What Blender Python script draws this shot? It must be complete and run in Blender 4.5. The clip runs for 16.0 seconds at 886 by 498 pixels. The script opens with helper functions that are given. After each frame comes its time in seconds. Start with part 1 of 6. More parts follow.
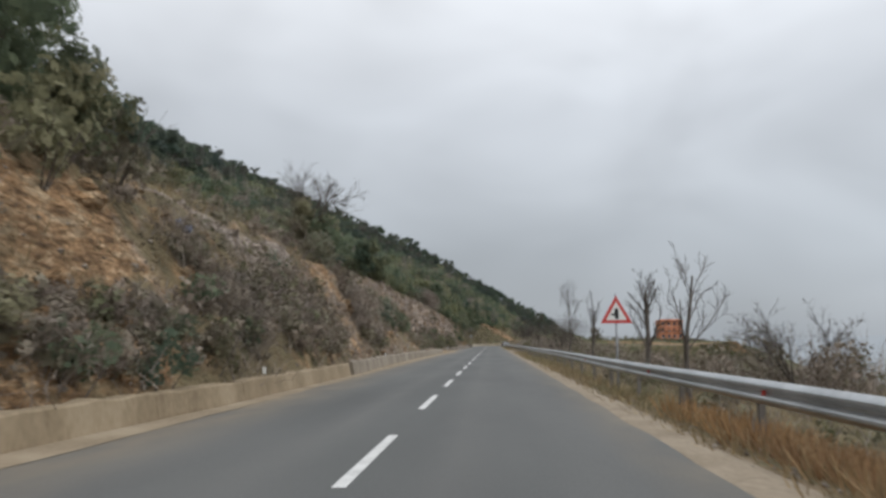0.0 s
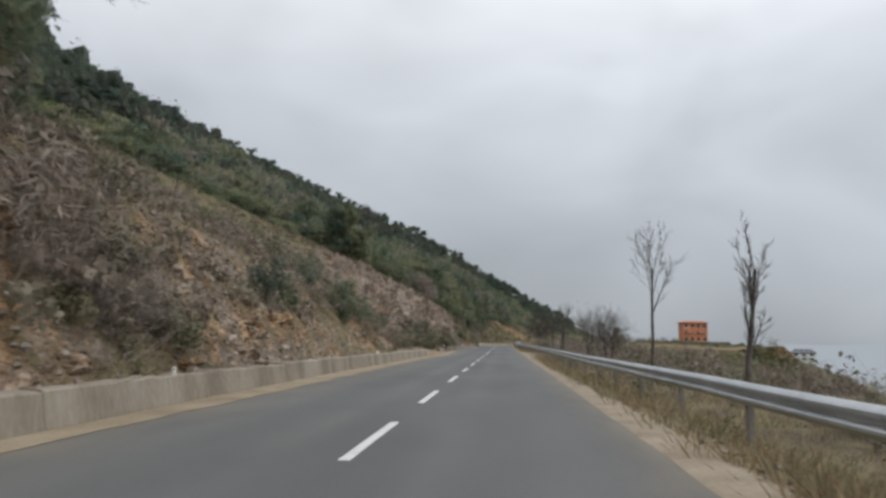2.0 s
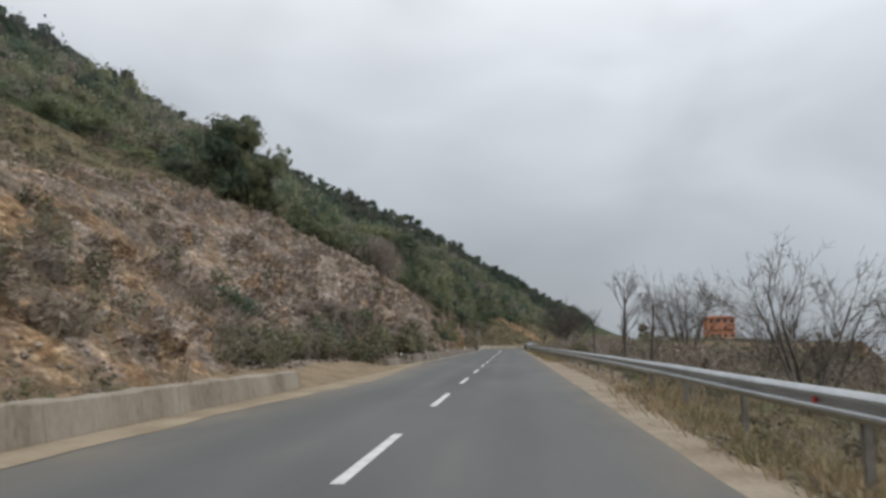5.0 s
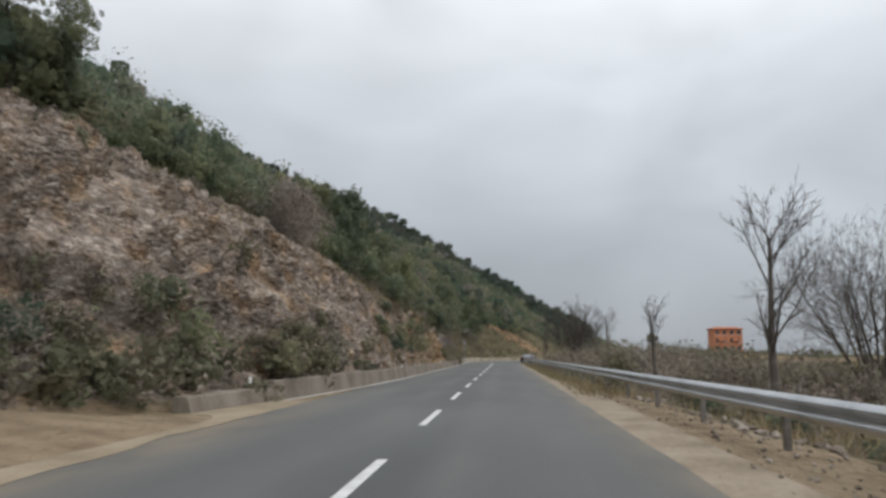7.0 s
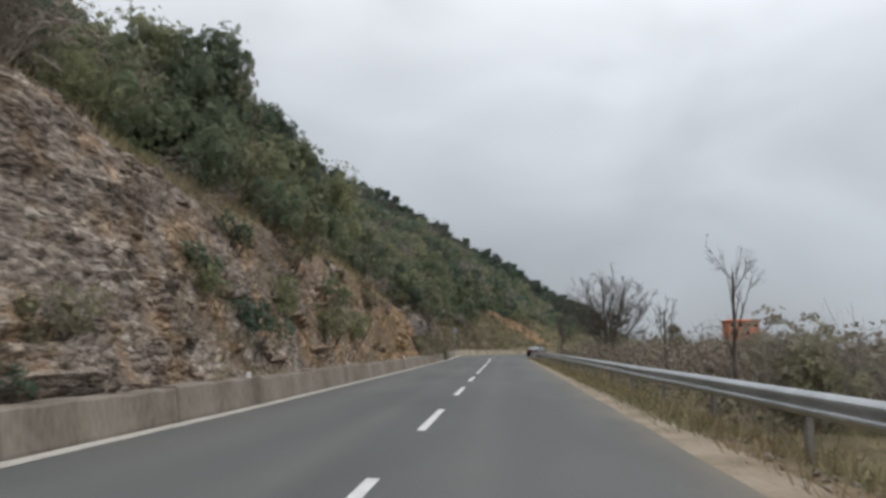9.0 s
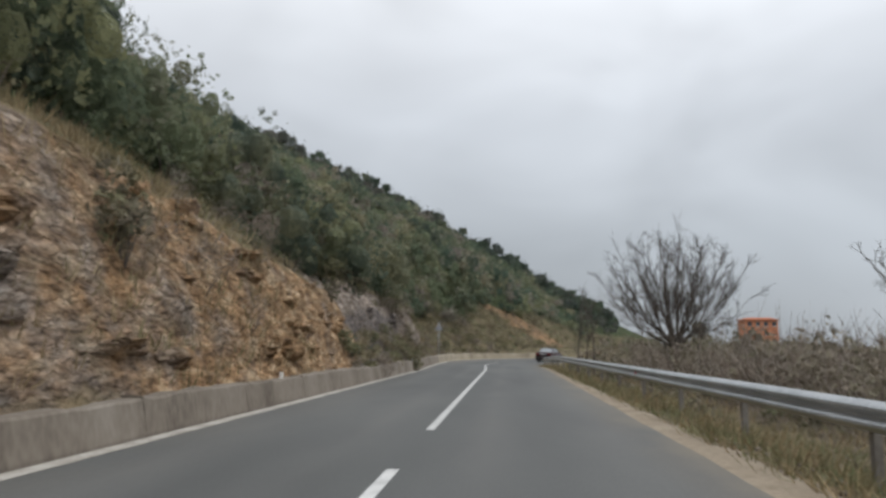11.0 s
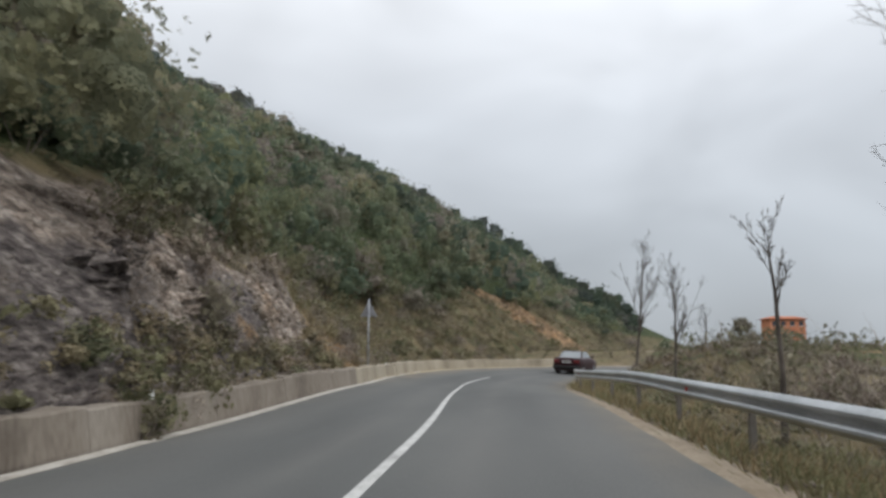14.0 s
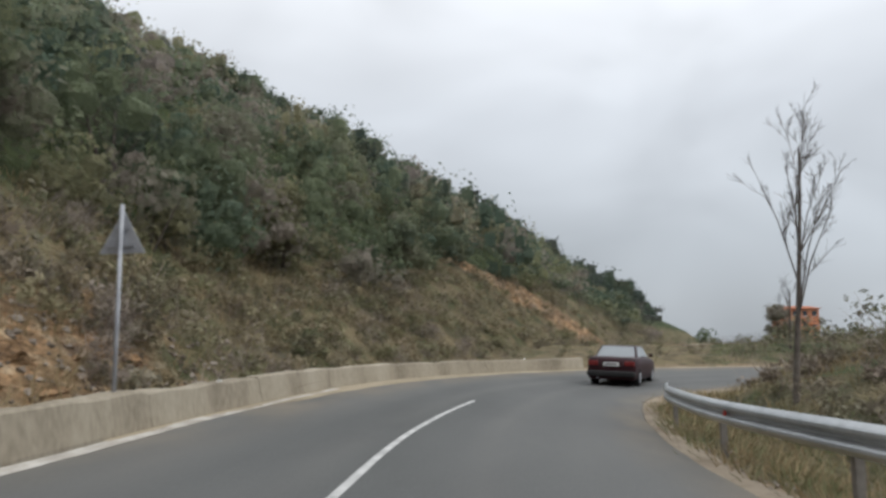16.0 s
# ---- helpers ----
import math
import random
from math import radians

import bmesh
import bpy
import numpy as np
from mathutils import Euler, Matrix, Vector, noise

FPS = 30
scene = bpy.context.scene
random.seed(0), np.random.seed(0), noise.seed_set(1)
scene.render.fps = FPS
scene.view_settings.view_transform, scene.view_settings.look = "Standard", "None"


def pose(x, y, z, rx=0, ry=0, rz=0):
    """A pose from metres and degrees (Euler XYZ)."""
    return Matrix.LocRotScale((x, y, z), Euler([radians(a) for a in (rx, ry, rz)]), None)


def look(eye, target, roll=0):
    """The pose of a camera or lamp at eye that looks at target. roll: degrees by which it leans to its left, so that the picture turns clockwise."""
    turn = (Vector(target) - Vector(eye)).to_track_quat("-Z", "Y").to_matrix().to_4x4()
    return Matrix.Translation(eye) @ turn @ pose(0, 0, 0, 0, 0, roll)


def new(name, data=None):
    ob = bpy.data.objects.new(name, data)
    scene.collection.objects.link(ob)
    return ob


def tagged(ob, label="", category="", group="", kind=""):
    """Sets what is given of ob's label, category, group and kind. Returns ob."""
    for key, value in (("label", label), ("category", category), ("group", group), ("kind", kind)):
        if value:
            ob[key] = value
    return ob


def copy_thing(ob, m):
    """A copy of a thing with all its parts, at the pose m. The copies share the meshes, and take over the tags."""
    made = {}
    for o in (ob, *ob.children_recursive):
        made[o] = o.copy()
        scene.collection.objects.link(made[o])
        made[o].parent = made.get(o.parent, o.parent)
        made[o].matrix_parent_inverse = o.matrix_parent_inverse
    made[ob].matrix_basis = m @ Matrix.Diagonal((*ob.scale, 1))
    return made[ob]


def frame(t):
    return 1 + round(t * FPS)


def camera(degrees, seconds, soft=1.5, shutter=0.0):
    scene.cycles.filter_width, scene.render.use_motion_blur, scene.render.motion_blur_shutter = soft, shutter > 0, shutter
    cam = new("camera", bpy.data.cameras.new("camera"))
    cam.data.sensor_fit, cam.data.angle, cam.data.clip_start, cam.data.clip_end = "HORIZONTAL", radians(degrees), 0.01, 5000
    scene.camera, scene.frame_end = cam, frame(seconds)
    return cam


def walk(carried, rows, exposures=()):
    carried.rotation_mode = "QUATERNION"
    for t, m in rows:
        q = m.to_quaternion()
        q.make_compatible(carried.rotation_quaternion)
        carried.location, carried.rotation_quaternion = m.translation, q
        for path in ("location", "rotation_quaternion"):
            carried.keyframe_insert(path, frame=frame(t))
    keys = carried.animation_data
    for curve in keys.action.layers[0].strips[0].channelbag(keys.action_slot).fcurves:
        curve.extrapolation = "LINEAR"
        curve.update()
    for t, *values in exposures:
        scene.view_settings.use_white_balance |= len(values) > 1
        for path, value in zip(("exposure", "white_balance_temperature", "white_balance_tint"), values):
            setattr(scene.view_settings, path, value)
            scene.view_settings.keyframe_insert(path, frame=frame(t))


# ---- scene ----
cam = camera(62.0, 16.0, soft=3.0, shutter=0.15)
PATH = [
    (0, 0.002, 0.000, 1.250, 97.21, 0.38, 3.78),
    (0.5, 0.105, 7.169, 1.250, 97.16, -0.08, 4.14),
    (1, 0.192, 14.113, 1.250, 97.14, -0.46, 4.31),
    (1.5, 0.251, 20.826, 1.250, 97.26, -0.70, 4.47),
    (2, 0.286, 27.385, 1.250, 97.05, -0.89, 4.68),
    (2.5, 0.317, 33.948, 1.250, 97.32, -0.84, 5.18),
    (3, 0.324, 40.532, 1.250, 97.61, -0.54, 5.50),
    (3.5, 0.304, 47.020, 1.250, 97.53, -0.16, 5.39),
    (4, 0.274, 53.405, 1.250, 97.29, 0.30, 5.37),
    (4.5, 0.248, 59.812, 1.250, 97.15, 0.44, 5.37),
    (5, 0.227, 66.211, 1.250, 97.26, 0.37, 5.27),
    (5.5, 0.206, 72.608, 1.250, 97.46, 0.24, 5.11),
    (6, 0.183, 79.007, 1.250, 97.71, 0.11, 4.93),
    (6.5, 0.157, 85.421, 1.250, 97.97, -0.03, 4.72),
    (7, 0.113, 91.752, 1.250, 98.11, 0.04, 4.71),
    (7.5, 0.070, 98.122, 1.250, 98.03, -0.04, 4.69),
    (8, 0.020, 104.319, 1.250, 97.68, -0.07, 4.72),
    (8.5, -0.044, 110.472, 1.250, 97.44, -0.33, 4.73),
    (9, -0.117, 116.435, 1.250, 97.44, -0.49, 4.74),
    (9.5, -0.153, 122.080, 1.250, 97.45, -0.48, 4.70),
    (10, -0.175, 127.669, 1.250, 97.40, -0.41, 4.76),
    (10.5, -0.183, 133.002, 1.250, 97.58, -0.25, 5.05),
    (11, -0.172, 138.220, 1.250, 97.60, -0.15, 4.89),
    (11.5, -0.145, 143.333, 1.250, 97.59, -0.08, 4.58),
    (12, -0.107, 148.367, 1.250, 97.58, -0.05, 4.30),
    (12.5, -0.060, 153.354, 1.250, 97.52, -0.03, 4.24),
    (13, -0.012, 158.283, 1.250, 97.76, 0.07, 4.51),
    (13.5, 0.007, 163.092, 1.250, 97.64, 0.01, 4.80),
    (14, 0.001, 167.838, 1.250, 97.81, 0.02, 5.02),
    (14.5, -0.030, 172.617, 1.250, 97.47, 0.23, 5.31),
    (15, -0.095, 177.326, 1.250, 97.57, 0.37, 5.61),
    (15.5, -0.158, 182.149, 1.250, 97.59, 0.54, 5.48),
    (16, -0.196, 187.053, 1.250, 97.45, 0.59, 4.65),
]
EXPOSURES = [(0, -0.05), (4, -0.08), (9, -0.04), (12.5, 0.01), (14, 0.05), (16, 0.08)]
walk(cam, [(t, pose(*p)) for t, *p in PATH], exposures=EXPOSURES)

# ---------------------------------------------------------------- sky and light
world = bpy.data.worlds.new("overcast")
scene.world = world
world.use_nodes = True
wn, wl = world.node_tree.nodes, world.node_tree.links
wn.clear()


def wnode(kind, **values):
    n = wn.new(kind)
    for k, v in values.items():
        n.inputs[k].default_value = v
    return n


SUN_EL, SUN_AZ = 52.0, 115.0
sky = wn.new("ShaderNodeTexSky")
sky.sky_type, sky.sun_disc = "NISHITA", False
sky.sun_elevation, sky.sun_rotation = radians(SUN_EL), radians(SUN_AZ)
coord = wn.new("ShaderNodeTexCoord")
sep = wn.new("ShaderNodeSeparateXYZ")
wl.new(coord.outputs["Generated"], sep.inputs[0])
# cloud deck: brighter towards the zenith, as under a closed sky
grad = wn.new("ShaderNodeValToRGB")
grad.color_ramp.elements[0].position, grad.color_ramp.elements[0].color = 0.0, (0.385, 0.420, 0.460, 1)
grad.color_ramp.elements[1].position, grad.color_ramp.elements[1].color = 1.0, (1.75, 1.82, 1.92, 1)
for p, c in ((0.045, (0.44, 0.475, 0.515, 1)), (0.14, (0.555, 0.60, 0.65, 1)), (0.30, (0.715, 0.76, 0.82, 1)), (0.45, (0.98, 1.02, 1.08, 1))):
    e = grad.color_ramp.elements.new(p)
    e.color = c
wl.new(sep.outputs["Z"], grad.inputs[0])
cmap = wn.new("ShaderNodeMapping")
cmap.inputs["Scale"].default_value = (2.2, 2.2, 4.2)
wl.new(coord.outputs["Generated"], cmap.inputs[0])
cn = wnode("ShaderNodeTexNoise", Scale=1.25, Detail=3.0, Roughness=0.46, Distortion=0.35)
wl.new(cmap.outputs[0], cn.inputs["Vector"])
cr = wn.new("ShaderNodeMapRange")
cr.inputs["From Min"].default_value, cr.inputs["From Max"].default_value = 0.32, 0.68
cr.inputs["To Min"].default_value, cr.inputs["To Max"].default_value = 0.86, 1.14
wl.new(cn.outputs["Fac"], cr.inputs["Value"])
cmul = wn.new("ShaderNodeVectorMath")
cmul.operation = "SCALE"
wl.new(grad.outputs["Color"], cmul.inputs[0])
side = wn.new("ShaderNodeMapRange")
side.inputs["From Min"].default_value, side.inputs["From Max"].default_value = -0.6, 0.5
side.inputs["To Min"].default_value, side.inputs["To Max"].default_value = 0.84, 1.06
wl.new(sep.outputs["X"], side.inputs["Value"])
both = wn.new("ShaderNodeMath")
both.operation = "MULTIPLY"
wl.new(cr.outputs[0], both.inputs[0])
wl.new(side.outputs[0], both.inputs[1])
wl.new(both.outputs[0], cmul.inputs["Scale"])
bg_cloud = wnode("ShaderNodeBackground", Strength=1.0)
wl.new(cmul.outputs[0], bg_cloud.inputs["Color"])
bg_sky = wnode("ShaderNodeBackground", Strength=0.05)
wl.new(sky.outputs[0], bg_sky.inputs["Color"])
mixw = wnode("ShaderNodeMixShader", Fac=0.92)
wl.new(bg_sky.outputs[0], mixw.inputs[1])
wl.new(bg_cloud.outputs[0], mixw.inputs[2])
wl.new(mixw.outputs[0], wn.new("ShaderNodeOutputWorld").inputs[0])

sun = new("sun", bpy.data.lights.new("sun", "SUN"))
sun.data.energy, sun.data.angle, sun.data.color = 1.3, radians(40), (1.0, 0.97, 0.93)
sun.matrix_world = look((0, 0, 60), (-math.sin(radians(SUN_AZ)) * 10, -math.cos(radians(SUN_AZ)) * 10, 60 - 10 * math.tan(radians(SUN_EL))))
scene.view_settings.exposure = 0.0


# ---------------------------------------------------------------- materials
def material(name, base, dark, light=None, scale=4.0, fine=40.0, rough=0.85, bump=0.3, metal=0.0, island=0.0, stretch=(1, 1, 1), dist=0.02, spec=0.3):
    """A surface with broad stains, fine grain and relief; island: how much each loose piece differs."""
    m = bpy.data.materials.new(name)
    m.use_nodes = True
    nt = m.node_tree
    b = nt.nodes["Principled BSDF"]
    b.inputs["Roughness"].default_value, b.inputs["Metallic"].default_value = rough, metal
    b.inputs["Specular IOR Level"].default_value = spec
    geo = nt.nodes.new("ShaderNodeNewGeometry")
    mp = nt.nodes.new("ShaderNodeMapping")
    mp.inputs["Scale"].default_value = stretch
    nt.links.new(geo.outputs["Position"], mp.inputs[0])
    n1, n2 = nt.nodes.new("ShaderNodeTexNoise"), nt.nodes.new("ShaderNodeTexNoise")
    for n, s, d in ((n1, scale, 5), (n2, fine, 3)):
        n.inputs["Scale"].default_value, n.inputs["Detail"].default_value = s, d
        nt.links.new(mp.outputs[0], n.inputs["Vector"])
    ramp = nt.nodes.new("ShaderNodeValToRGB")
    ramp.color_ramp.elements[0].position, ramp.color_ramp.elements[0].color = 0.33, (*dark, 1)
    ramp.color_ramp.elements[1].position, ramp.color_ramp.elements[1].color = 0.68, (*(light or base), 1)
    ramp.color_ramp.elements.new(0.5).color = (*base, 1)
    mix = nt.nodes.new("ShaderNodeMix")
    mix.inputs[0].default_value = 0.35
    nt.links.new(n1.outputs["Fac"], mix.inputs[2])
    nt.links.new(n2.outputs["Fac"], mix.inputs[3])
    fac = mix.outputs[0]
    if island:
        add = nt.nodes.new("ShaderNodeMath")
        add.operation = "MULTIPLY_ADD"
        nt.links.new(geo.outputs["Random Per Island"], add.inputs[0])
        add.inputs[1].default_value = island
        sub = nt.nodes.new("ShaderNodeMath")
        sub.operation = "SUBTRACT"
        nt.links.new(fac, sub.inputs[0])
        sub.inputs[1].default_value = island / 2
        nt.links.new(sub.outputs[0], add.inputs[2])
        fac = add.outputs[0]
    nt.links.new(fac, ramp.inputs[0])
    nt.links.new(ramp.outputs[0], b.inputs["Base Color"])
    if bump:
        bp = nt.nodes.new("ShaderNodeBump")
        bp.inputs["Strength"].default_value, bp.inputs["Distance"].default_value = bump, dist
        nt.links.new(n2.outputs["Fac"], bp.inputs["Height"])
        nt.links.new(bp.outputs[0], b.inputs["Normal"])
    return m


def foliage(name, hues, scale=0.4, vary=0.35, shine=0.2, through_light=0.25, leafy=0.0, crowns=0.0):
    """Leaves: hue by patches a bush wide, brightness by each spray; some light passes through."""
    m = bpy.data.materials.new(name)
    m.use_nodes = True
    nt = m.node_tree
    b = nt.nodes["Principled BSDF"]
    b.inputs["Roughness"].default_value, b.inputs["Specular IOR Level"].default_value = 0.75, shine
    geo = nt.nodes.new("ShaderNodeNewGeometry")
    n1 = nt.nodes.new("ShaderNodeTexNoise")
    n1.inputs["Scale"].default_value, n1.inputs["Detail"].default_value, n1.inputs["Roughness"].default_value = scale, 3, 0.6
    nt.links.new(geo.outputs["Position"], n1.inputs["Vector"])
    ramp = nt.nodes.new("ShaderNodeValToRGB")
    els = ramp.color_ramp.elements
    lo, hi = (0.34, 0.66) if not crowns else (0.08, 0.92)
    els[0].position, els[0].color = lo, (*hues[0], 1)
    els[1].position, els[1].color = hi, (*hues[-1], 1)
    for k in range(1, len(hues) - 1):
        els.new(lo + (hi - lo) * k / (len(hues) - 1)).color = (*hues[k], 1)
    nt.links.new(n1.outputs["Fac"], ramp.inputs[0])
    if crowns:
        # every plant has a hue of its own, with patches of another within it
        own, who = nt.nodes.new("ShaderNodeAttribute"), nt.nodes.new("ShaderNodeObjectInfo")
        own.attribute_name = "hue"
        add, wrap, mixh = (nt.nodes.new("ShaderNodeMath") for _ in range(3))
        add.operation, wrap.operation, mixh.operation = "ADD", "FRACT", "MULTIPLY_ADD"
        nt.links.new(own.outputs["Fac"], add.inputs[0])
        nt.links.new(who.outputs["Random"], add.inputs[1])
        nt.links.new(add.outputs[0], wrap.inputs[0])
        mixh.inputs[1].default_value = crowns
        nt.links.new(wrap.outputs[0], mixh.inputs[0])
        part_noise = nt.nodes.new("ShaderNodeMath")
        part_noise.operation = "MULTIPLY"
        part_noise.inputs[1].default_value = 1 - crowns
        nt.links.new(n1.outputs["Fac"], part_noise.inputs[0])
        nt.links.new(part_noise.outputs[0], mixh.inputs[2])
        nt.links.new(mixh.outputs[0], ramp.inputs[0])
    val = nt.nodes.new("ShaderNodeMapRange")
    val.inputs["To Min"].default_value, val.inputs["To Max"].default_value = 1 - vary, 1 + vary
    nt.links.new(geo.outputs["Random Per Island"], val.inputs["Value"])
    mul = nt.nodes.new("ShaderNodeVectorMath")
    mul.operation = "SCALE"
    nt.links.new(ramp.outputs[0], mul.inputs[0])
    nt.links.new(val.outputs[0], mul.inputs["Scale"])
    nt.links.new(mul.outputs[0], b.inputs["Base Color"])
    tr = nt.nodes.new("ShaderNodeBsdfTranslucent")
    nt.links.new(mul.outputs[0], tr.inputs["Color"])
    mx = nt.nodes.new("ShaderNodeMixShader")
    mx.inputs[0].default_value = through_light
    nt.links.new(b.outputs[0], mx.inputs[1])
    nt.links.new(tr.outputs[0], mx.inputs[2])
    last = mx.outputs[0]
    if leafy:
        # each spray is broken into single leaves with gaps between them
        n2 = nt.nodes.new("ShaderNodeTexNoise")
        n2.inputs["Scale"].default_value, n2.inputs["Detail"].default_value = leafy, 2
        nt.links.new(geo.outputs["Position"], n2.inputs["Vector"])
        cut = nt.nodes.new("ShaderNodeMath")
        cut.operation = "GREATER_THAN"
        cut.inputs[1].default_value = 0.465 if leafy > 10 else 0.43
        nt.links.new(n2.outputs["Fac"], cut.inputs[0])
        gap = nt.nodes.new("ShaderNodeBsdfTransparent")
        mg = nt.nodes.new("ShaderNodeMixShader")
        nt.links.new(cut.outputs[0], mg.inputs[0])
        nt.links.new(gap.outputs[0], mg.inputs[1])
        nt.links.new(last, mg.inputs[2])
        last = mg.outputs[0]
    nt.links.new(last, nt.nodes["Material Output"].inputs[0])
    return m


def ground_material():
    """Hillside: dry grass and earth, with bare rock, sand and low green where the masks say so."""
    m = bpy.data.materials.new("hillside")
    m.use_nodes = True
    nt = m.node_tree
    b = nt.nodes["Principled BSDF"]
    b.inputs["Roughness"].default_value, b.inputs["Specular IOR Level"].default_value = 0.92, 0.15
    geo = nt.nodes.new("ShaderNodeNewGeometry")

    def noise_node(scale, detail=5, stretch=None):
        n = nt.nodes.new("ShaderNodeTexNoise")
        n.inputs["Scale"].default_value, n.inputs["Detail"].default_value = scale, detail
        src = geo.outputs["Position"]
        if stretch:
            mp = nt.nodes.new("ShaderNodeMapping")
            mp.inputs["Scale"].default_value = stretch
            mp.inputs["Rotation"].default_value = (0.05, 0.0, 0.0)
            nt.links.new(src, mp.inputs[0])
            src = mp.outputs[0]
        nt.links.new(src, n.inputs["Vector"])
        return n

    def ramp_of(node, stops):
        r = nt.nodes.new("ShaderNodeValToRGB")
        els = r.color_ramp.elements
        els[0].position, els[0].color = stops[0][0], (*stops[0][1], 1)
        els[1].position, els[1].color = stops[-1][0], (*stops[-1][1], 1)
        for p, c in stops[1:-1]:
            els.new(p).color = (*c, 1)
        nt.links.new(node.outputs[0], r.inputs[0])
        return r

    def mixed(mask, a, c, soft_noise=None, lo=0.35, hi=0.65):
        at = nt.nodes.new("ShaderNodeAttribute")
        at.attribute_name = mask
        src = at.outputs["Fac"]
        if soft_noise:
            ad = nt.nodes.new("ShaderNodeMath")
            ad.operation = "MULTIPLY_ADD"
            nt.links.new(soft_noise.outputs[0], ad.inputs[0])
            ad.inputs[1].default_value = 1.1
            sb = nt.nodes.new("ShaderNodeMath")
            sb.operation = "SUBTRACT"
            nt.links.new(src, sb.inputs[0])
            sb.inputs[1].default_value = 0.55
            nt.links.new(sb.outputs[0], ad.inputs[2])
            mr = nt.nodes.new("ShaderNodeMapRange")
            mr.inputs["From Min"].default_value, mr.inputs["From Max"].default_value = lo, hi
            nt.links.new(ad.outputs[0], mr.inputs["Value"])
            src = mr.outputs[0]
        mx = nt.nodes.new("ShaderNodeMix")
        mx.data_type = "RGBA"
        nt.links.new(src, mx.inputs[0])
        nt.links.new(a, mx.inputs[6])
        nt.links.new(c, mx.inputs[7])
        return mx.outputs[2]

    grass = ramp_of(noise_node(0.9, 8), ((0.3, (0.070, 0.058, 0.036)), (0.45, (0.120, 0.098, 0.058)), (0.56, (0.168, 0.134, 0.078)), (0.7, (0.110, 0.110, 0.060))))
    def cracked(node_ramp, scale, stretch, depth):
        mp = nt.nodes.new("ShaderNodeMapping")
        mp.inputs["Scale"].default_value = stretch
        mp.inputs["Rotation"].default_value = (0.05, 0.0, 0.0)
        warp = nt.nodes.new("ShaderNodeTexNoise")
        warp.inputs["Scale"].default_value, warp.inputs["Detail"].default_value = 1.6, 4
        nt.links.new(geo.outputs["Position"], warp.inputs["Vector"])
        ad = nt.nodes.new("ShaderNodeVectorMath")
        ad.operation = "MULTIPLY_ADD"
        nt.links.new(warp.outputs["Color"], ad.inputs[0])
        ad.inputs[1].default_value = (0.5, 0.5, 0.5)
        nt.links.new(geo.outputs["Position"], ad.inputs[2])
        nt.links.new(ad.outputs[0], mp.inputs[0])
        edge, cell = nt.nodes.new("ShaderNodeTexVoronoi"), nt.nodes.new("ShaderNodeTexVoronoi")
        edge.feature = "DISTANCE_TO_EDGE"
        for v in (edge, cell):
            v.inputs["Scale"].default_value = scale
            nt.links.new(mp.outputs[0], v.inputs["Vector"])
        mr = nt.nodes.new("ShaderNodeMapRange")
        mr.inputs["From Max"].default_value = 0.10
        mr.inputs["To Min"].default_value = 1 - depth
        nt.links.new(edge.outputs["Distance"], mr.inputs["Value"])
        sp = nt.nodes.new("ShaderNodeSeparateColor")
        nt.links.new(cell.outputs["Color"], sp.inputs[0])
        tone = nt.nodes.new("ShaderNodeMapRange")
        tone.inputs["To Min"].default_value, tone.inputs["To Max"].default_value = 0.78, 1.20
        nt.links.new(sp.outputs[0], tone.inputs["Value"])
        ml = nt.nodes.new("ShaderNodeMath")
        ml.operation = "MULTIPLY"
        nt.links.new(mr.outputs[0], ml.inputs[0])
        nt.links.new(tone.outputs[0], ml.inputs[1])
        sc = nt.nodes.new("ShaderNodeVectorMath")
        sc.operation = "SCALE"
        nt.links.new(node_ramp, sc.inputs[0])
        nt.links.new(ml.outputs[0], sc.inputs["Scale"])
        return sc.outputs[0], mr.outputs[0]

    rock = ramp_of(noise_node(4.2, 12, (1.0, 0.55, 1.6)), ((0.28, (0.095, 0.072, 0.057)), (0.42, (0.196, 0.157, 0.129)), (0.55, (0.285, 0.236, 0.196)), (0.70, (0.405, 0.358, 0.312))))
    ochre = ramp_of(noise_node(3.0, 9, (1.0, 0.5, 1.6)), ((0.32, (0.13, 0.080, 0.044)), (0.5, (0.285, 0.176, 0.094)), (0.66, (0.41, 0.305, 0.195))))
    sand = ramp_of(noise_node(1.1, 8), ((0.35, (0.165, 0.120, 0.075)), (0.6, (0.250, 0.192, 0.126))))
    green = ramp_of(noise_node(1.3, 8), ((0.35, (0.02, 0.028, 0.013)), (0.62, (0.06, 0.075, 0.03))))
    patch = noise_node(0.55, 6)
    c = mixed("green", grass.outputs[0], green.outputs[0], patch)
    rk = mixed("ochre", rock.outputs[0], ochre.outputs[0], noise_node(0.8, 6))
    rk, crack_a = cracked(rk, 2.1, (1.0, 0.62, 1.5), 0.32)
    rk, crack_b = cracked(rk, 7.0, (1.0, 0.7, 1.4), 0.36)
    stain = nt.nodes.new("ShaderNodeMapRange")
    stain.inputs["From Min"].default_value, stain.inputs["From Max"].default_value = 0.34, 0.66
    stain.inputs["To Min"].default_value, stain.inputs["To Max"].default_value = 0.78, 1.22
    nt.links.new(noise_node(0.8, 6, (1.0, 0.35, 1.7)).outputs[0], stain.inputs["Value"])
    stained = nt.nodes.new("ShaderNodeVectorMath")
    stained.operation = "SCALE"
    nt.links.new(rk, stained.inputs[0])
    nt.links.new(stain.outputs[0], stained.inputs["Scale"])
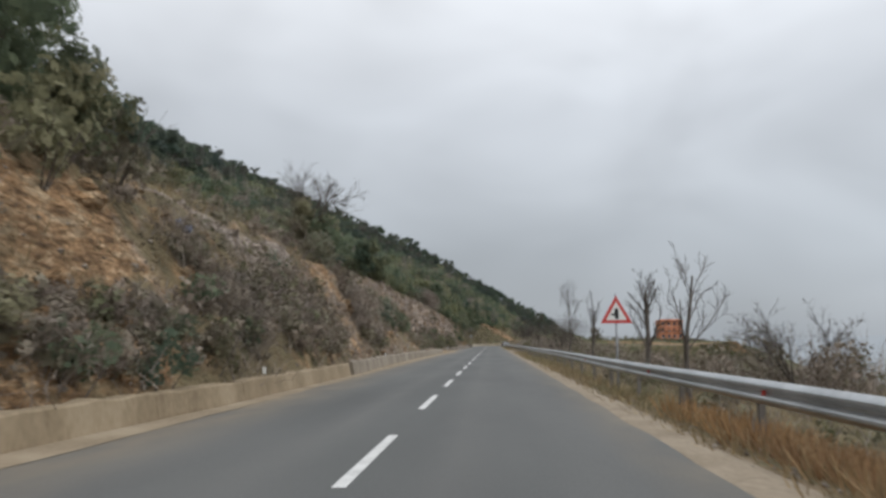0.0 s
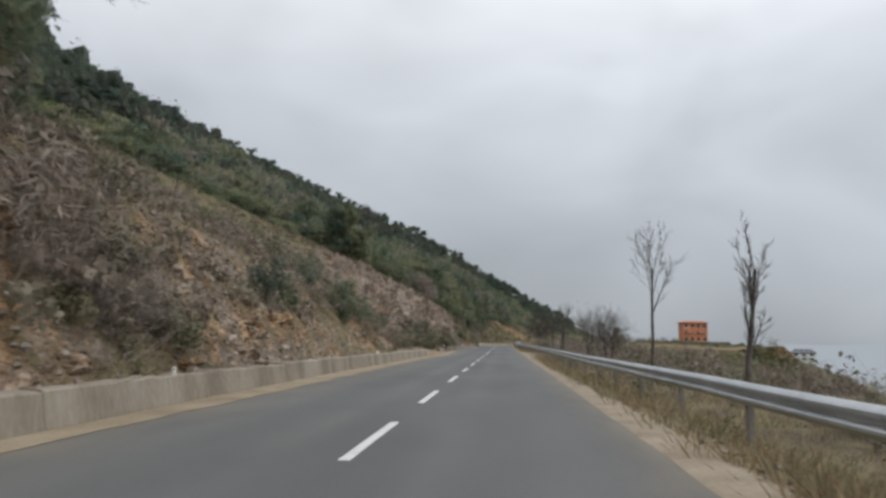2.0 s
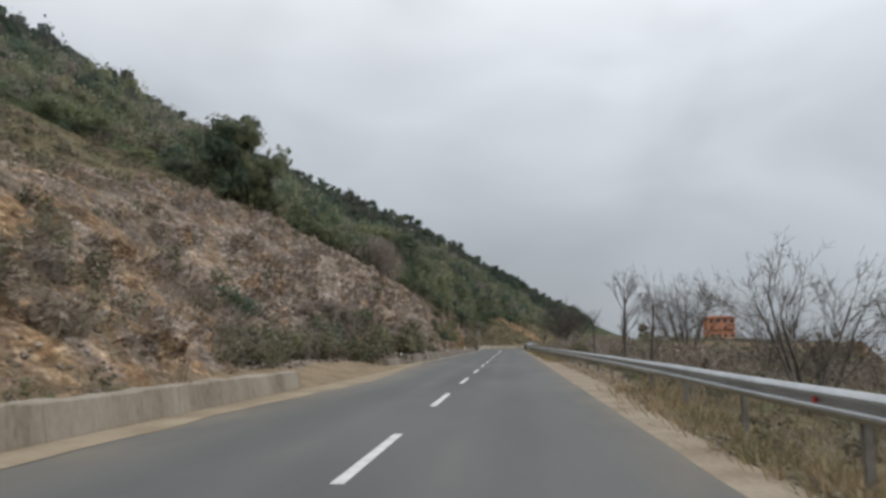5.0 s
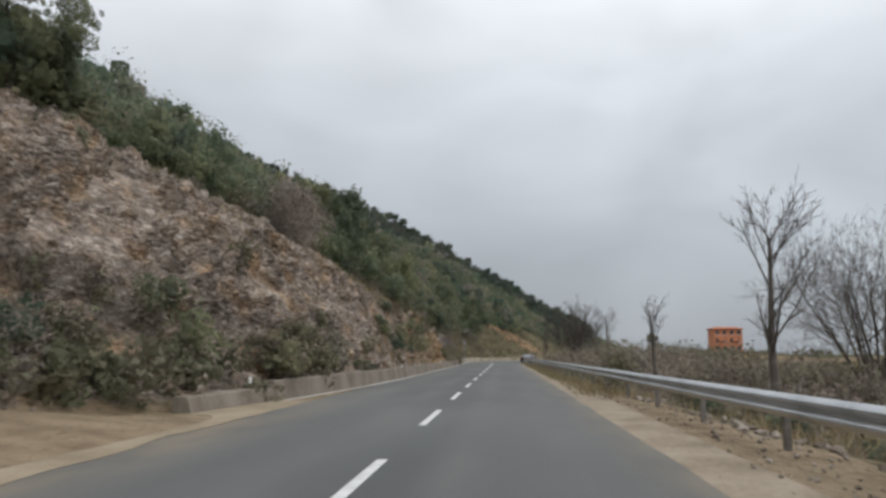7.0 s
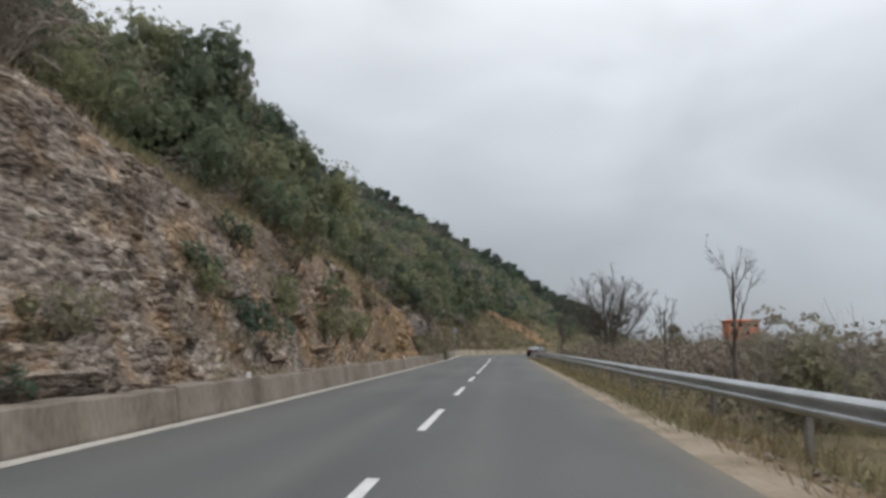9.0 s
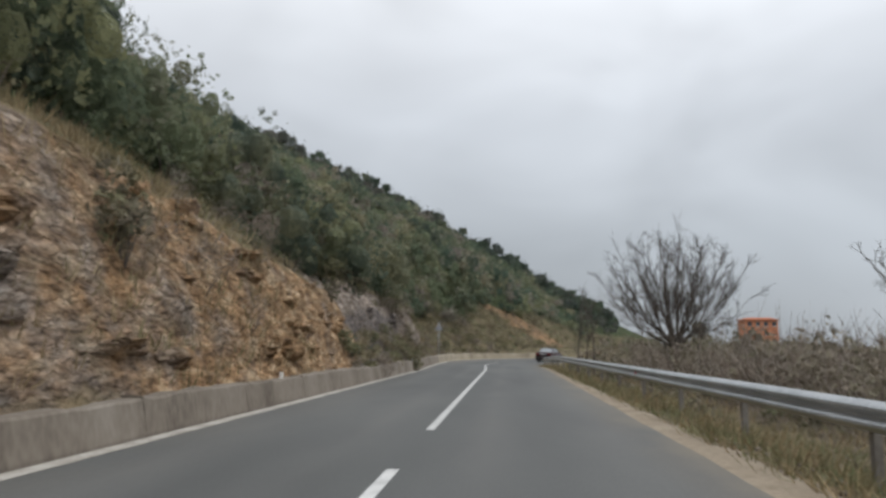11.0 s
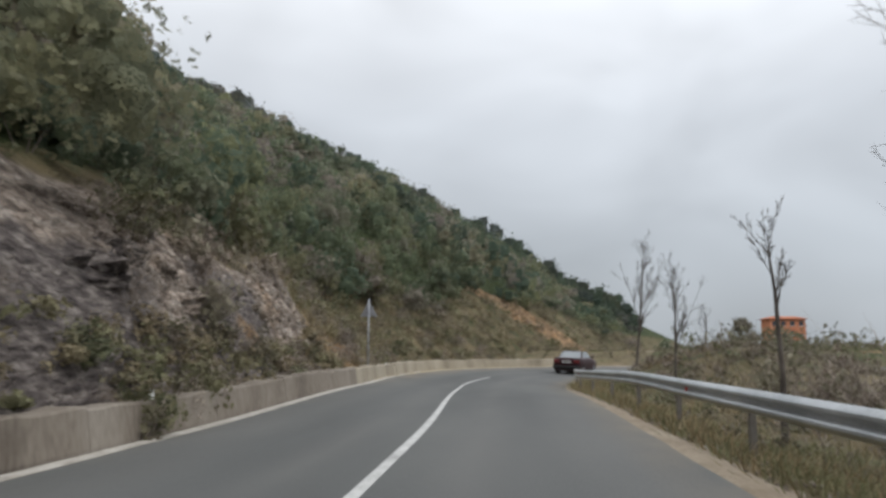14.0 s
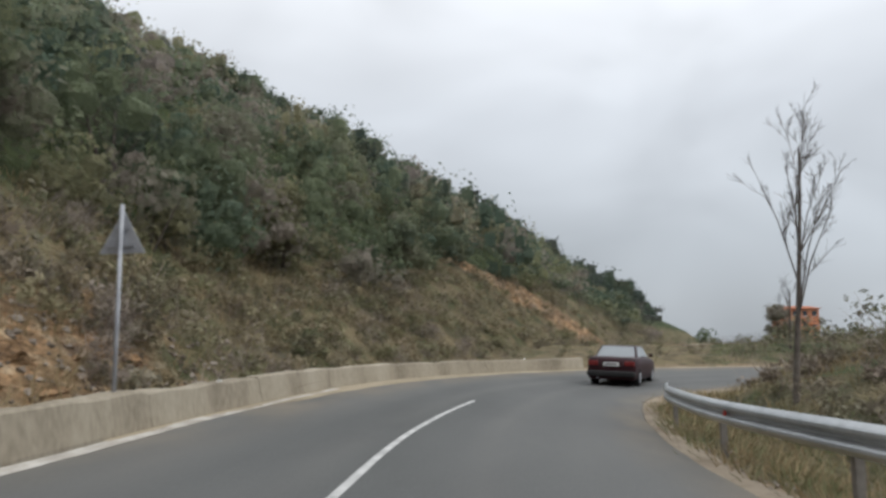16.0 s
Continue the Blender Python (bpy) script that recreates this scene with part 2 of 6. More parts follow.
    # a darker, greyer rock tone, blended in by the dark mask and noise
    dark_stone = ramp_of(noise_node(5.0, 10, (1.0, 0.5, 1.7)), ((0.32, (0.050, 0.042, 0.040)), (0.52, (0.122, 0.104, 0.096)), (0.68, (0.24, 0.212, 0.190))))
    rk = mixed("dark", stained.outputs[0], dark_stone.outputs[0], noise_node(1.3, 7))
    c = mixed("rock", c, rk, noise_node(1.0, 7))
    c = mixed("sand", c, sand.outputs[0], noise_node(2.0, 5))
    nt.links.new(c, b.inputs["Base Color"])
    bn = noise_node(6.0, 12, (1.0, 0.7, 1.5))
    bp = nt.nodes.new("ShaderNodeBump")
    bp.inputs["Strength"].default_value, bp.inputs["Distance"].default_value = 1.0, 0.24
    nt.links.new(bn.outputs[0], bp.inputs["Height"])
    nt.links.new(bp.outputs[0], b.inputs["Normal"])
    return m


M_GROUND = ground_material()
M_ASPHALT = material("asphalt", (0.081, 0.083, 0.0805), (0.060, 0.0615, 0.0595), (0.105, 0.106, 0.101), scale=0.35, fine=55, rough=0.8, bump=0.25, dist=0.006, stretch=(1, 0.25, 1))


def dusty(m, attribute, colour, scale):
    """Lays patchy dust of that colour over a material where the mesh's attribute is high."""
    nt = m.node_tree
    b = nt.nodes["Principled BSDF"]
    under = b.inputs["Base Color"].links[0].from_socket
    at, geo, n, mp = (nt.nodes.new(k) for k in ("ShaderNodeAttribute", "ShaderNodeNewGeometry", "ShaderNodeTexNoise", "ShaderNodeMapping"))
    at.attribute_name = attribute
    n.inputs["Scale"].default_value, n.inputs["Detail"].default_value = scale, 7
    mp.inputs["Scale"].default_value = (1.0, 0.35, 1.0)
    nt.links.new(geo.outputs["Position"], mp.inputs[0])
    nt.links.new(mp.outputs[0], n.inputs["Vector"])
    amount, mx = nt.nodes.new("ShaderNodeMath"), nt.nodes.new("ShaderNodeMix")
    amount.operation, amount.use_clamp = "MULTIPLY", True
    reach = nt.nodes.new("ShaderNodeMapRange")
    reach.inputs["From Min"].default_value, reach.inputs["From Max"].default_value = 0.25, 0.70
    nt.links.new(n.outputs["Fac"], reach.inputs["Value"])
    nt.links.new(reach.outputs[0], amount.inputs[0])
    nt.links.new(at.outputs["Fac"], amount.inputs[1])
    mx.data_type = "RGBA"
    nt.links.new(amount.outputs[0], mx.inputs[0])
    nt.links.new(under, mx.inputs[6])
    mx.inputs[7].default_value = (*colour, 1)
    nt.links.new(mx.outputs[2], b.inputs["Base Color"])
    return m


dusty(M_ASPHALT, "dust", (0.215, 0.172, 0.118), 1.1)
dusty(M_ASPHALT, "worn", (0.125, 0.122, 0.115), 0.6)

M_PAINT = material("road_paint", (0.50, 0.50, 0.485), (0.34, 0.34, 0.33), (0.60, 0.60, 0.58), scale=3, fine=35, rough=0.7, bump=0.1)
M_PAINT_DULL = material("dusty_road_paint", (0.42, 0.42, 0.405), (0.25, 0.25, 0.24), (0.54, 0.54, 0.52), scale=2.4, fine=30, rough=0.75, bump=0.1)
M_PAINT_OLD = material("worn_road_paint", (0.34, 0.315, 0.275), (0.20, 0.182, 0.155), (0.47, 0.45, 0.41), scale=2.2, fine=20, rough=0.8, bump=0.1)
M_CONCRETE = material("stained_concrete", (0.225, 0.192, 0.150), (0.130, 0.107, 0.080), (0.295, 0.262, 0.215), scale=0.9, fine=14, rough=0.9, bump=0.4, stretch=(1, 1, 0.35))
M_CONCRETE_DIRTY = material("sooty_concrete", (0.172, 0.146, 0.118), (0.098, 0.080, 0.063), (0.235, 0.208, 0.174), scale=0.9, fine=14, rough=0.9, bump=0.4, stretch=(1, 1, 0.35))
M_GRAVEL = material("gravel_edge", (0.225, 0.182, 0.132), (0.145, 0.110, 0.074), (0.300, 0.252, 0.192), scale=0.9, fine=12, rough=0.95, bump=0.7)
M_DUST = material("ochre_dust", (0.228, 0.180, 0.122), (0.155, 0.119, 0.078), (0.295, 0.243, 0.174), scale=0.8, fine=14, rough=0.95, bump=0.4)
M_DUST_PALE = material("pale_dust", (0.27, 0.225, 0.155), (0.19, 0.155, 0.105), (0.34, 0.29, 0.215), scale=0.7, fine=14, rough=0.95, bump=0.4)
M_CONCRETE_PALE = material("dusty_concrete", (0.265, 0.232, 0.176), (0.165, 0.138, 0.102), (0.35, 0.312, 0.245), scale=0.8, fine=14, rough=0.9, bump=0.4, stretch=(1, 1, 0.4))
M_CONCRETE_OCHRE = material("ochre_stained_concrete", (0.235, 0.183, 0.118), (0.150, 0.112, 0.070), (0.31, 0.25, 0.172), scale=0.8, fine=14, rough=0.9, bump=0.4, stretch=(1, 1, 0.4))
M_STEEL = material("galvanised_steel", (0.44, 0.455, 0.46), (0.32, 0.335, 0.34), (0.54, 0.55, 0.555), scale=1.1, fine=14, rough=0.36, bump=0.05, metal=0.75)
M_RUST = material("weathered_post_steel", (0.17, 0.155, 0.138), (0.11, 0.098, 0.086), (0.23, 0.215, 0.195), scale=2, fine=15, rough=0.8, bump=0.2)
M_STONE = material("limestone", (0.198, 0.165, 0.132), (0.105, 0.084, 0.064), (0.30, 0.262, 0.222), scale=1.6, fine=9, rough=0.95, bump=0.8, island=0.4, dist=0.04)
M_BARK = material("bark", (0.105, 0.088, 0.075), (0.05, 0.042, 0.036), (0.17, 0.15, 0.13), scale=3, fine=30, rough=0.95, bump=0.6)
GREENS = ((0.062, 0.082, 0.062), (0.155, 0.182, 0.108), (0.082, 0.116, 0.084), (0.225, 0.230, 0.125), (0.074, 0.098, 0.076), (0.250, 0.238, 0.140), (0.230, 0.198, 0.168), (0.170, 0.198, 0.118), (0.102, 0.136, 0.098))
M_LEAF = foliage("evergreen_leaves", GREENS, scale=0.6, vary=0.18, leafy=19.0, crowns=0.78, through_light=0.46)
# the same greens paled and blued: haze over the hillside put into the colour
M_LEAF_HAZED = foliage("haze_tinted_leaves", tuple((1.22 * r, 1.22 * g, 1.3 * b) for r, g, b in GREENS), scale=0.6, vary=0.20, leafy=7.0, crowns=0.78, through_light=0.44)
# cooler, darker copy: shade and bluish haze of the far woods set in the colour
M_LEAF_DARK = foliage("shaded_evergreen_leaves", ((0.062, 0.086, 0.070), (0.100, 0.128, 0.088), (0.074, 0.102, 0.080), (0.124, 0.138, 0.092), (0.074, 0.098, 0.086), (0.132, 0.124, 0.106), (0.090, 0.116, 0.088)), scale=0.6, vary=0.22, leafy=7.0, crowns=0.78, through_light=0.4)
M_LEAF_OLIVE = foliage("olive_leaves", ((0.105, 0.112, 0.066), (0.165, 0.158, 0.088), (0.14, 0.12, 0.09), (0.15, 0.16, 0.09), (0.16, 0.135, 0.10)), scale=0.30, vary=0.20, leafy=17.0)
M_BRUSH = foliage("bare_brush_haze", ((0.188, 0.156, 0.126), (0.222, 0.180, 0.146), (0.180, 0.168, 0.116), (0.240, 0.196, 0.156), (0.198, 0.178, 0.128)), scale=0.5, vary=0.3, leafy=14.0, crowns=0.6)
M_SCRUB = foliage("grey_brown_scrub", ((0.150, 0.142, 0.086), (0.190, 0.165, 0.106), (0.130, 0.136, 0.084), (0.180, 0.152, 0.118), (0.158, 0.162, 0.096)), scale=0.30, vary=0.2, leafy=9.0, crowns=0.6, through_light=0.42)
M_DRY = foliage("straw_scrub", ((0.215, 0.190, 0.112), (0.250, 0.205, 0.135), (0.190, 0.188, 0.105), (0.235, 0.190, 0.145)), scale=0.4, vary=0.25, leafy=16.0, crowns=0.6, through_light=0.3)
M_TWIG = foliage("dry_twigs", ((0.190, 0.156, 0.136), (0.245, 0.202, 0.162), (0.215, 0.184, 0.160), (0.270, 0.226, 0.178)), scale=0.5, through_light=0.1)
M_GRASS = foliage("dry_grass", ((0.185, 0.158, 0.092), (0.31, 0.242, 0.140), (0.26, 0.195, 0.115), (0.185, 0.176, 0.094), (0.34, 0.265, 0.155)), scale=0.3, vary=0.3)
M_GRASS_RUST = foliage("dead_fern", ((0.30, 0.170, 0.076), (0.37, 0.230, 0.110), (0.25, 0.150, 0.080), (0.40, 0.275, 0.150)), scale=0.5, vary=0.3)
M_GRASS_GREEN = foliage("green_grass", ((0.120, 0.134, 0.066), (0.170, 0.176, 0.086), (0.158, 0.148, 0.082), (0.130, 0.152, 0.070)), scale=0.4, vary=0.25)
M_RED = material("red_reflector", (0.55, 0.06, 0.05), (0.42, 0.04, 0.04), scale=6, rough=0.4, bump=0)
M_WHITE = material("white_enamel", (0.78, 0.78, 0.76), (0.66, 0.66, 0.63), scale=5, rough=0.45, bump=0)
M_BLACK = material("black_enamel", (0.02, 0.02, 0.02), (0.012, 0.012, 0.012), scale=5, rough=0.5, bump=0)
M_GREY = material("bare_aluminium", (0.30, 0.31, 0.33), (0.22, 0.23, 0.25), (0.38, 0.39, 0.41), scale=5, rough=0.5, bump=0.05, metal=0.3)
M_ORANGE = material("orange_render", (0.55, 0.225, 0.125), (0.46, 0.185, 0.10), (0.61, 0.27, 0.16), scale=0.4, fine=5, rough=0.9, bump=0.1)
M_WINDOW = material("dark_window", (0.045, 0.05, 0.058), (0.03, 0.035, 0.04), scale=1, rough=0.2, bump=0, spec=0.5)
M_ROOF = material("roof_tiles", (0.36, 0.13, 0.07), (0.25, 0.09, 0.05), (0.43, 0.18, 0.10), scale=0.7, fine=6, rough=0.9, bump=0.3)
M_MAROON = material("maroon_car_paint", (0.024, 0.006, 0.008), (0.018, 0.005, 0.006), (0.032, 0.009, 0.011), scale=1.5, fine=12, rough=0.42, bump=0, spec=0.18)
M_LAMP = material("tail_lamp_glass", (0.16, 0.02, 0.02), (0.12, 0.015, 0.015), scale=6, rough=0.3, bump=0)
M_TYRE = material("tyre_rubber", (0.018, 0.018, 0.018), (0.012, 0.012, 0.012), scale=6, rough=0.9, bump=0.1)
M_CARGLASS = material("car_glass", (0.20, 0.22, 0.23), (0.16, 0.175, 0.185), scale=2, rough=0.08, bump=0, spec=0.8)


# ---------------------------------------------------------------- building helpers
def mesh_from(name, verts, faces, mats, smooth=False, index=None):
    me = bpy.data.meshes.new(name)
    me.from_pydata([tuple(v) for v in verts], [], faces)
    for m in (mats if isinstance(mats, (list, tuple)) else [mats]):
        me.materials.append(m)
    if index is not None:
        me.polygons.foreach_set("material_index", index)
    if smooth:
        me.polygons.foreach_set("use_smooth", [True] * len(me.polygons))
    me.update()
    return me


def quads_mesh(name, v, mat):
    """A mesh of loose quads from an array (n, 4, 3)."""
    n = len(v)
    me = bpy.data.meshes.new(name)
    me.vertices.add(n * 4)
    me.vertices.foreach_set("co", np.ascontiguousarray(v, dtype=np.float32).ravel())
    me.loops.add(n * 4)
    me.loops.foreach_set("vertex_index", np.arange(n * 4, dtype=np.int32))
    me.polygons.add(n)
    me.polygons.foreach_set("loop_start", np.arange(0, n * 4, 4, dtype=np.int32))
    me.materials.append(mat)
    me.update(calc_edges=True)
    me.validate()
    return me


def part(name, me, parent, label="", m=None):
    ob = new(name, me)
    ob.parent = parent
    if m is not None:
        ob.matrix_basis = m
    if label:
        ob["label"] = label
    return ob


def bm_mesh(name, build, mats, bevel=0.0, smooth=False):
    bm = bmesh.new()
    build(bm)
    if bevel:
        bmesh.ops.bevel(bm, geom=list(bm.edges), offset=bevel, segments=1, affect="EDGES")
    me = bpy.data.meshes.new(name)
    bm.normal_update()
    bm.to_mesh(me)
    bm.free()
    for m in (mats if isinstance(mats, (list, tuple)) else [mats]):
        me.materials.append(m)
    if smooth:
        me.polygons.foreach_set("use_smooth", [True] * len(me.polygons))
    return me


def box(bm, x0, y0, z0, x1, y1, z1):
    c = Matrix.Translation(((x0 + x1) / 2, (y0 + y1) / 2, (z0 + z1) / 2)) @ Matrix.Diagonal((x1 - x0, y1 - y0, z1 - z0, 1))
    return bmesh.ops.create_cube(bm, size=1.0, matrix=c)["verts"]


def rod(bm, a, b, r, seg=10, r2=None):
    a, b = Vector(a), Vector(b)
    q = (b - a).to_track_quat("Z", "Y").to_matrix().to_4x4()
    bmesh.ops.create_cone(bm, cap_ends=True, segments=seg, radius1=r, radius2=r if r2 is None else r2, depth=(b - a).length, matrix=Matrix.Translation((a + b) / 2) @ q)


def smooth_step(a, b, x):
    u = np.clip((np.asarray(x, dtype=float) - a) / (b - a), 0, 1)
    return u * u * (3 - 2 * u)


# ---------------------------------------------------------------- the road's line
BEND_Y, BEND_R, BEND_TURN = 195.5, 60.0, radians(18.5)
CENTRE = -1.33


def road_at(s):
    """Place, heading (from +y towards +x) of the centre line at s metres (s = y before the bend)."""
    if s <= BEND_Y:
        return CENTRE, s, 0.0
    a = (s - BEND_Y) / BEND_R
    if a <= BEND_TURN:
        return CENTRE + BEND_R * (1 - math.cos(a)), BEND_Y + BEND_R * math.sin(a), a
    x, y = CENTRE + BEND_R * (1 - math.cos(BEND_TURN)), BEND_Y + BEND_R * math.sin(BEND_TURN)
    d = s - BEND_Y - BEND_R * BEND_TURN
    return x + d * math.sin(BEND_TURN), y + d * math.cos(BEND_TURN), BEND_TURN


def on_road(s, off, z=0.0):
    """A point off metres to the right of the centre line."""
    x, y, a = road_at(s)
    return (x + off * math.cos(a), y - off * math.sin(a), z)


def road_coords(X, Y):
    """s and offset (right positive) of plan points."""
    X, Y = np.asarray(X, float), np.asarray(Y, float)
    s, o = Y.copy(), X - CENTRE
    cx = CENTRE + BEND_R
    ang = np.arctan2(Y - BEND_Y, cx - X)
    r = np.hypot(X - cx, Y - BEND_Y)
    bend = (Y > BEND_Y) & (ang >= 0) & (ang <= BEND_TURN)
    s = np.where(bend, BEND_Y + BEND_R * ang, s)
    o = np.where(bend, BEND_R - r, o)
    ex, ey, ea = road_at(BEND_Y + BEND_R * BEND_TURN)
    dx, dy = X - ex, Y - ey
    al = dx * math.sin(ea) + dy * math.cos(ea)
    ac = dx * math.cos(ea) - dy * math.sin(ea)
    past = (Y > BEND_Y) & (al > 0)
    s = np.where(past, BEND_Y + BEND_R * BEND_TURN + al, s)
    o = np.where(past, ac, o)
    return s, o


# the carriageway leaves the hill's line at the end and swings tightly to the right
TIGHT_S, TIGHT_R, TIGHT_TURN = 207.8, 15.0, radians(80)


def lane_at(s):
    if s <= TIGHT_S:
        return road_at(s)
    x0, y0, a0 = road_at(TIGHT_S)
    cx, cy = x0 + TIGHT_R * math.cos(a0), y0 - TIGHT_R * math.sin(a0)
    a = a0 + (s - TIGHT_S) / TIGHT_R
    t = min(a, TIGHT_TURN)
    x, y = cx - TIGHT_R * math.cos(t), cy + TIGHT_R * math.sin(t)
    d = max(0.0, a - TIGHT_TURN) * TIGHT_R
    return x + d * math.sin(t), y + d * math.cos(t), t


def bank(s, off):
    """How far the banked bend lies below the straight road, at an offset from the centre line; its outer side is raised."""
    off = np.asarray(off, float)
    low, high = 0.30 * np.clip((off + 3.9) / 7.3, 0, 1.15), 0.12 * np.clip(-off / 4, 0, 1.1)
    return smooth_step(236, 222, s) * (smooth_step(184, 202, s) * low - smooth_step(179, 190, s) * high)


def on_lane(s, off, z=0.0):
    x, y, a = lane_at(s)
    return (x + off * math.cos(a), y - off * math.sin(a), z - float(bank(s, off)))


LANE_PTS = np.array([lane_at(200 + 0.5 * k) for k in range(150)])


def lane_off(X, Y, with_way=False):
    """Offset from the carriageway's centre in and after the tight bend (right positive), 99 away from it."""
    X, Y = np.asarray(X, float), np.asarray(Y, float)
    out, way = np.full(X.shape, 99.0), np.full(X.shape, 0.0)
    near = (Y > 198) & (Y < 260) & (np.abs(X - 20) < 60)
    if near.any():
        x, y = X[near], Y[near]
        d2 = (x[:, None] - LANE_PTS[None, :, 0]) ** 2 + (y[:, None] - LANE_PTS[None, :, 1]) ** 2
        k = d2.argmin(1)
        side = (x - LANE_PTS[k, 0]) * np.cos(LANE_PTS[k, 2]) - (y - LANE_PTS[k, 1]) * np.sin(LANE_PTS[k, 2])
        out[near] = np.sign(side) * np.sqrt(d2[np.arange(len(k)), k])
        way[near] = 200 + 0.5 * k
    return (out, way) if with_way else out


# ---------------------------------------------------------------- the ground
FACE_Y = [-30, 5, 22, 32, 42, 55, 68, 85, 98, 107, 114, 124, 134, 143, 155, 166, 174, 186, 197, 206, 215, 232, 250, 300]
FOOT = [0.9, 0.8, 0.5, 0.4, 0.7, 0.9, 0.9, 2.4, 3.8, 2.0, 0.8, 0.5, 0.3, 0.2, 0.2, 0.2, 0.2, 0.3, 0.5, 1.45, 1.4, 0.6, 0.5, 0.5]
STEEP = [1.6, 1.6, 1.7, 1.7, 2.1, 1.5, 1.1, 0.95, 0.95, 1.02, 1.1, 1.6, 3.0, 3.6, 3.0, 3.0, 2.7, 2.3, 1.1, 0.9, 0.8, 1.0, 1.2, 1.0]
CREST = [5.0, 5.0, 5.2, 5.4, 4.0, 4.0, 4.5, 6.0, 7.2, 7.4, 7.0, 6.0, 4.4, 4.4, 3.9, 2.9, 3.2, 3.4, 2.4, 2.2, 2.4, 5.0, 5.2, 4.0]
SLOPE_Y = FACE_Y + [350]
UPPER = [0.50, 0.50, 0.485, 0.485, 0.495, 0.49, 0.485, 0.475, 0.485, 0.498, 0.505, 0.548, 0.578, 0.617, 0.68, 0.70, 0.735, 0.79, 0.81, 0.82, 0.78, 0.685, 0.705, 0.635, 0.50]
FAR_UP = [0.498, 0.495, 0.486, 0.487, 0.497, 0.493, 0.487, 0.486, 0.485, 0.50, 0.55, 0.61, 0.62, 0.56, 0.535, 0.543, 0.542, 0.555, 0.556, 0.546, 0.526, 0.51, 0.485, 0.523, 0.60]
HILL_OFF = -3.97
WALL_S = [-20, 9, 15, 30, 44, 56, 66, 87, 104, 109, 115, 122, 130, 160, 195, 201, 207, 213, 222, 235]
WALL_O = [-4.3, -4.35, -4.15, -4.1, -4.55, -4.6, -4.45, -4.45, -5.5, -5.1, -4.5, -4.15, -3.95, -3.86, -3.86, -4.15, -4.6, -4.8, -4.3, -3.9]


SHOULDER_S = [-20, 30, 38, 46, 55, 63, 78, 88, 100, 110, 120, 135, 166, 185, 206, 260]
SHOULDER_O = [4.1, 4.15, 4.35, 4.35, 4.1, 3.9, 4.1, 5.2, 5.7, 5.4, 4.4, 4.15, 4.0, 3.80, 4.15, 4.1]


def wall_off(s):
    return np.interp(s, WALL_S, WALL_O)


def hill_height(X, Y):
    """Smooth height of the ground, before its roughness."""
    X, Y = np.asarray(X, float), np.asarray(Y, float)
    s, o = road_coords(X, Y)
    d = -o + HILL_OFF - np.interp(s, FACE_Y, FOOT)
    m, zr = (np.interp(s, FACE_Y, k) for k in (STEEP, CREST))
    up, high = (np.interp(s, SLOPE_Y, k) for k in (UPPER, FAR_UP))
    d1 = zr / m
    e = d - d1
    face = np.where(e < 0, m * d, zr + up * np.minimum(e, 26) + high * np.maximum(e - 26, 0))
    ramp = 0.15 * np.clip(-o - 4.0, 0, 4.2) * smooth_step(84, 90, Y) * smooth_step(108, 102, Y)
    z = np.maximum(np.maximum(face, ramp), 0) * (1 - smooth_step(348, 440, Y))
    # the last crag of the cut stands proud of the grassy bank
    z = z + np.where(d > 0, 0.85 * np.exp(-((s - 190.0) / 1.5) ** 2) * smooth_step(0.0, 0.5, d) * smooth_step(2.6, 1.4, d), 0)
    # valley side: verge, ditch, brushy terrace, then down towards the plain
    r = o - 4.2
    verge = np.where(r > 0, -0.45 * smooth_step(0, 1.6, o - np.interp(s, SHOULDER_S, SHOULDER_O)) + 0.25 * smooth_step(3, 10, r), 0)
    edge = 12 + 0.38 * np.maximum(Y - 190, 0)
    fall = -150 * smooth_step(0, 340, X - edge) - (1.3 * smooth_step(10, 22, X) + 9 * smooth_step(15, 58, X)) * smooth_step(232, 150, Y)
    right = verge + fall + 1.8 * smooth_step(232, 268, Y) * smooth_step(1, 14, r)
    z = np.where((o > 3.2) & (z < 0.05), right, z)
    z = np.where((np.abs(o) < 4.0) & (z < 0.05), -0.06, z)
    # level ground under the tight bend, and a low bank outside it
    lo, way = lane_off(X, Y, True)
    z = np.where((lo < -5.2) & (lo > -60) & (z < 1.5) & (Y > 206), np.maximum(z, 0.12 * np.clip(-lo - 5.2, 0, 9)), z)
    w = smooth_step(8.0, 4.9, np.abs(lo)) * smooth_step(203, 208, Y)
    z = np.where((z < 0.6) & (w > 0), z * (1 - w) - 0.06 * w, z)
    dip = np.where((way > 200.2), bank(way, lo), bank(s, o)) * smooth_step(11, 6, np.where(way > 200.2, lo, o))
    z = np.where(z < 0.6, z - dip, z) - 0.14 * smooth_step(3.7, 2.9, np.abs(lo)) * (way > 200.2)
    # a grassy knoll inside the bend
    z = z + 1.75 * np.exp(-(((X - 10.5) / 5.5) ** 2 + ((Y - 205) / 7.0) ** 2)) * smooth_step(5.0, 7.2, np.where(way > 200.2, lo, o)) * (lo > 0)
    # the plain falls to the horizon
    z = z - 150 * smooth_step(560, 1400, Y) * smooth_step(-400, 0, X)
    return z


GB_Y = [-30, 60, 90, 100, 106, 112, 116, 120, 124, 128, 132, 137, 145, 157, 162, 167, 175, 185, 192, 200, 214, 232, 250, 270, 345]
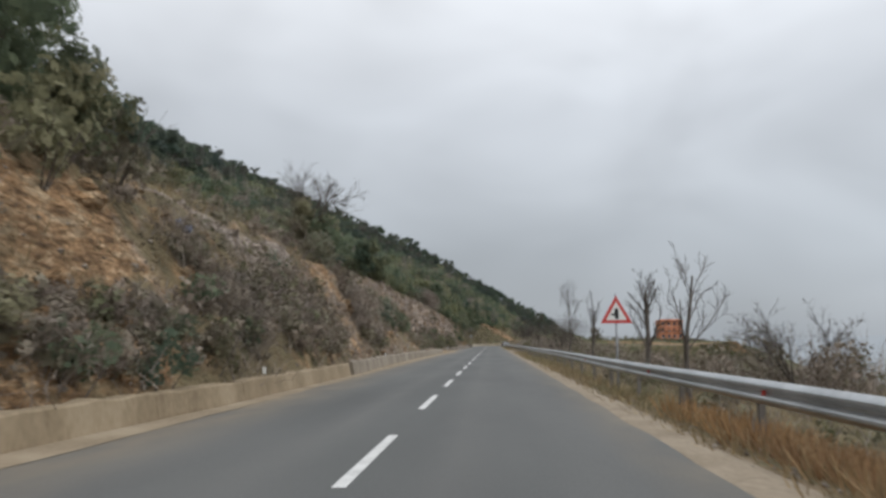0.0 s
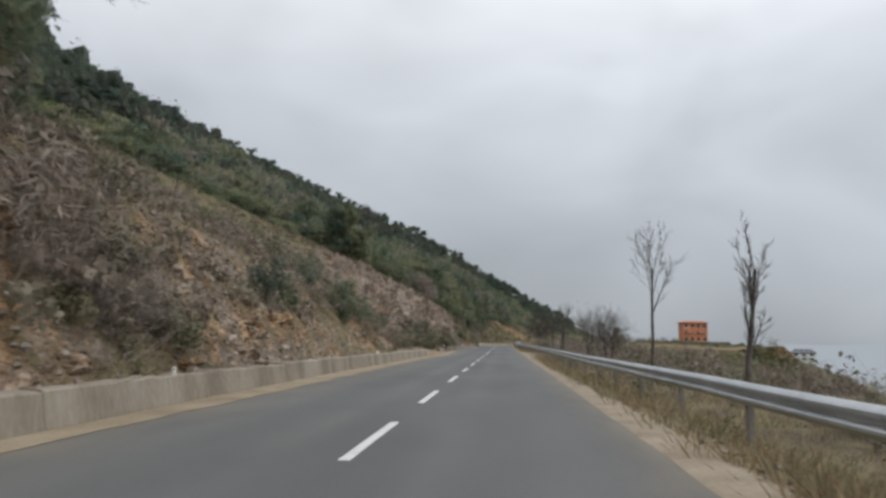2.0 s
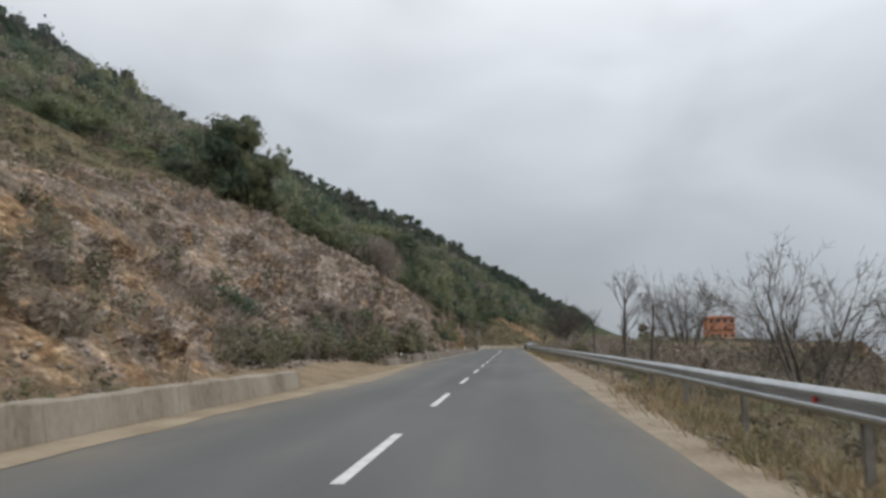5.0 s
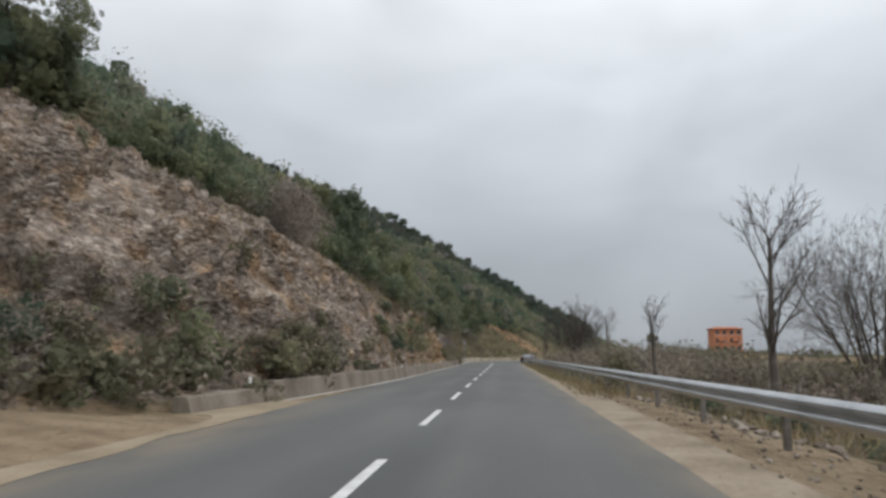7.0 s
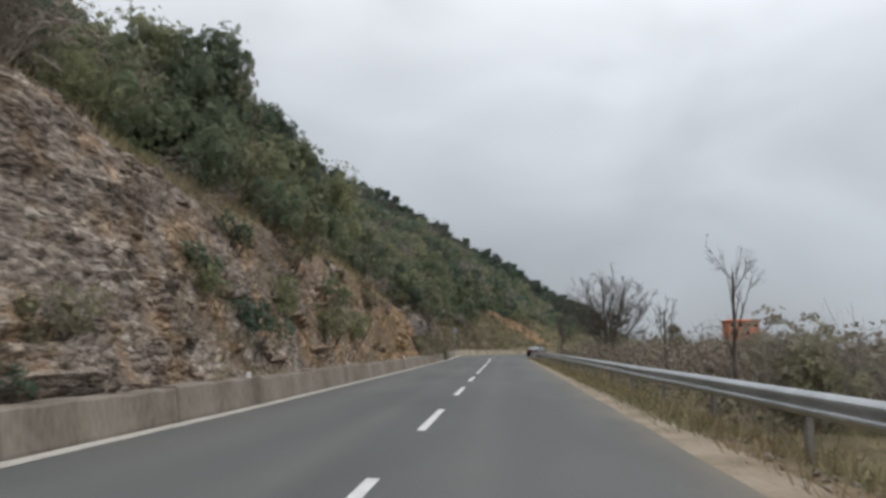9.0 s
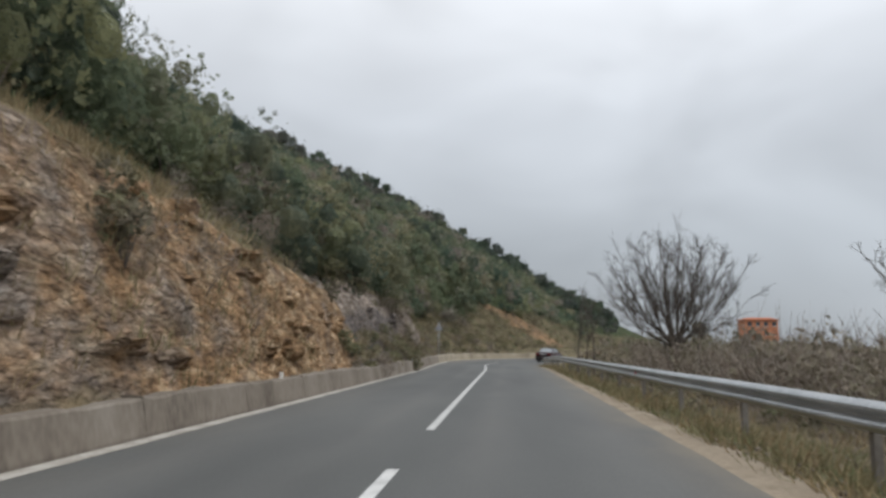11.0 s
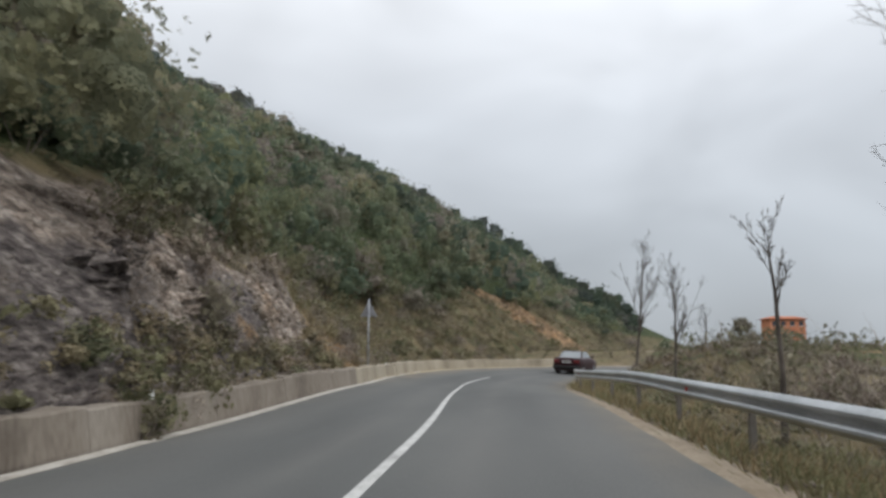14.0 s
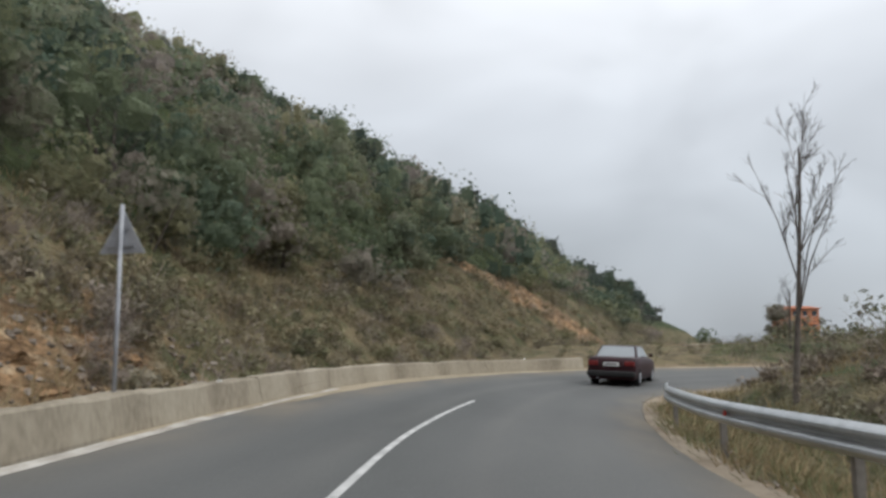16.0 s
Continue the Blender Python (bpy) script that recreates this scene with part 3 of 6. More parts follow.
GB_D = [44, 52, 58, 50, 40, 28, 21, 16.5, 12, 8.5, 6.0, 4.2, 3.0, 4.2, 4.6, 3.2, 2.8, 3.2, 4.4, 5.6, 6.3, 7.0, 5.5, 3.5, 3.0]


def beds(s):
    """1 where the bank shows bare bedded limestone up to the woods."""
    return smooth_step(76, 86, s) * smooth_step(136, 126, s)


def rock_top(s):
    return np.minimum(np.interp(s, GB_Y, GB_D) - 1.8, np.interp(s, [76, 90, 100, 112, 120], [6.0, 10.0, 14.0, 17.0, 17.0]))


def rib(s):
    """Height of the pale stone edge along the top of the first cut."""
    return np.interp(s, [16, 18, 22, 24, 29, 31], [6.9, 6.3, 5.1, 4.6, 4.6, 4.3])


def masks(X, Y, Z):
    s, o = road_coords(X, Y)
    left = (o < -3.6)
    dl = -o + HILL_OFF
    gb = np.interp(s, GB_Y, GB_D)
    green = np.where(left, smooth_step(gb - 1.0, gb + 3.0, dl), 0.0)
    green = np.where(left & (s > 198), np.maximum(green, 0.40), green)
    green = np.where(left & (s < 128) & (dl > 7), np.maximum(green, 0.28 + 0.10 * smooth_step(8, 22, dl)), green)
    green = np.where((Y > 400), 0.8, green)
    zr = np.interp(Y, FACE_Y, CREST)
    strata = beds(s)
    rocky = np.interp(s, [-20, 6, 11, 16, 20, 28, 31, 35, 40, 46, 52, 57, 62, 68, 78, 88, 98, 112, 126, 140, 155, 170, 182, 190, 197, 205],
                      [.5, .6, .66, .45, .40, .48, .42, .80, .36, .66, .48, .56, .38, .56, .60, .72, .80, .84, .82, .78, .76, .80, .84, .80, .62, .2])
    rock = np.where(left, rocky * smooth_step(-0.2, 0.6, Z) * (1 - smooth_step(zr * (0.95 + 0.35 * strata), np.where(s > 134, zr * 1.1 + 0.3, zr * 1.3 + 0.8 + 2.2 * strata), Z)), 0.0)
    rock = np.where(left, np.maximum(rock, 0.9 * strata * smooth_step(0.0, 0.8, Z) * smooth_step(1.0, -1.0, dl - rock_top(s))), rock)
    rock = np.where(left & (Y < 74) & (Z > 6), 0.30, rock)
    ridge = np.exp(-((Z - rib(s)) / 0.7) ** 2) * smooth_step(15, 18, s) * smooth_step(31, 29.5, s)
    ridge = np.maximum(ridge, np.exp(-((s - 28.7) / 0.8) ** 2) * smooth_step(2.0, 2.6, Z) * smooth_step(5.2, 4.6, Z))
    rock = np.where(left, np.maximum(rock, 0.98 * ridge), rock)
    cut = np.exp(-((Z - 4.9 + (s - 240) * 0.40) / 1.8) ** 2) * smooth_step(233, 237, s) * smooth_step(256, 252, s)
    rock = np.maximum(rock, 1.0 * smooth_step(0.25, 0.6, cut))
    green = green * (1 - smooth_step(0.2, 0.5, cut))
    ochre = np.interp(Y, [-20, 8, 14, 20, 32, 40, 52, 60, 70, 80, 100, 130, 150, 158, 166, 174, 190, 194, 200], [.7, .78, .72, .62, .6, .55, .45, .6, .68, .55, .40, .36, .55, .78, .60, .34, .40, .72, .72])
    ochre = np.where(Y > 222, 0.74, ochre) * np.where(left, 1 - 0.75 * ridge, 1.0)
    patch = np.where(left, np.exp(-((s - 13.6) / 2.6) ** 2 - ((Z - 3.3) / 0.85) ** 2), 0.0)
    rock = np.maximum(rock, np.minimum(1.0, 1.3 * patch))
    ochre = np.maximum(ochre, np.minimum(1.0, 1.6 * patch))
    for s0, z0, ls, lz, k in ((80, 4.5, 9, 0.7, 0.95), (52, 1.6, 5, 0.8, 0.8), (25.5, 2.9, 2.2, 0.9, 1.0), (92, 4.9, 5, 0.5, 0.7), (165.5, 1.9, 3.0, 1.0, 0.9), (185.5, 1.7, 1.6, 0.6, 0.8)):
        spot = np.where(left, k * np.exp(-((s - s0) / ls) ** 2 - ((Z - z0) / lz) ** 2), 0.0)
        ochre = np.maximum(ochre, spot)
        rock = np.maximum(rock, 0.9 * spot)
    shelf = np.where(left, smooth_step(164, 168, s) * smooth_step(186, 180, s) * smooth_step(0.4, -0.4, dl - np.interp(s, GB_Y, GB_D)) * smooth_step(1.5, 2.2, Z), 0.0)
    rock = np.maximum(rock, 0.85 * shelf)
    end = np.where(left, np.exp(-((s - 189.8 - 0.7 * np.maximum(2.6 - Z, 0)) / 1.5) ** 2) * smooth_step(0.2, 0.7, Z) * smooth_step(4.4, 3.8, Z), 0.0)
    rock, ochre = np.maximum(rock, end), ochre * (1 - 0.8 * end)
    ochre = ochre * (1 - 0.6 * shelf)
    dark = np.where(left, smooth_step(163, 167, s) * smooth_step(188.2, 186.8, s) * smooth_step(zr * 1.05, zr * 0.9, Z) * (1 - 0.85 * np.exp(-((s - 181.8) / 1.2) ** 2)), 0.0) * 0.85
    dark = np.where(left & (s < 134), 0.22, dark) * (1 - smooth_step(0.6, 0.8, ochre))
    layby = left & (Y > 84) & (Y < 106)
    sand = np.where(left & (Z < 0.35), 0.55, 0.0)
    sand = np.where(layby & (Z < 0.4), 1.0, sand)
    lo = lane_off(X, Y)
    sand = np.where((lo < -4.0) & (lo > -8.0) & (X > 1.5) & (Y > 208) & (Z < 0.6), 0.85 * smooth_step(-7.5, -5.5, lo), sand)
    wide = np.interp(s, SHOULDER_S, SHOULDER_O)
    sand = np.where((o > 3.1) & (o < 7.0) & (Y < 222), 0.95 * smooth_step(0.35, -0.25, o - wide), sand)
    green = np.where((o > 4) & (Y < 225), 0.30 + 0.12 * smooth_step(170, 190, Y), green)
    green = np.where((o > 4) & (Y >= 225) & (Z < 4), 0.55, green)
    return dict(rock=rock, ochre=ochre, sand=sand, green=green, dark=dark)


def bare_rock(x, y, z):
    """True on the ochre outcrop, on the rib of pale stone above it and on the last crag, where nothing grows."""
    s, o = road_coords(x, y)
    if 188.0 < float(s) < 196.5 and float(o) < -3.6:
        return 0.7 < z < 3.3
    if float(o) > -3.6 or not 10.5 < float(s) < 33:
        return False
    return (float(s) < 17.2 and 2.0 < z < 4.3) or (float(s) > 16 and abs(z - float(rib(float(s)))) < 0.75)


def axis(*runs):
    out = []
    for a, b, step in runs:
        out += list(np.arange(a, b, step))
    return np.array(out + [runs[-1][1]])


gx = axis((-2600, -600, 250), (-600, -200, 50), (-200, -60, 8), (-60, -24, 1.6), (-24, -12, 0.5), (-12, -5, 0.30), (-5, 20, 0.4), (20, 45, 1.0), (45, 60, 2.5), (60, 200, 14), (200, 600, 50), (600, 3000, 300))
gy = axis((-1500, -200, 260), (-200, -20, 20), (-20, 4, 1.2), (4, 206, 0.52), (206, 262, 0.6), (262, 360, 1.6), (360, 700, 20), (700, 4200, 350))
GX, GY = np.meshgrid(gx, gy)
GZ = hill_height(GX, GY)
MASK = masks(GX, GY, GZ)
rough = np.zeros_like(GZ)
for j in range(GX.shape[0]):
    for i in range(GX.shape[1]):
        x, y, z = GX[j, i], GY[j, i], GZ[j, i]
        if abs(x) > 200 or y < -60 or y > 420:
            continue
        rk = MASK["rock"][j, i]
        if z > 0.1 or x > 4:
            p = Vector((x, y * 0.8, z))
            v = 0.35 * noise.noise(p * 0.35) + 0.12 * noise.noise(p * 1.3)
            if rk > 0.2 and -26 < x < 14:
                q = Vector((x * 0.9, y * 0.55, z * 1.3))
                blocks = noise.cell(q * 1.1 + 0.4 * noise.noise_vector(q)) * 0.34 + noise.cell(q * 2.6 + 0.3 * noise.noise_vector(q * 2)) * 0.18
                ledge = 0.55 * (noise.noise(Vector((y * 0.045, z * 1.9 + 0.6 * noise.noise(Vector((x * 0.2, y * 0.12, 0))), 4.2))) + 0.5 * noise.noise(Vector((y * 0.10, z * 4.5, 7.7))))
                v += (0.2 if 80 < y < 198 and -14 < x < 0 else 0.5) * rk * (ledge + 0.8 * blocks + 0.55 * (noise.ridged_multi_fractal(q * 0.5, 0.9, 2.1, 4, 1.0, 2.0) - 1.0))
            rough[j, i] = v * min(1.0, max(0.12, z / 1.2 if x < 4 else 0.5))
GZ = GZ + rough
ny, nx = GX.shape
gverts = np.stack([GX, GY, GZ], -1).reshape(-1, 3)
gi = np.arange(ny * nx).reshape(ny, nx)
gfaces = np.stack([gi[:-1, :-1], gi[:-1, 1:], gi[1:, 1:], gi[1:, :-1]], -1).reshape(-1, 4).tolist()
gme = mesh_from("ground", gverts, gfaces, M_GROUND)
for k, v in MASK.items():
    at = gme.attributes.new(k, "FLOAT", "POINT")
    at.data.foreach_set("value", np.ascontiguousarray(v, dtype=np.float32).ravel())
ground = tagged(new("ground", gme), "rocky hillside of ochre limestone, earth and dry grass", "ground", kind="structure")


def ground_z(x, y):
    """Height of the built ground at a plan point."""
    i = int(np.clip(np.searchsorted(gx, x) - 1, 0, nx - 2))
    j = int(np.clip(np.searchsorted(gy, y) - 1, 0, ny - 2))
    u, v = (x - gx[i]) / (gx[i + 1] - gx[i]), (y - gy[j]) / (gy[j + 1] - gy[j])
    return float((GZ[j, i] * (1 - u) + GZ[j, i + 1] * u) * (1 - v) + (GZ[j + 1, i] * (1 - u) + GZ[j + 1, i + 1] * u) * v)


def steps(a, b, d):
    return [a + i * (b - a) / max(1, round((b - a) / d)) for i in range(max(1, round((b - a) / d)) + 1)]


def bedded(s, along):
    """How far the limestone stands out at a place of the bank: beds that run along the road, broken into blocks."""
    warp = 0.5 * noise.noise(Vector((s * 0.07, along * 0.15, 21))) + 0.16 * noise.noise(Vector((s * 0.4, along * 0.5, 5)))
    out = 0.0
    for thick, length, step, proud, gap, seed in ((1.5, 5.0, 0.80, 0.40, 0.22, 0.0), (0.52, 1.7, 0.36, 0.22, 0.13, 50.0), (0.22, 0.7, 0.13, 0.09, 0.04, 90.0)):
        b = (along + warp + 0.014 * s) / thick + seed
        k = math.floor(b)
        f = b - k
        u = s / (length * (0.7 + 0.6 * noise.cell(Vector((k * 1.7, seed, 1.0))))) + 7.3 * noise.cell(Vector((k * 2.3, 5.0, seed)))
        g = u - math.floor(u)
        own = noise.cell(Vector((k * 3.1 + 0.5, math.floor(u) * 1.9 + 0.5, seed + 0.5)))
        out += step * (f - 0.5) * (0.5 + 0.8 * own) + proud * (own - 0.5) - gap * max(0.0, 1 - min(g, 1 - g) * 14) - gap * max(0.0, 1 - f * 8)
    return out


# the cut rock face: a finer skin over the lower bank, blocky along its bedding
def rock_face(s0, s1, ds, n):
    cols = steps(s0, s1, ds)
    verts, att = [], {k: [] for k in ("rock", "ochre", "sand", "green", "dark")}
    for s in cols:
        m, zr, f = (float(np.interp(s, FACE_Y, k)) for k in (STEEP, CREST, FOOT))
        d1 = zr / m
        bed = float(beds(s))
        reach = d1 * 1.25 + 0.6
        reach = max(reach, bed * (float(rock_top(s)) + 2.0 - f))
        slant = math.hypot(1, m)
        base = [(u / (n - 1)) * reach for u in range(n)]
        pts = [on_road(s, HILL_OFF - f - d) for d in base]
        X, Y = np.array([p[0] for p in pts]), np.array([p[1] for p in pts])
        Z = hill_height(X, Y)
        mk = masks(X, Y, Z)
        for k in range(n):
            z, rk = float(Z[k]), float(mk["rock"][k])
            along = math.hypot(base[k], z)
            out = 0.0
            if bed < 1:
                q = Vector((s * 0.55 + 0.5 * noise.noise(Vector((s * 0.3, along * 0.5, 1))), along * 1.75 + 0.7 * noise.noise(Vector((s * 0.12, 3, along * 0.3))), 3.0))
                far, spots = noise.voronoi(q)
                big = noise.cell(spots[0] * 7.3)
                far2, spots2 = noise.voronoi(q * 2.7 + Vector((9, 4, 1)))
                small = noise.cell(spots2[0] * 5.1)
                crack = math.exp(-(far[1] - far[0]) * 9) * 0.32 + math.exp(-(far2[1] - far2[0]) * 8) * 0.11
                out = 0.32 * (big - 0.3) + 0.15 * (small - 0.4) - 0.8 * crack + 0.22 * noise.noise(Vector((s * 0.22, along * 0.6, 8))) + 0.10 * noise.noise(Vector((s * 2.6, along * 4.0, 2)))
                out *= 1.0 + 0.55 * min(1.0, max(0.0, m - 1.7))
                out = 0.85 * out + 0.30 * bedded(s, along)
            if bed > 0:
                out = out * (1 - bed) + bed * (bedded(s, along) / (1 + 1.6 * max(0.0, m - 1.15)) + 0.20 + 0.45 * noise.noise(Vector((s * 0.16, along * 0.35, 8))))
            out += 0.06 * noise.noise(Vector((s * 6, along * 8, 5)))
            out *= 1 - 0.72 * float(smooth_step(164, 168, s) * smooth_step(188, 184, s) * smooth_step(zr * 0.98, zr * 1.1, z))
            keep = min(1.0, max(0.0, (rk + (0.30 - 0.14 * bed) * noise.noise(Vector((s * 0.35, along * 0.5, 14))) - 0.36) / 0.16))
            edge = min(1.0, k / 5.0, (n - 1 - k) / 8.0)
            lift = edge * keep * (0.10 + max(out, -0.45)) - (1 - keep * edge) * 0.55
            nx_, nz_ = m / slant, 1 / slant
            if base[k] > d1:
                nx_, nz_ = 0.5, 0.86
            verts.append((X[k] + lift * nx_, Y[k], z + lift * nz_))
            att["rock"].append(1.0 if keep > 0.3 else rk)
            att["ochre"].append(float(mk["ochre"][k]))
            att["sand"].append(0.0)
            att["dark"].append(float(mk["dark"][k]))
            att["green"].append(float(mk["green"][k]) * 0.5)
    faces = []
    for i in range(len(cols) - 1):
        for k in range(n - 1):
            faces.append((i * n + k, (i + 1) * n + k, (i + 1) * n + k + 1, i * n + k + 1))
    me = mesh_from("rock_face", verts, faces, M_GROUND)
    for k, v in att.items():
        me.attributes.new(k, "FLOAT", "POINT").data.foreach_set("value", np.array(v, dtype=np.float32))
    return tagged(new("rock_face", me), "craggy cut face of grey and ochre limestone", "rock face", kind="structure")


rock_face(3.0, 78.0, 0.15, 60)
rock_face(78.0, 134.0, 0.14, 150)
rock_face(134.0, 204.0, 0.13, 64)


# the far plain: a sheet that glows, with the haze as its emission colour
haze_m = bpy.data.materials.new("glowing_haze")
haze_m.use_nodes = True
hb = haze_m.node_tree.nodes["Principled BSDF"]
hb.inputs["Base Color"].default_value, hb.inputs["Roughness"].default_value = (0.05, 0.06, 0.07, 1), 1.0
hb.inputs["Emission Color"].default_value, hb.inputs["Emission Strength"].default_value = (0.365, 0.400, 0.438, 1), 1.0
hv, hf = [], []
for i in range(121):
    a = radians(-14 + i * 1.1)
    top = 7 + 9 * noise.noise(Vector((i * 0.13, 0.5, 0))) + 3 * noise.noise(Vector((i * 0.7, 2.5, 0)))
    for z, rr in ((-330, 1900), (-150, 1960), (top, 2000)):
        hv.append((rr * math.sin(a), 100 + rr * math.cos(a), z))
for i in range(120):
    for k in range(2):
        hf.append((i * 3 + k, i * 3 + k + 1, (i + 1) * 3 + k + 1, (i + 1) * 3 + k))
tagged(new("backdrop", mesh_from("backdrop", hv, hf, haze_m, smooth=True)), "glowing sheet in the haze colour of a distant plain and low hills", "distance", kind="structure")


# ---------------------------------------------------------------- road and its lines
S_END = 268.0


def strip(name, s_list, offs, zs, mat):
    """A ribbon along the road with a cross-section of (offset, height) points."""
    verts, faces, n = [], [], len(offs)
    for s in s_list:
        for k in range(n):
            o = offs[k](s) if callable(offs[k]) else offs[k]
            verts.append(on_lane(s, o, zs[k]))
    for a in range(len(s_list) - 1):
        for k in range(n - 1):
            faces.append((a * n + k, a * n + k + 1, (a + 1) * n + k + 1, (a + 1) * n + k))
    return mesh_from(name, verts, faces, mat)


road_s = steps(-40, S_END, 0.8)
edge_l, edge_r = (lambda s: max(float(wall_off(s)) + 0.12, -3.80) if s > 112 else -3.80 + 0.05 * noise.noise(Vector((s * 0.3, 1, 0)))), (lambda s: 3.42 + 0.12 * float(smooth_step(190, 200, s)) + 0.05 * noise.noise(Vector((s * 0.45, 7, 0))) + 0.03 * noise.noise(Vector((s * 2.2, 7, 3))))
ROAD_X = [-3.2, -2.6, -2.2, -1.8, -1.4, -0.9, -0.5, 0.0, 0.5, 0.9, 1.4, 1.8, 2.2, 2.6, 3.1]
road_me = strip("road", road_s, [lambda s: edge_l(s) - 0.05, edge_l] + ROAD_X + [edge_r, lambda s: edge_r(s) + 0.05], [-0.08, 0.0] + [0.02 - 0.0013 * x * x for x in ROAD_X] + [0.0, -0.08], M_ASPHALT)
dust_at, worn_at = [], []
for s in road_s:
    sandy = float(np.interp(s, [-20, 22, 34, 70, 84, 94, 104, 112, 120, 190, 200, 262], [1.0, 0.9, 0.45, 0.4, 0.7, 1.0, 0.8, 0.35, 0.12, 0.12, 0.5, 0.5]))
    for x in [-3.85, -3.8] + ROAD_X + [3.4, 3.45]:
        dust_at.append(sandy * float(smooth_step(-1.9, -3.7, x)) + 0.55 * float(smooth_step(2.7, 3.4, x)))
        worn_at.append(0.55 * max(math.exp(-((abs(x) - 0.95) / 0.3) ** 2), math.exp(-((abs(x) - 2.45) / 0.3) ** 2)))
for key, values in (("dust", dust_at), ("worn", worn_at)):
    road_me.attributes.new(key, "FLOAT", "POINT").data.foreach_set("value", np.array(values, dtype=np.float32))
road = tagged(new("road", road_me), "grey worn asphalt two-lane mountain road", "road", kind="structure")
shoulder = tagged(new("shoulder", strip("shoulder", road_s, [lambda s: edge_r(s) + 0.02, lambda s: 0.45 * 3.42 + 0.55 * float(np.interp(s, SHOULDER_S, SHOULDER_O)) + 0.08 * noise.noise(Vector((s * 0.6, 3, 0))), lambda s: float(np.interp(s, SHOULDER_S, SHOULDER_O)) + 0.22 * noise.noise(Vector((s * 0.8, 5, 0))) + 0.08 * noise.noise(Vector((s * 3.5, 5, 2)))], [-0.012, 0.0, -0.05], M_GRAVEL)),
                  "pale gravel and broken concrete edge strip", "shoulder", kind="structure")
DASH_AT = np.interp(range(-3, 19), [-3, 0, 4, 5, 7, 8, 11, 12, 15, 16, 18], [-8.5, 13.9, 42.0, 49.7, 64.9, 72.8, 97.0, 104.8, 127.3, 135.0, 149.5])
for k, s0 in enumerate(DASH_AT):
    long = 3.6 if k < len(DASH_AT) - 1 else 56.0
    me = strip("centre_line", steps(s0, s0 + long, 0.6), [lambda s: -0.065 + 0.015 * float(smooth_step(180, 192, s)) - 0.34 * float(smooth_step(178, 192, s)) - 0.10 * float(smooth_step(190, 200, s)), lambda s: 0.065 - 0.015 * float(smooth_step(180, 192, s)) - 0.34 * float(smooth_step(178, 192, s)) - 0.10 * float(smooth_step(190, 200, s))], [0.024, 0.024], M_PAINT if long < 10 else M_PAINT_DULL)
    tagged(new("centre_line", me), "white painted centre line on the asphalt" if long > 10 else "white painted centre dash on the asphalt", "road marking", group="centre line dashes", kind="structure")
tagged(new("edge_line", strip("edge_line", steps(112, 206, 0.5), [lambda s: float(wall_off(s)) + 0.11 + 0.03 * noise.noise(Vector((s * 2, 11, 0))), lambda s: float(wall_off(s)) + 0.37 + 0.03 * noise.noise(Vector((s * 2.6, 12, 0)))], [0.010, 0.0095], M_PAINT_OLD)), "worn white edge line beside the wall", "road marking", kind="structure")
tagged(new("dust_strip", strip("dust_strip", steps(-20, 112, 0.5), [lambda s: float(wall_off(s)) + 0.0, lambda s: float(np.interp(s, [80, 91, 96, 103, 112], [-3.62, -3.1, -3.25, -3.65, -3.75])) + 0.14 * noise.noise(Vector((s * 0.5, 22, 0))) + 0.06 * noise.noise(Vector((s * 2.5, 22, 3)))], [0.012, 0.0095], M_DUST)), "sandy dust strip along the wall foot", "dust", kind="structure")


tagged(new("dust_strip", strip("dust_strip", steps(196, 262, 0.4), [lambda s: float(wall_off(s)) + 0.0, lambda s: max(float(wall_off(s)) + 0.16, -3.72 + 0.12 * noise.noise(Vector((s * 0.5, 31, 0))))], [0.014, 0.009], M_DUST_PALE)), "sandy dust strip along the wall in the bend", "dust", kind="structure")


# ---------------------------------------------------------------- concrete walls on the hill side
def wall_run(name, a, b, height, label, mat=M_CONCRETE):
    thing = tagged(new(name), label, "wall", kind="structure")
    pieces = steps(a, b, 4.0)
    for p0, p1 in zip(pieces[:-1], pieces[1:]):
        verts, faces = [], []
        cut = [(0.06, -0.1), (0.05, 0.04), (-0.03, height - 0.03), (-0.06, height), (-0.36, height), (-0.38, -0.1)]
        ss = steps(p0 + 0.008, p1 - 0.008, 0.33)
        dz = random.uniform(-0.025, 0.025)
        for s in ss:
            for o, z in cut:
                w = float(wall_off(s)) + 0.025 * noise.noise(Vector((s * 0.9, z * 2, 5)))
                verts.append(on_lane(s, o + w, z + (dz + 0.05 * noise.noise(Vector((s * 1.4, 9, o))) + 0.03 * noise.noise(Vector((s * 4.1, 9, o))) if z > 0.1 else 0)))
        n = len(cut)
        for i in range(len(ss) - 1):
            for k in range(n - 1):
                faces.append((i * n + k, (i + 1) * n + k, (i + 1) * n + k + 1, i * n + k + 1))
        faces.append(tuple(range(n)))
        faces.append(tuple((len(ss) - 1) * n + k for k in reversed(range(n))))
        part("block", mesh_from("block", verts, faces, mat), thing)
    return thing


wall_run("wall_1", -16, 28.2, 0.44, "low stained concrete roadside wall, ochre with dust", M_CONCRETE_OCHRE)
wall_run("wall_2", 28.9, 87.0, 0.52, "weathered concrete roadside wall below the rock slope")
wall_run("wall_3", 107.2, 111.8, 0.36, "low broken concrete wall at the end of the lay-by", M_CONCRETE_DIRTY)
wall_run("wall_4", 111.8, 193.0, 0.54, "grey brown concrete roadside wall under the cliff", M_CONCRETE_DIRTY)
wall_run("wall_5", 193.0, 219.0, 0.52, "pale dusty concrete wall following the bend", M_CONCRETE_PALE)


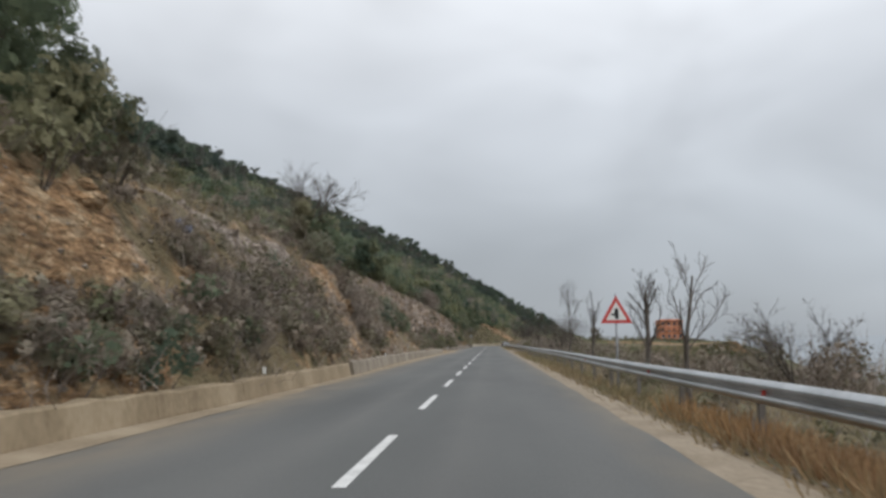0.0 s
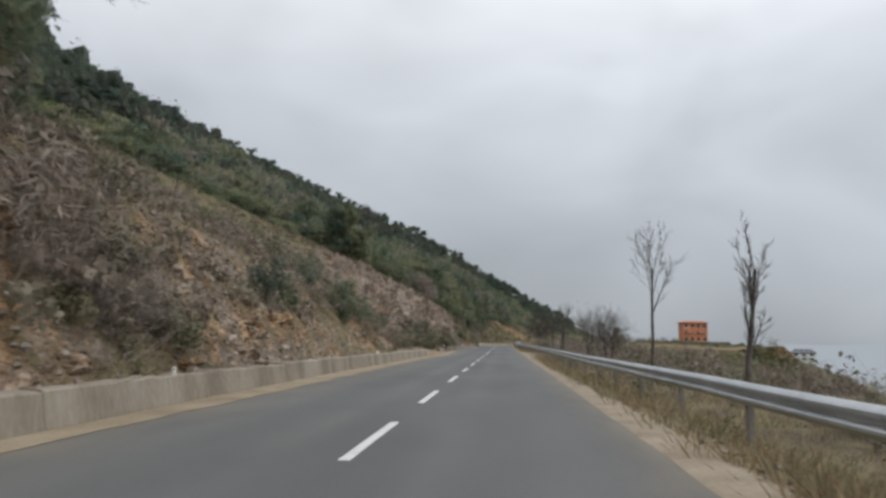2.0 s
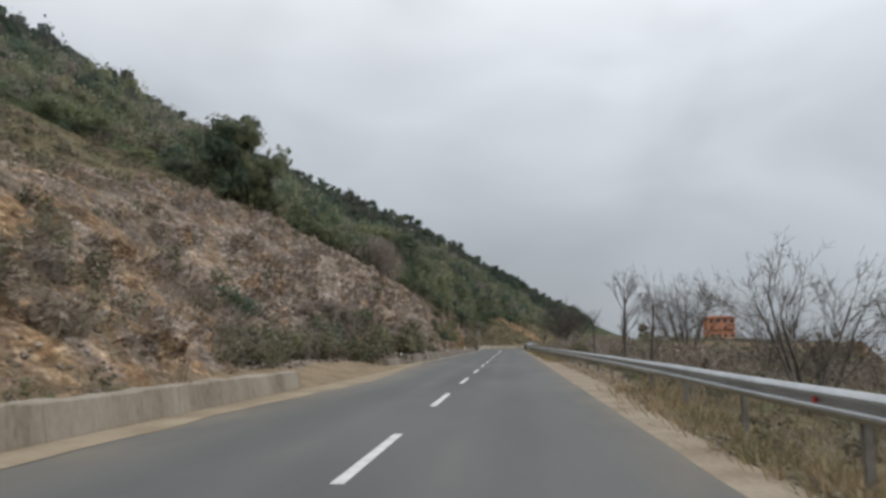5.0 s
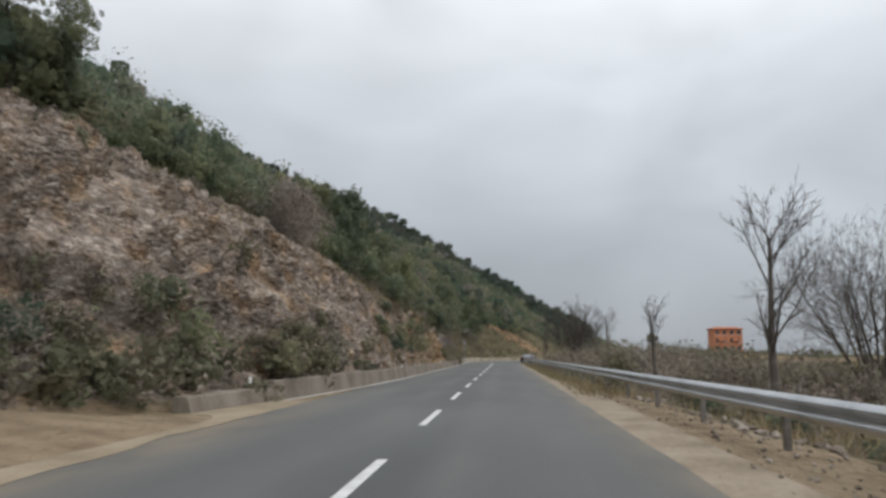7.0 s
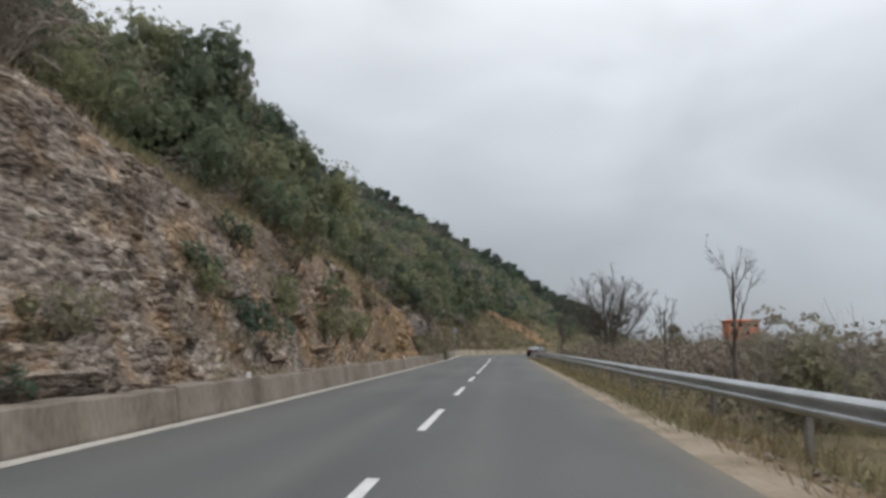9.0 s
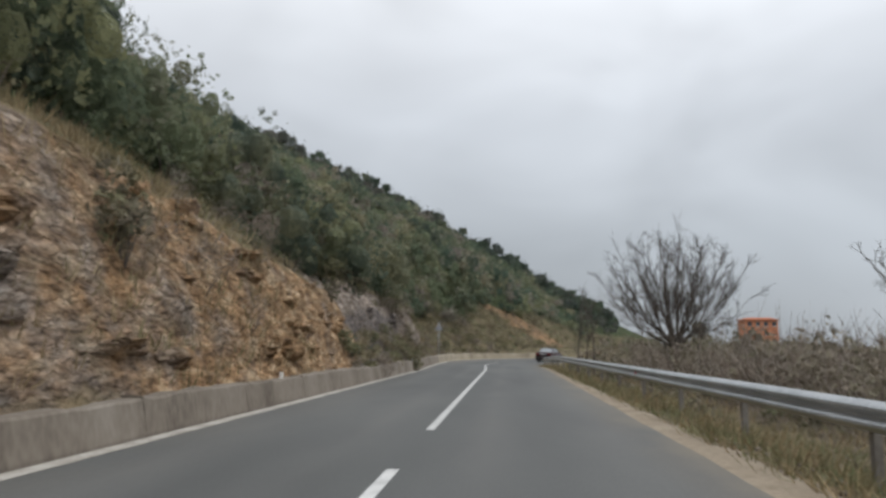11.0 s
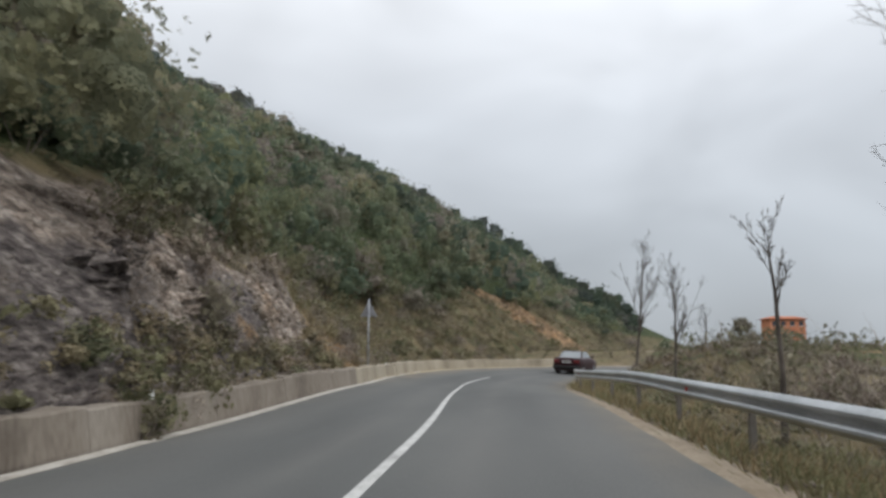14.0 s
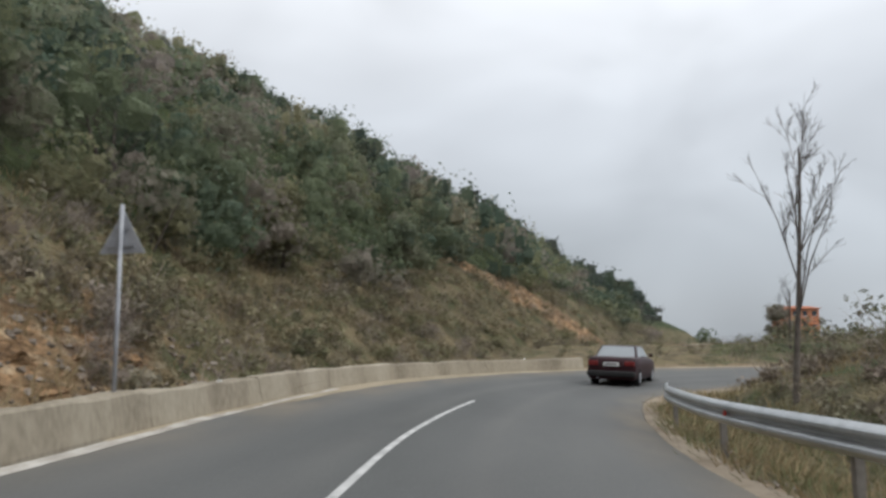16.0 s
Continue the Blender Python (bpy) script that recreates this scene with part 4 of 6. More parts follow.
# ---------------------------------------------------------------- crash barrier
RAIL_S = [-20, 5, 22, 40, 60, 92, 133, 163, 188, 198, 204, 260]
RAIL_O = [4.80, 4.75, 4.72, 4.95, 4.82, 5.15, 4.80, 4.60, 4.32, 4.05, 3.90, 3.90]
rail_off = lambda s: float(np.interp(s, RAIL_S, RAIL_O)) + 0.25 * float(smooth_step(201.5, 206, s))
W_CUT = [(0.0, 0.0), (-0.022, 0.004), (-0.062, 0.040), (-0.080, 0.062), (-0.080, 0.092), (-0.058, 0.112), (-0.012, 0.142), (-0.012, 0.168), (-0.058, 0.198), (-0.080, 0.218), (-0.080, 0.248), (-0.062, 0.270), (-0.022, 0.304), (0.0, 0.310)]
rail_low = lambda s: 0.44
guardrail = tagged(new("guardrail"), "galvanised steel W-beam crash barrier with red reflectors", "crash barrier")
post_me = bm_mesh("post", lambda bm: (box(bm, 0.02, -0.05, -1.2, 0.032, 0.05, 0.68), box(bm, 0.032, -0.05, -1.2, 0.10, -0.04, 0.68), box(bm, 0.032, 0.04, -1.2, 0.10, 0.05, 0.68)), M_RUST)
refl_me = bm_mesh("reflector", lambda bm: box(bm, -0.03, -0.045, -0.045, 0.0, 0.045, 0.045), M_RED, bevel=0.008)
rail_s = steps(-18, 206, 4.0)
for k, (a, b) in enumerate(zip(rail_s[:-1], rail_s[1:])):
    verts, faces = [], []
    ss = steps(a, b + 0.15, 1.0)
    n = len(W_CUT)
    lap = 0.003 * (k % 2)
    for s in ss:
        sag = 0.012 * noise.noise(Vector((s * 0.15, 2, 0)))
        for side in (0, 1):
            for o, z in W_CUT:
                verts.append(on_lane(s, rail_off(s) + o + side * 0.004 - lap, rail_low(s) + z + sag - 0.10 * float(smooth_step(201, 206, s))))
    for i in range(len(ss) - 1):
        for side in (0, 1):
            for q in range(n - 1):
                f = (i * 2 * n + side * n + q, i * 2 * n + side * n + q + 1, (i + 1) * 2 * n + side * n + q + 1, (i + 1) * 2 * n + side * n + q)
                faces.append(f if side else f[::-1])
        for q in (0, n - 1):
            faces.append((i * 2 * n + q, (i + 1) * 2 * n + q, (i + 1) * 2 * n + n + q, i * 2 * n + n + q))
    part("beam", mesh_from("beam", verts, faces, M_STEEL), guardrail)
    x, y, h = lane_at(a)
    px, py, _ = on_lane(a, rail_off(a))
    part("post", post_me, guardrail, m=Matrix.Translation((px, py, -float(bank(a, rail_off(a))))) @ Matrix.Rotation(-h, 4, "Z"))
for s in (9.6, 16.4, 27.8, 55.0, 75.0, 99.0, 121.0, 143.0, 158.6, 181.0, 197.5):
    px, py, _ = on_lane(s, rail_off(s) - 0.02, 0)
    part("reflector", refl_me, guardrail, "small red reflector", m=Matrix.Translation((px, py, rail_low(s) + 0.155 - float(bank(s, rail_off(s))))) @ Matrix.Rotation(-lane_at(s)[2], 4, "Z"))
# ---------------------------------------------------------------- plants
def leaf_quads(rng, centres, radii, n, size, flat=0.75, loose=0.0):
    """Loose leaf sprays on and in a set of lobes: an array (n, 4, 3)."""
    k = rng.integers(0, len(centres), n)
    d = rng.normal(size=(n, 3))
    d /= np.linalg.norm(d, axis=1)[:, None]
    r = rng.uniform(0.55, 1.02, n) ** 0.6 + loose * np.minimum(np.abs(rng.normal(size=n)), 1.5)
    p = centres[k] + d * (radii[k] * r[:, None])
    nrm = d + rng.normal(size=(n, 3)) * 0.7
    nrm /= np.linalg.norm(nrm, axis=1)[:, None]
    a = np.cross(nrm, rng.normal(size=(n, 3)))
    a /= np.linalg.norm(a, axis=1)[:, None]
    b = np.cross(nrm, a)
    s = size * rng.uniform(0.55, 1.35, n)[:, None]
    a, b = a * s, b * s * flat
    j = lambda: rng.uniform(0.6, 1.0, n)[:, None]
    return np.stack([p - a * j(), p - b * j(), p + a * j(), p + b * j()], 1)


def ball_grid(n):
    """Directions and quads of a sphere made from a cube with n x n squares a side."""
    vs, fs, seen_at = [], [], {}
    for ax in range(3):
        for sg in (-1, 1):
            for i in range(n):
                for j in range(n):
                    q = []
                    for a, b in ((i, j), (i + 1, j), (i + 1, j + 1), (i, j + 1)):
                        p = [0.0, 0.0, 0.0]
                        p[ax], p[(ax + 1) % 3], p[(ax + 2) % 3] = sg, (2 * a / n - 1), sg * (2 * b / n - 1)
                        key = tuple(round(c, 4) for c in p)
                        if key not in seen_at:
                            seen_at[key] = len(vs)
                            vs.append(Vector(p).normalized())
                        q.append(seen_at[key])
                    fs.append(q)
    return np.array([tuple(v) for v in vs]), np.array(fs)


BALLS = {n: ball_grid(n) for n in (1, 2)}


def core_quads(rng, centres, radii, n, fill=0.58):
    """Knobbly inner masses of the lobes, as loose quads."""
    V, F = BALLS[n]
    fac = fill * rng.uniform(0.72, 1.12, (len(centres), len(V), 1))
    P = centres[:, None] + V[None] * radii[:, None] * fac
    return P[:, F].reshape(-1, 4, 3)


def tube(verts, faces, pts, rads, sides):
    base, n = len(verts), len(pts)
    for i in range(n):
        d = (pts[min(i + 1, n - 1)] - pts[max(i - 1, 0)]).normalized()
        u = d.orthogonal().normalized()
        w = d.cross(u)
        for k in range(sides):
            a = 2 * math.pi * k / sides
            verts.append(pts[i] + (u * math.cos(a) + w * math.sin(a)) * rads[i])
    for i in range(n - 1):
        for k in range(sides):
            faces.append((base + i * sides + k, base + i * sides + (k + 1) % sides, base + (i + 1) * sides + (k + 1) % sides, base + (i + 1) * sides + k))


def grow(rng, verts, faces, twv, twf, start, way, length, rad, level, plan):
    """One branch and, from it, the next order of branches; plan: (count, reach, spread, rise) for each order."""
    fine = rad < 0.04 and level < 2
    seg = (3 if level == 0 else 2) if fine else 5 if level == 0 else 3 if level == 1 else 2
    pts, rads, p, d = [start.copy()], [rad], start.copy(), way.copy()
    for i in range(seg):
        d = (d + Vector(rng.normal(0, 0.09 if level else 0.04, 3)) + Vector((0, 0, plan[level][3]))).normalized()
        p = p + d * (length / seg)
        pts.append(p.copy())
        rads.append(rad * (1 - 0.72 * (i + 1) / seg))
    v, f = (verts, faces) if level < 2 else (twv, twf)
    tube(v, f, pts, rads, 3 if fine else 6 if level == 0 else 4 if level == 1 else 3)
    if level + 1 >= len(plan):
        return
    count, reach, spread, _ = plan[level + 1]
    for k in range(count):
        u = rng.uniform((plan[0][2] or 0.30) if level == 0 else 0.2, 1.0)
        i = min(int(u * seg), seg - 1)
        q = pts[i].lerp(pts[i + 1], u * seg - i)
        ax = (pts[i + 1] - pts[i]).normalized()
        side = ax.orthogonal().normalized()
        side.rotate(Matrix.Rotation(rng.uniform(0, 2 * math.pi), 3, ax))
        s = spread * rng.uniform(0.6, 1.35)
        grow(rng, verts, faces, twv, twf, q, (ax * math.cos(s) + side * math.sin(s)).normalized(), length * reach * rng.uniform(0.6, 1.25) * (1.15 - 0.5 * u), max(rads[i] * (0.42 if level else 0.44), 0.005), level + 1, plan)


def bare_tree(name, seed, x, y, height, plan, rad, label, group="", stems=1, lean=0.0, trunk_part=0.55, sink=0.1):
    rng = np.random.default_rng(seed)
    v, f, tv, tf = [], [], [], []
    for k in range(stems):
        a = rng.uniform(0, 6.28)
        off = Vector((math.cos(a), math.sin(a), 0)) * (0.0 if stems == 1 else 0.12)
        w = Vector((math.cos(a) * lean * rng.uniform(0.5, 1.2), math.sin(a) * lean * rng.uniform(0.5, 1.2), 1)).normalized()
        grow(rng, v, f, tv, tf, off, w, height * trunk_part * rng.uniform(0.85, 1.1), rad, 0, plan)
    thing = tagged(new(name), label, "tree", group=group)
    thing.location = (x, y, ground_z(x, y) - sink)
    part("trunk", mesh_from("trunk", v, f, M_BARK, smooth=True), thing)
    part("crown", mesh_from("crown", tv, tf, M_BARK), thing)
    top = max(p.z for p in tv)
    thing.scale = (height / top,) * 3
    return thing


SPARSE = [(1, 1, 0, 0.0), (7, 0.5, 0.5, 0.12), (6, 0.45, 0.55, 0.08), (4, 0.5, 0.7, 0.02)]
SLIM = [(1, 1, 0, 0.0), (10, 0.5, 0.26, 0.07), (8, 0.36, 0.42, 0.05), (6, 0.45, 0.55, 0.03)]
VASE = [(1, 1, 0.38, 0.0), (9, 0.55, 0.40, 0.10), (7, 0.42, 0.45, 0.06), (6, 0.5, 0.55, 0.03)]
OVAL = [(1, 1, 0.30, 0.0), (15, 0.46, 0.60, 0.10), (8, 0.45, 0.5, 0.06), (6, 0.5, 0.55, 0.03)]
TUFT = [(1, 1, 0.62, 0.0), (9, 0.30, 0.36, 0.08), (6, 0.42, 0.5, 0.05), (4, 0.5, 0.5, 0.03)]
BUSHY = [(1, 1, 0, 0.0), (8, 0.75, 0.75, 0.04), (6, 0.55, 0.65, 0.03), (5, 0.5, 0.7, 0.02)]

for k, (x, y, h, plan, r, st, ln) in enumerate((
        (4.72, 18.3, 4.3, SPARSE, 0.05, 1, 0.0), (7.2, 35.0, 5.1, OVAL, 0.11, 1, 0.02), (6.1, 45.7, 5.1, SLIM, 0.07, 1, 0.0),
        (5.7, 55.4, 6.5, VASE, 0.07, 1, 0.02), (6.5, 72.4, 4.1, SPARSE, 0.06, 2, 0.22), (7.0, 111.4, 6.5, OVAL, 0.10, 1, 0.03),
        (6.7, 125.2, 4.5, SPARSE, 0.07, 1, 0.0), (6.5, 138.3, 5.2, SPARSE, 0.07, 1, 0.04), (7.6, 153.0, 4.4, SPARSE, 0.08, 1, 0.0),
        (5.8, 194.6, 5.4, VASE, 0.045, 1, 0.0), (5.95, 203.5, 7.2, SLIM, 0.050, 1, 0.03), (5.3, 94.0, 4.2, SPARSE, 0.06, 1, 0.05),
        (9.5, 176.8, 3.2, SPARSE, 0.06, 1, 0.1), (4.76, 181.4, 4.7, TUFT, 0.05, 1, 0.0), (16.5, 232.0, 4.6, SPARSE, 0.07, 1, 0.0))):
    tree = bare_tree("bare_tree", 100 + k, x, y, h, plan, r, "slim leafless grey tree behind the crash barrier" if st == 1 else "leafless tree with several thin stems behind the barrier", group="bare roadside trees", stems=st, lean=ln)
    if y == 203.5:
        tree.rotation_euler.y = radians(6)
for k, (x, y, h, st) in enumerate(((7.0, 84.0, 4.6, 5), (11.5, 115.5, 6.6, 15), (8.6, 88.0, 2.4, 4), (9.0, 22.0, 3.0, 4), (11.0, 30.0, 2.8, 4), (8.5, 12.0, 2.9, 4), (10.5, 98.0, 3.2, 4))):
    bare_tree("bare_bush", 140 + k, x, y, h, BUSHY, 0.05, "wide leafless bush of dark stems beyond the barrier", group="bare bushes", stems=st, lean=0.5)


def dome_tree(seed, x, y, height, label):
    """A broad leafless tree: limbs curve from a short trunk to all parts of a dome, each with side branches and twigs."""
    rng = np.random.default_rng(seed)
    v, f, tv, tf = [], [], [], []
    fork = Vector((0, 0, 0.19 * height))
    tube(v, f, [Vector((0, 0, -0.3)), Vector((0.03, 0, 0.5)), Vector((0, 0.02, fork.z * 0.7)), fork, fork + Vector((0, 0, 0.5))], [0.28, 0.21, 0.18, 0.17, 0.10], 9)
    for k in range(37):
        a = k * 2.39996
        u = ((k + 0.5) / 37) ** 0.5
        el = math.acos(u * 0.98)
        tip = Vector((math.cos(a) * math.cos(el) * 0.50, math.sin(a) * math.cos(el) * 0.50, 0)) * height
        tip.z = height * (0.30 + 0.66 * math.sin(el) ** 0.9) * rng.uniform(0.92, 1.0)
        start = fork + Vector((rng.normal(0, 0.05), rng.normal(0, 0.05), rng.uniform(-0.3, 0.5)))
        mid = start + Vector((tip.x * 0.62, tip.y * 0.62, (tip.z - start.z) * 0.36))
        pts = []
        for i in range(8):
            w = i / 7
            p = start * (1 - w) ** 2 + mid * 2 * w * (1 - w) + tip * w * w
            pts.append(p + Vector(rng.normal(0, 0.07, 3)) * (w > 0))
        r0 = rng.uniform(0.040, 0.070)
        tube(v, f, pts, [r0 * (1 - 0.84 * i / 7) for i in range(8)], 5)
        for j in range(14):
            w = rng.uniform(0.25, 1.0)
            i = min(int(w * 7), 6)
            q = pts[i].lerp(pts[i + 1], w * 7 - i)
            ax = (pts[i + 1] - pts[i]).normalized()
            way = (ax + Vector(rng.normal(0, 0.5, 3)) + Vector((0, 0, 0.15))).normalized()
            grow(rng, v, f, tv, tf, q, way, height * rng.uniform(0.10, 0.20) * (1.25 - 0.55 * w), 0.018, 1, [(0, 0, 0, 0), (1, 1, 0, 0.05), (6, 0.62, 0.55, 0.04), (3, 0.55, 0.55, 0.03)])
    thing = tagged(new("round_tree"), label, "tree")
    thing.location = (x, y, ground_z(x, y))
    part("trunk", mesh_from("trunk", v, f, M_BARK, smooth=True), thing)
    part("crown", mesh_from("crown", tv, tf, M_BARK), thing)
    return thing


dome_tree(201, 8.1, 175.5, 7.7, "large round leafless tree with fanned branches")
bare_tree("bare_tree", 203, -10.5, 39.9, 5.9, [(1, 1, 0, 0.0), (11, 0.75, 0.75, 0.04), (8, 0.55, 0.65, 0.03), (6, 0.5, 0.7, 0.02)], 0.10, "leafless tree above the rock face", group="bare roadside trees", stems=3, lean=0.3)
bare_tree("bare_tree", 204, -13.0, 210.0, 5.5, BUSHY, 0.08, "leafless tree among green bushes on the slope", group="bare roadside trees", stems=2, lean=0.2)


def tree_proto(seed):
    rng = np.random.default_rng(seed)
    v, f, tv, tf = [], [], [], []
    grow(rng, v, f, tv, tf, Vector((0, 0, -0.3)), Vector((0, 0, 1)), 3.0, 0.13, 0, [(1, 1, 0, 0), (7, 0.6, 0.7, 0.05), (4, 0.5, 0.6, 0.02)])
    thing = new("evergreen_tree")
    part("trunk", mesh_from("trunk", v + tv, f + [tuple(i + len(v) for i in q) for q in tf], M_BARK), thing)
    n = 26
    c = np.stack([rng.normal(0, 0.85, n), rng.normal(0, 0.85, n), rng.uniform(0.7, 3.9, n)], 1)
    c[:, :2] *= (1.3 - 0.22 * c[:, 2])[:, None]
    rr = rng.uniform(0.5, 0.95, n)[:, None] * np.array([1, 1, 0.8])
    part("foliage", quads_mesh("foliage", np.concatenate([leaf_quads(rng, c, rr, 1350, 0.185, 0.8), core_quads(rng, c, rr, 2, 0.58)]), M_LEAF), thing)
    return tagged(thing, "tall dark green evergreen oak on the bank", "tree", "evergreen trees")


def shrub_proto(name, seed, kind):
    """A shrub about 2 m wide and 2 m high on its Empty: stems and a crown of leaf sprays, or bare twigs."""
    rng = np.random.default_rng(seed)
    v, f, tv, tf = [], [], [], []
    for k in range(3 if kind != "twig" else 6):
        a = rng.uniform(0, 6.28)
        w = Vector((math.cos(a) * 0.55, math.sin(a) * 0.55, 1)).normalized()
        grow(rng, v, f, tv, tf, Vector((0, 0, -0.2)), w, rng.uniform(0.9, 1.5), 0.03 if kind != "twig" else 0.014, 0,
             [(1, 1, 0, 0), (2, 0.6, 0.6, 0.05)] if kind != "twig" else [(1, 1, 0, 0), (4, 0.7, 0.75, 0.05), (1, 0.6, 0.75, 0.0)])
    thing = new(name)
    part("stem", mesh_from("stem", v + tv, f + [tuple(i + len(v) for i in q) for q in tf], M_BARK if kind != "twig" else M_TWIG), thing)
    n = 9
    c = np.stack([rng.uniform(-0.62, 0.62, n), rng.uniform(-0.62, 0.62, n), rng.uniform(0.35, 1.45, n)], 1)
    c[:, :2] *= (1.25 - 0.42 * c[:, 2])[:, None]
    rr = rng.uniform(0.30, 0.58, n)[:, None] * np.array([1, 1, 0.85])
    if kind == "twig":
        q = leaf_quads(rng, c, rr, 370, 0.19, 0.07)
        part("foliage", quads_mesh("foliage", q, M_TWIG), thing)
    else:
        q = leaf_quads(rng, c, rr, 320, 0.145, 0.8)
        part("foliage", quads_mesh("foliage", q, M_LEAF if kind == "green" else M_LEAF_OLIVE), thing)
    return thing


protos = {"oak": [tree_proto(330), tree_proto(331)], "green": [shrub_proto("shrub", 300 + k, "green") for k in range(4)],
          "olive": [shrub_proto("shrub", 310 + k, "olive") for k in range(3)],
          "twig": [shrub_proto("dry_shrub", 320 + k, "twig") for k in range(4)]}
TAGS = {"oak": ("tall dark green evergreen oak on the bank", "tree", "evergreen trees"), "green": ("dense dark green evergreen shrub on the hillside", "shrub", "evergreen shrubs"),
        "olive": ("olive green shrub with small leaves on the slope", "shrub", "olive shrubs"),
        "twig": ("dry brown leafless shrub on the rocky bank", "shrub", "dry shrubs")}
for kind, obs in protos.items():
    for ob in obs:
        tagged(ob, *TAGS[kind])
first_used = set()
prng = np.random.default_rng(7)


def put_shrub(kind, x, y, size, tall=1.0, z=None):
    ob = protos[kind][int(prng.integers(0, len(protos[kind])))]
    zz = ground_z(x, y) if z is None else z
    m = Matrix.Translation((x, y, zz - 0.12 * size)) @ Matrix.Rotation(prng.uniform(0, 6.28), 4, "Z")
    if ob.name not in first_used:
        first_used.add(ob.name)
        ob.scale = (size, size, size * tall)
        ob.matrix_basis = m @ Matrix.Diagonal((size, size, size * tall, 1))
        return ob
    keep = ob.scale.copy()
    ob.scale = (size, size, size * tall)
    c = copy_thing(ob, m)
    ob.scale = keep
    return c


# the front of the evergreen belt
for k in range(100):
    y = prng.uniform(116, 222)
    gb = np.interp(y, GB_Y, GB_D)
    d = gb + prng.uniform(-0.3, 5.5)
    x, y, _ = on_road(y, HILL_OFF - d)
    put_shrub("green" if prng.random() < 0.72 else "olive", x, y, prng.uniform(0.9, 1.7), prng.uniform(0.9, 1.35))
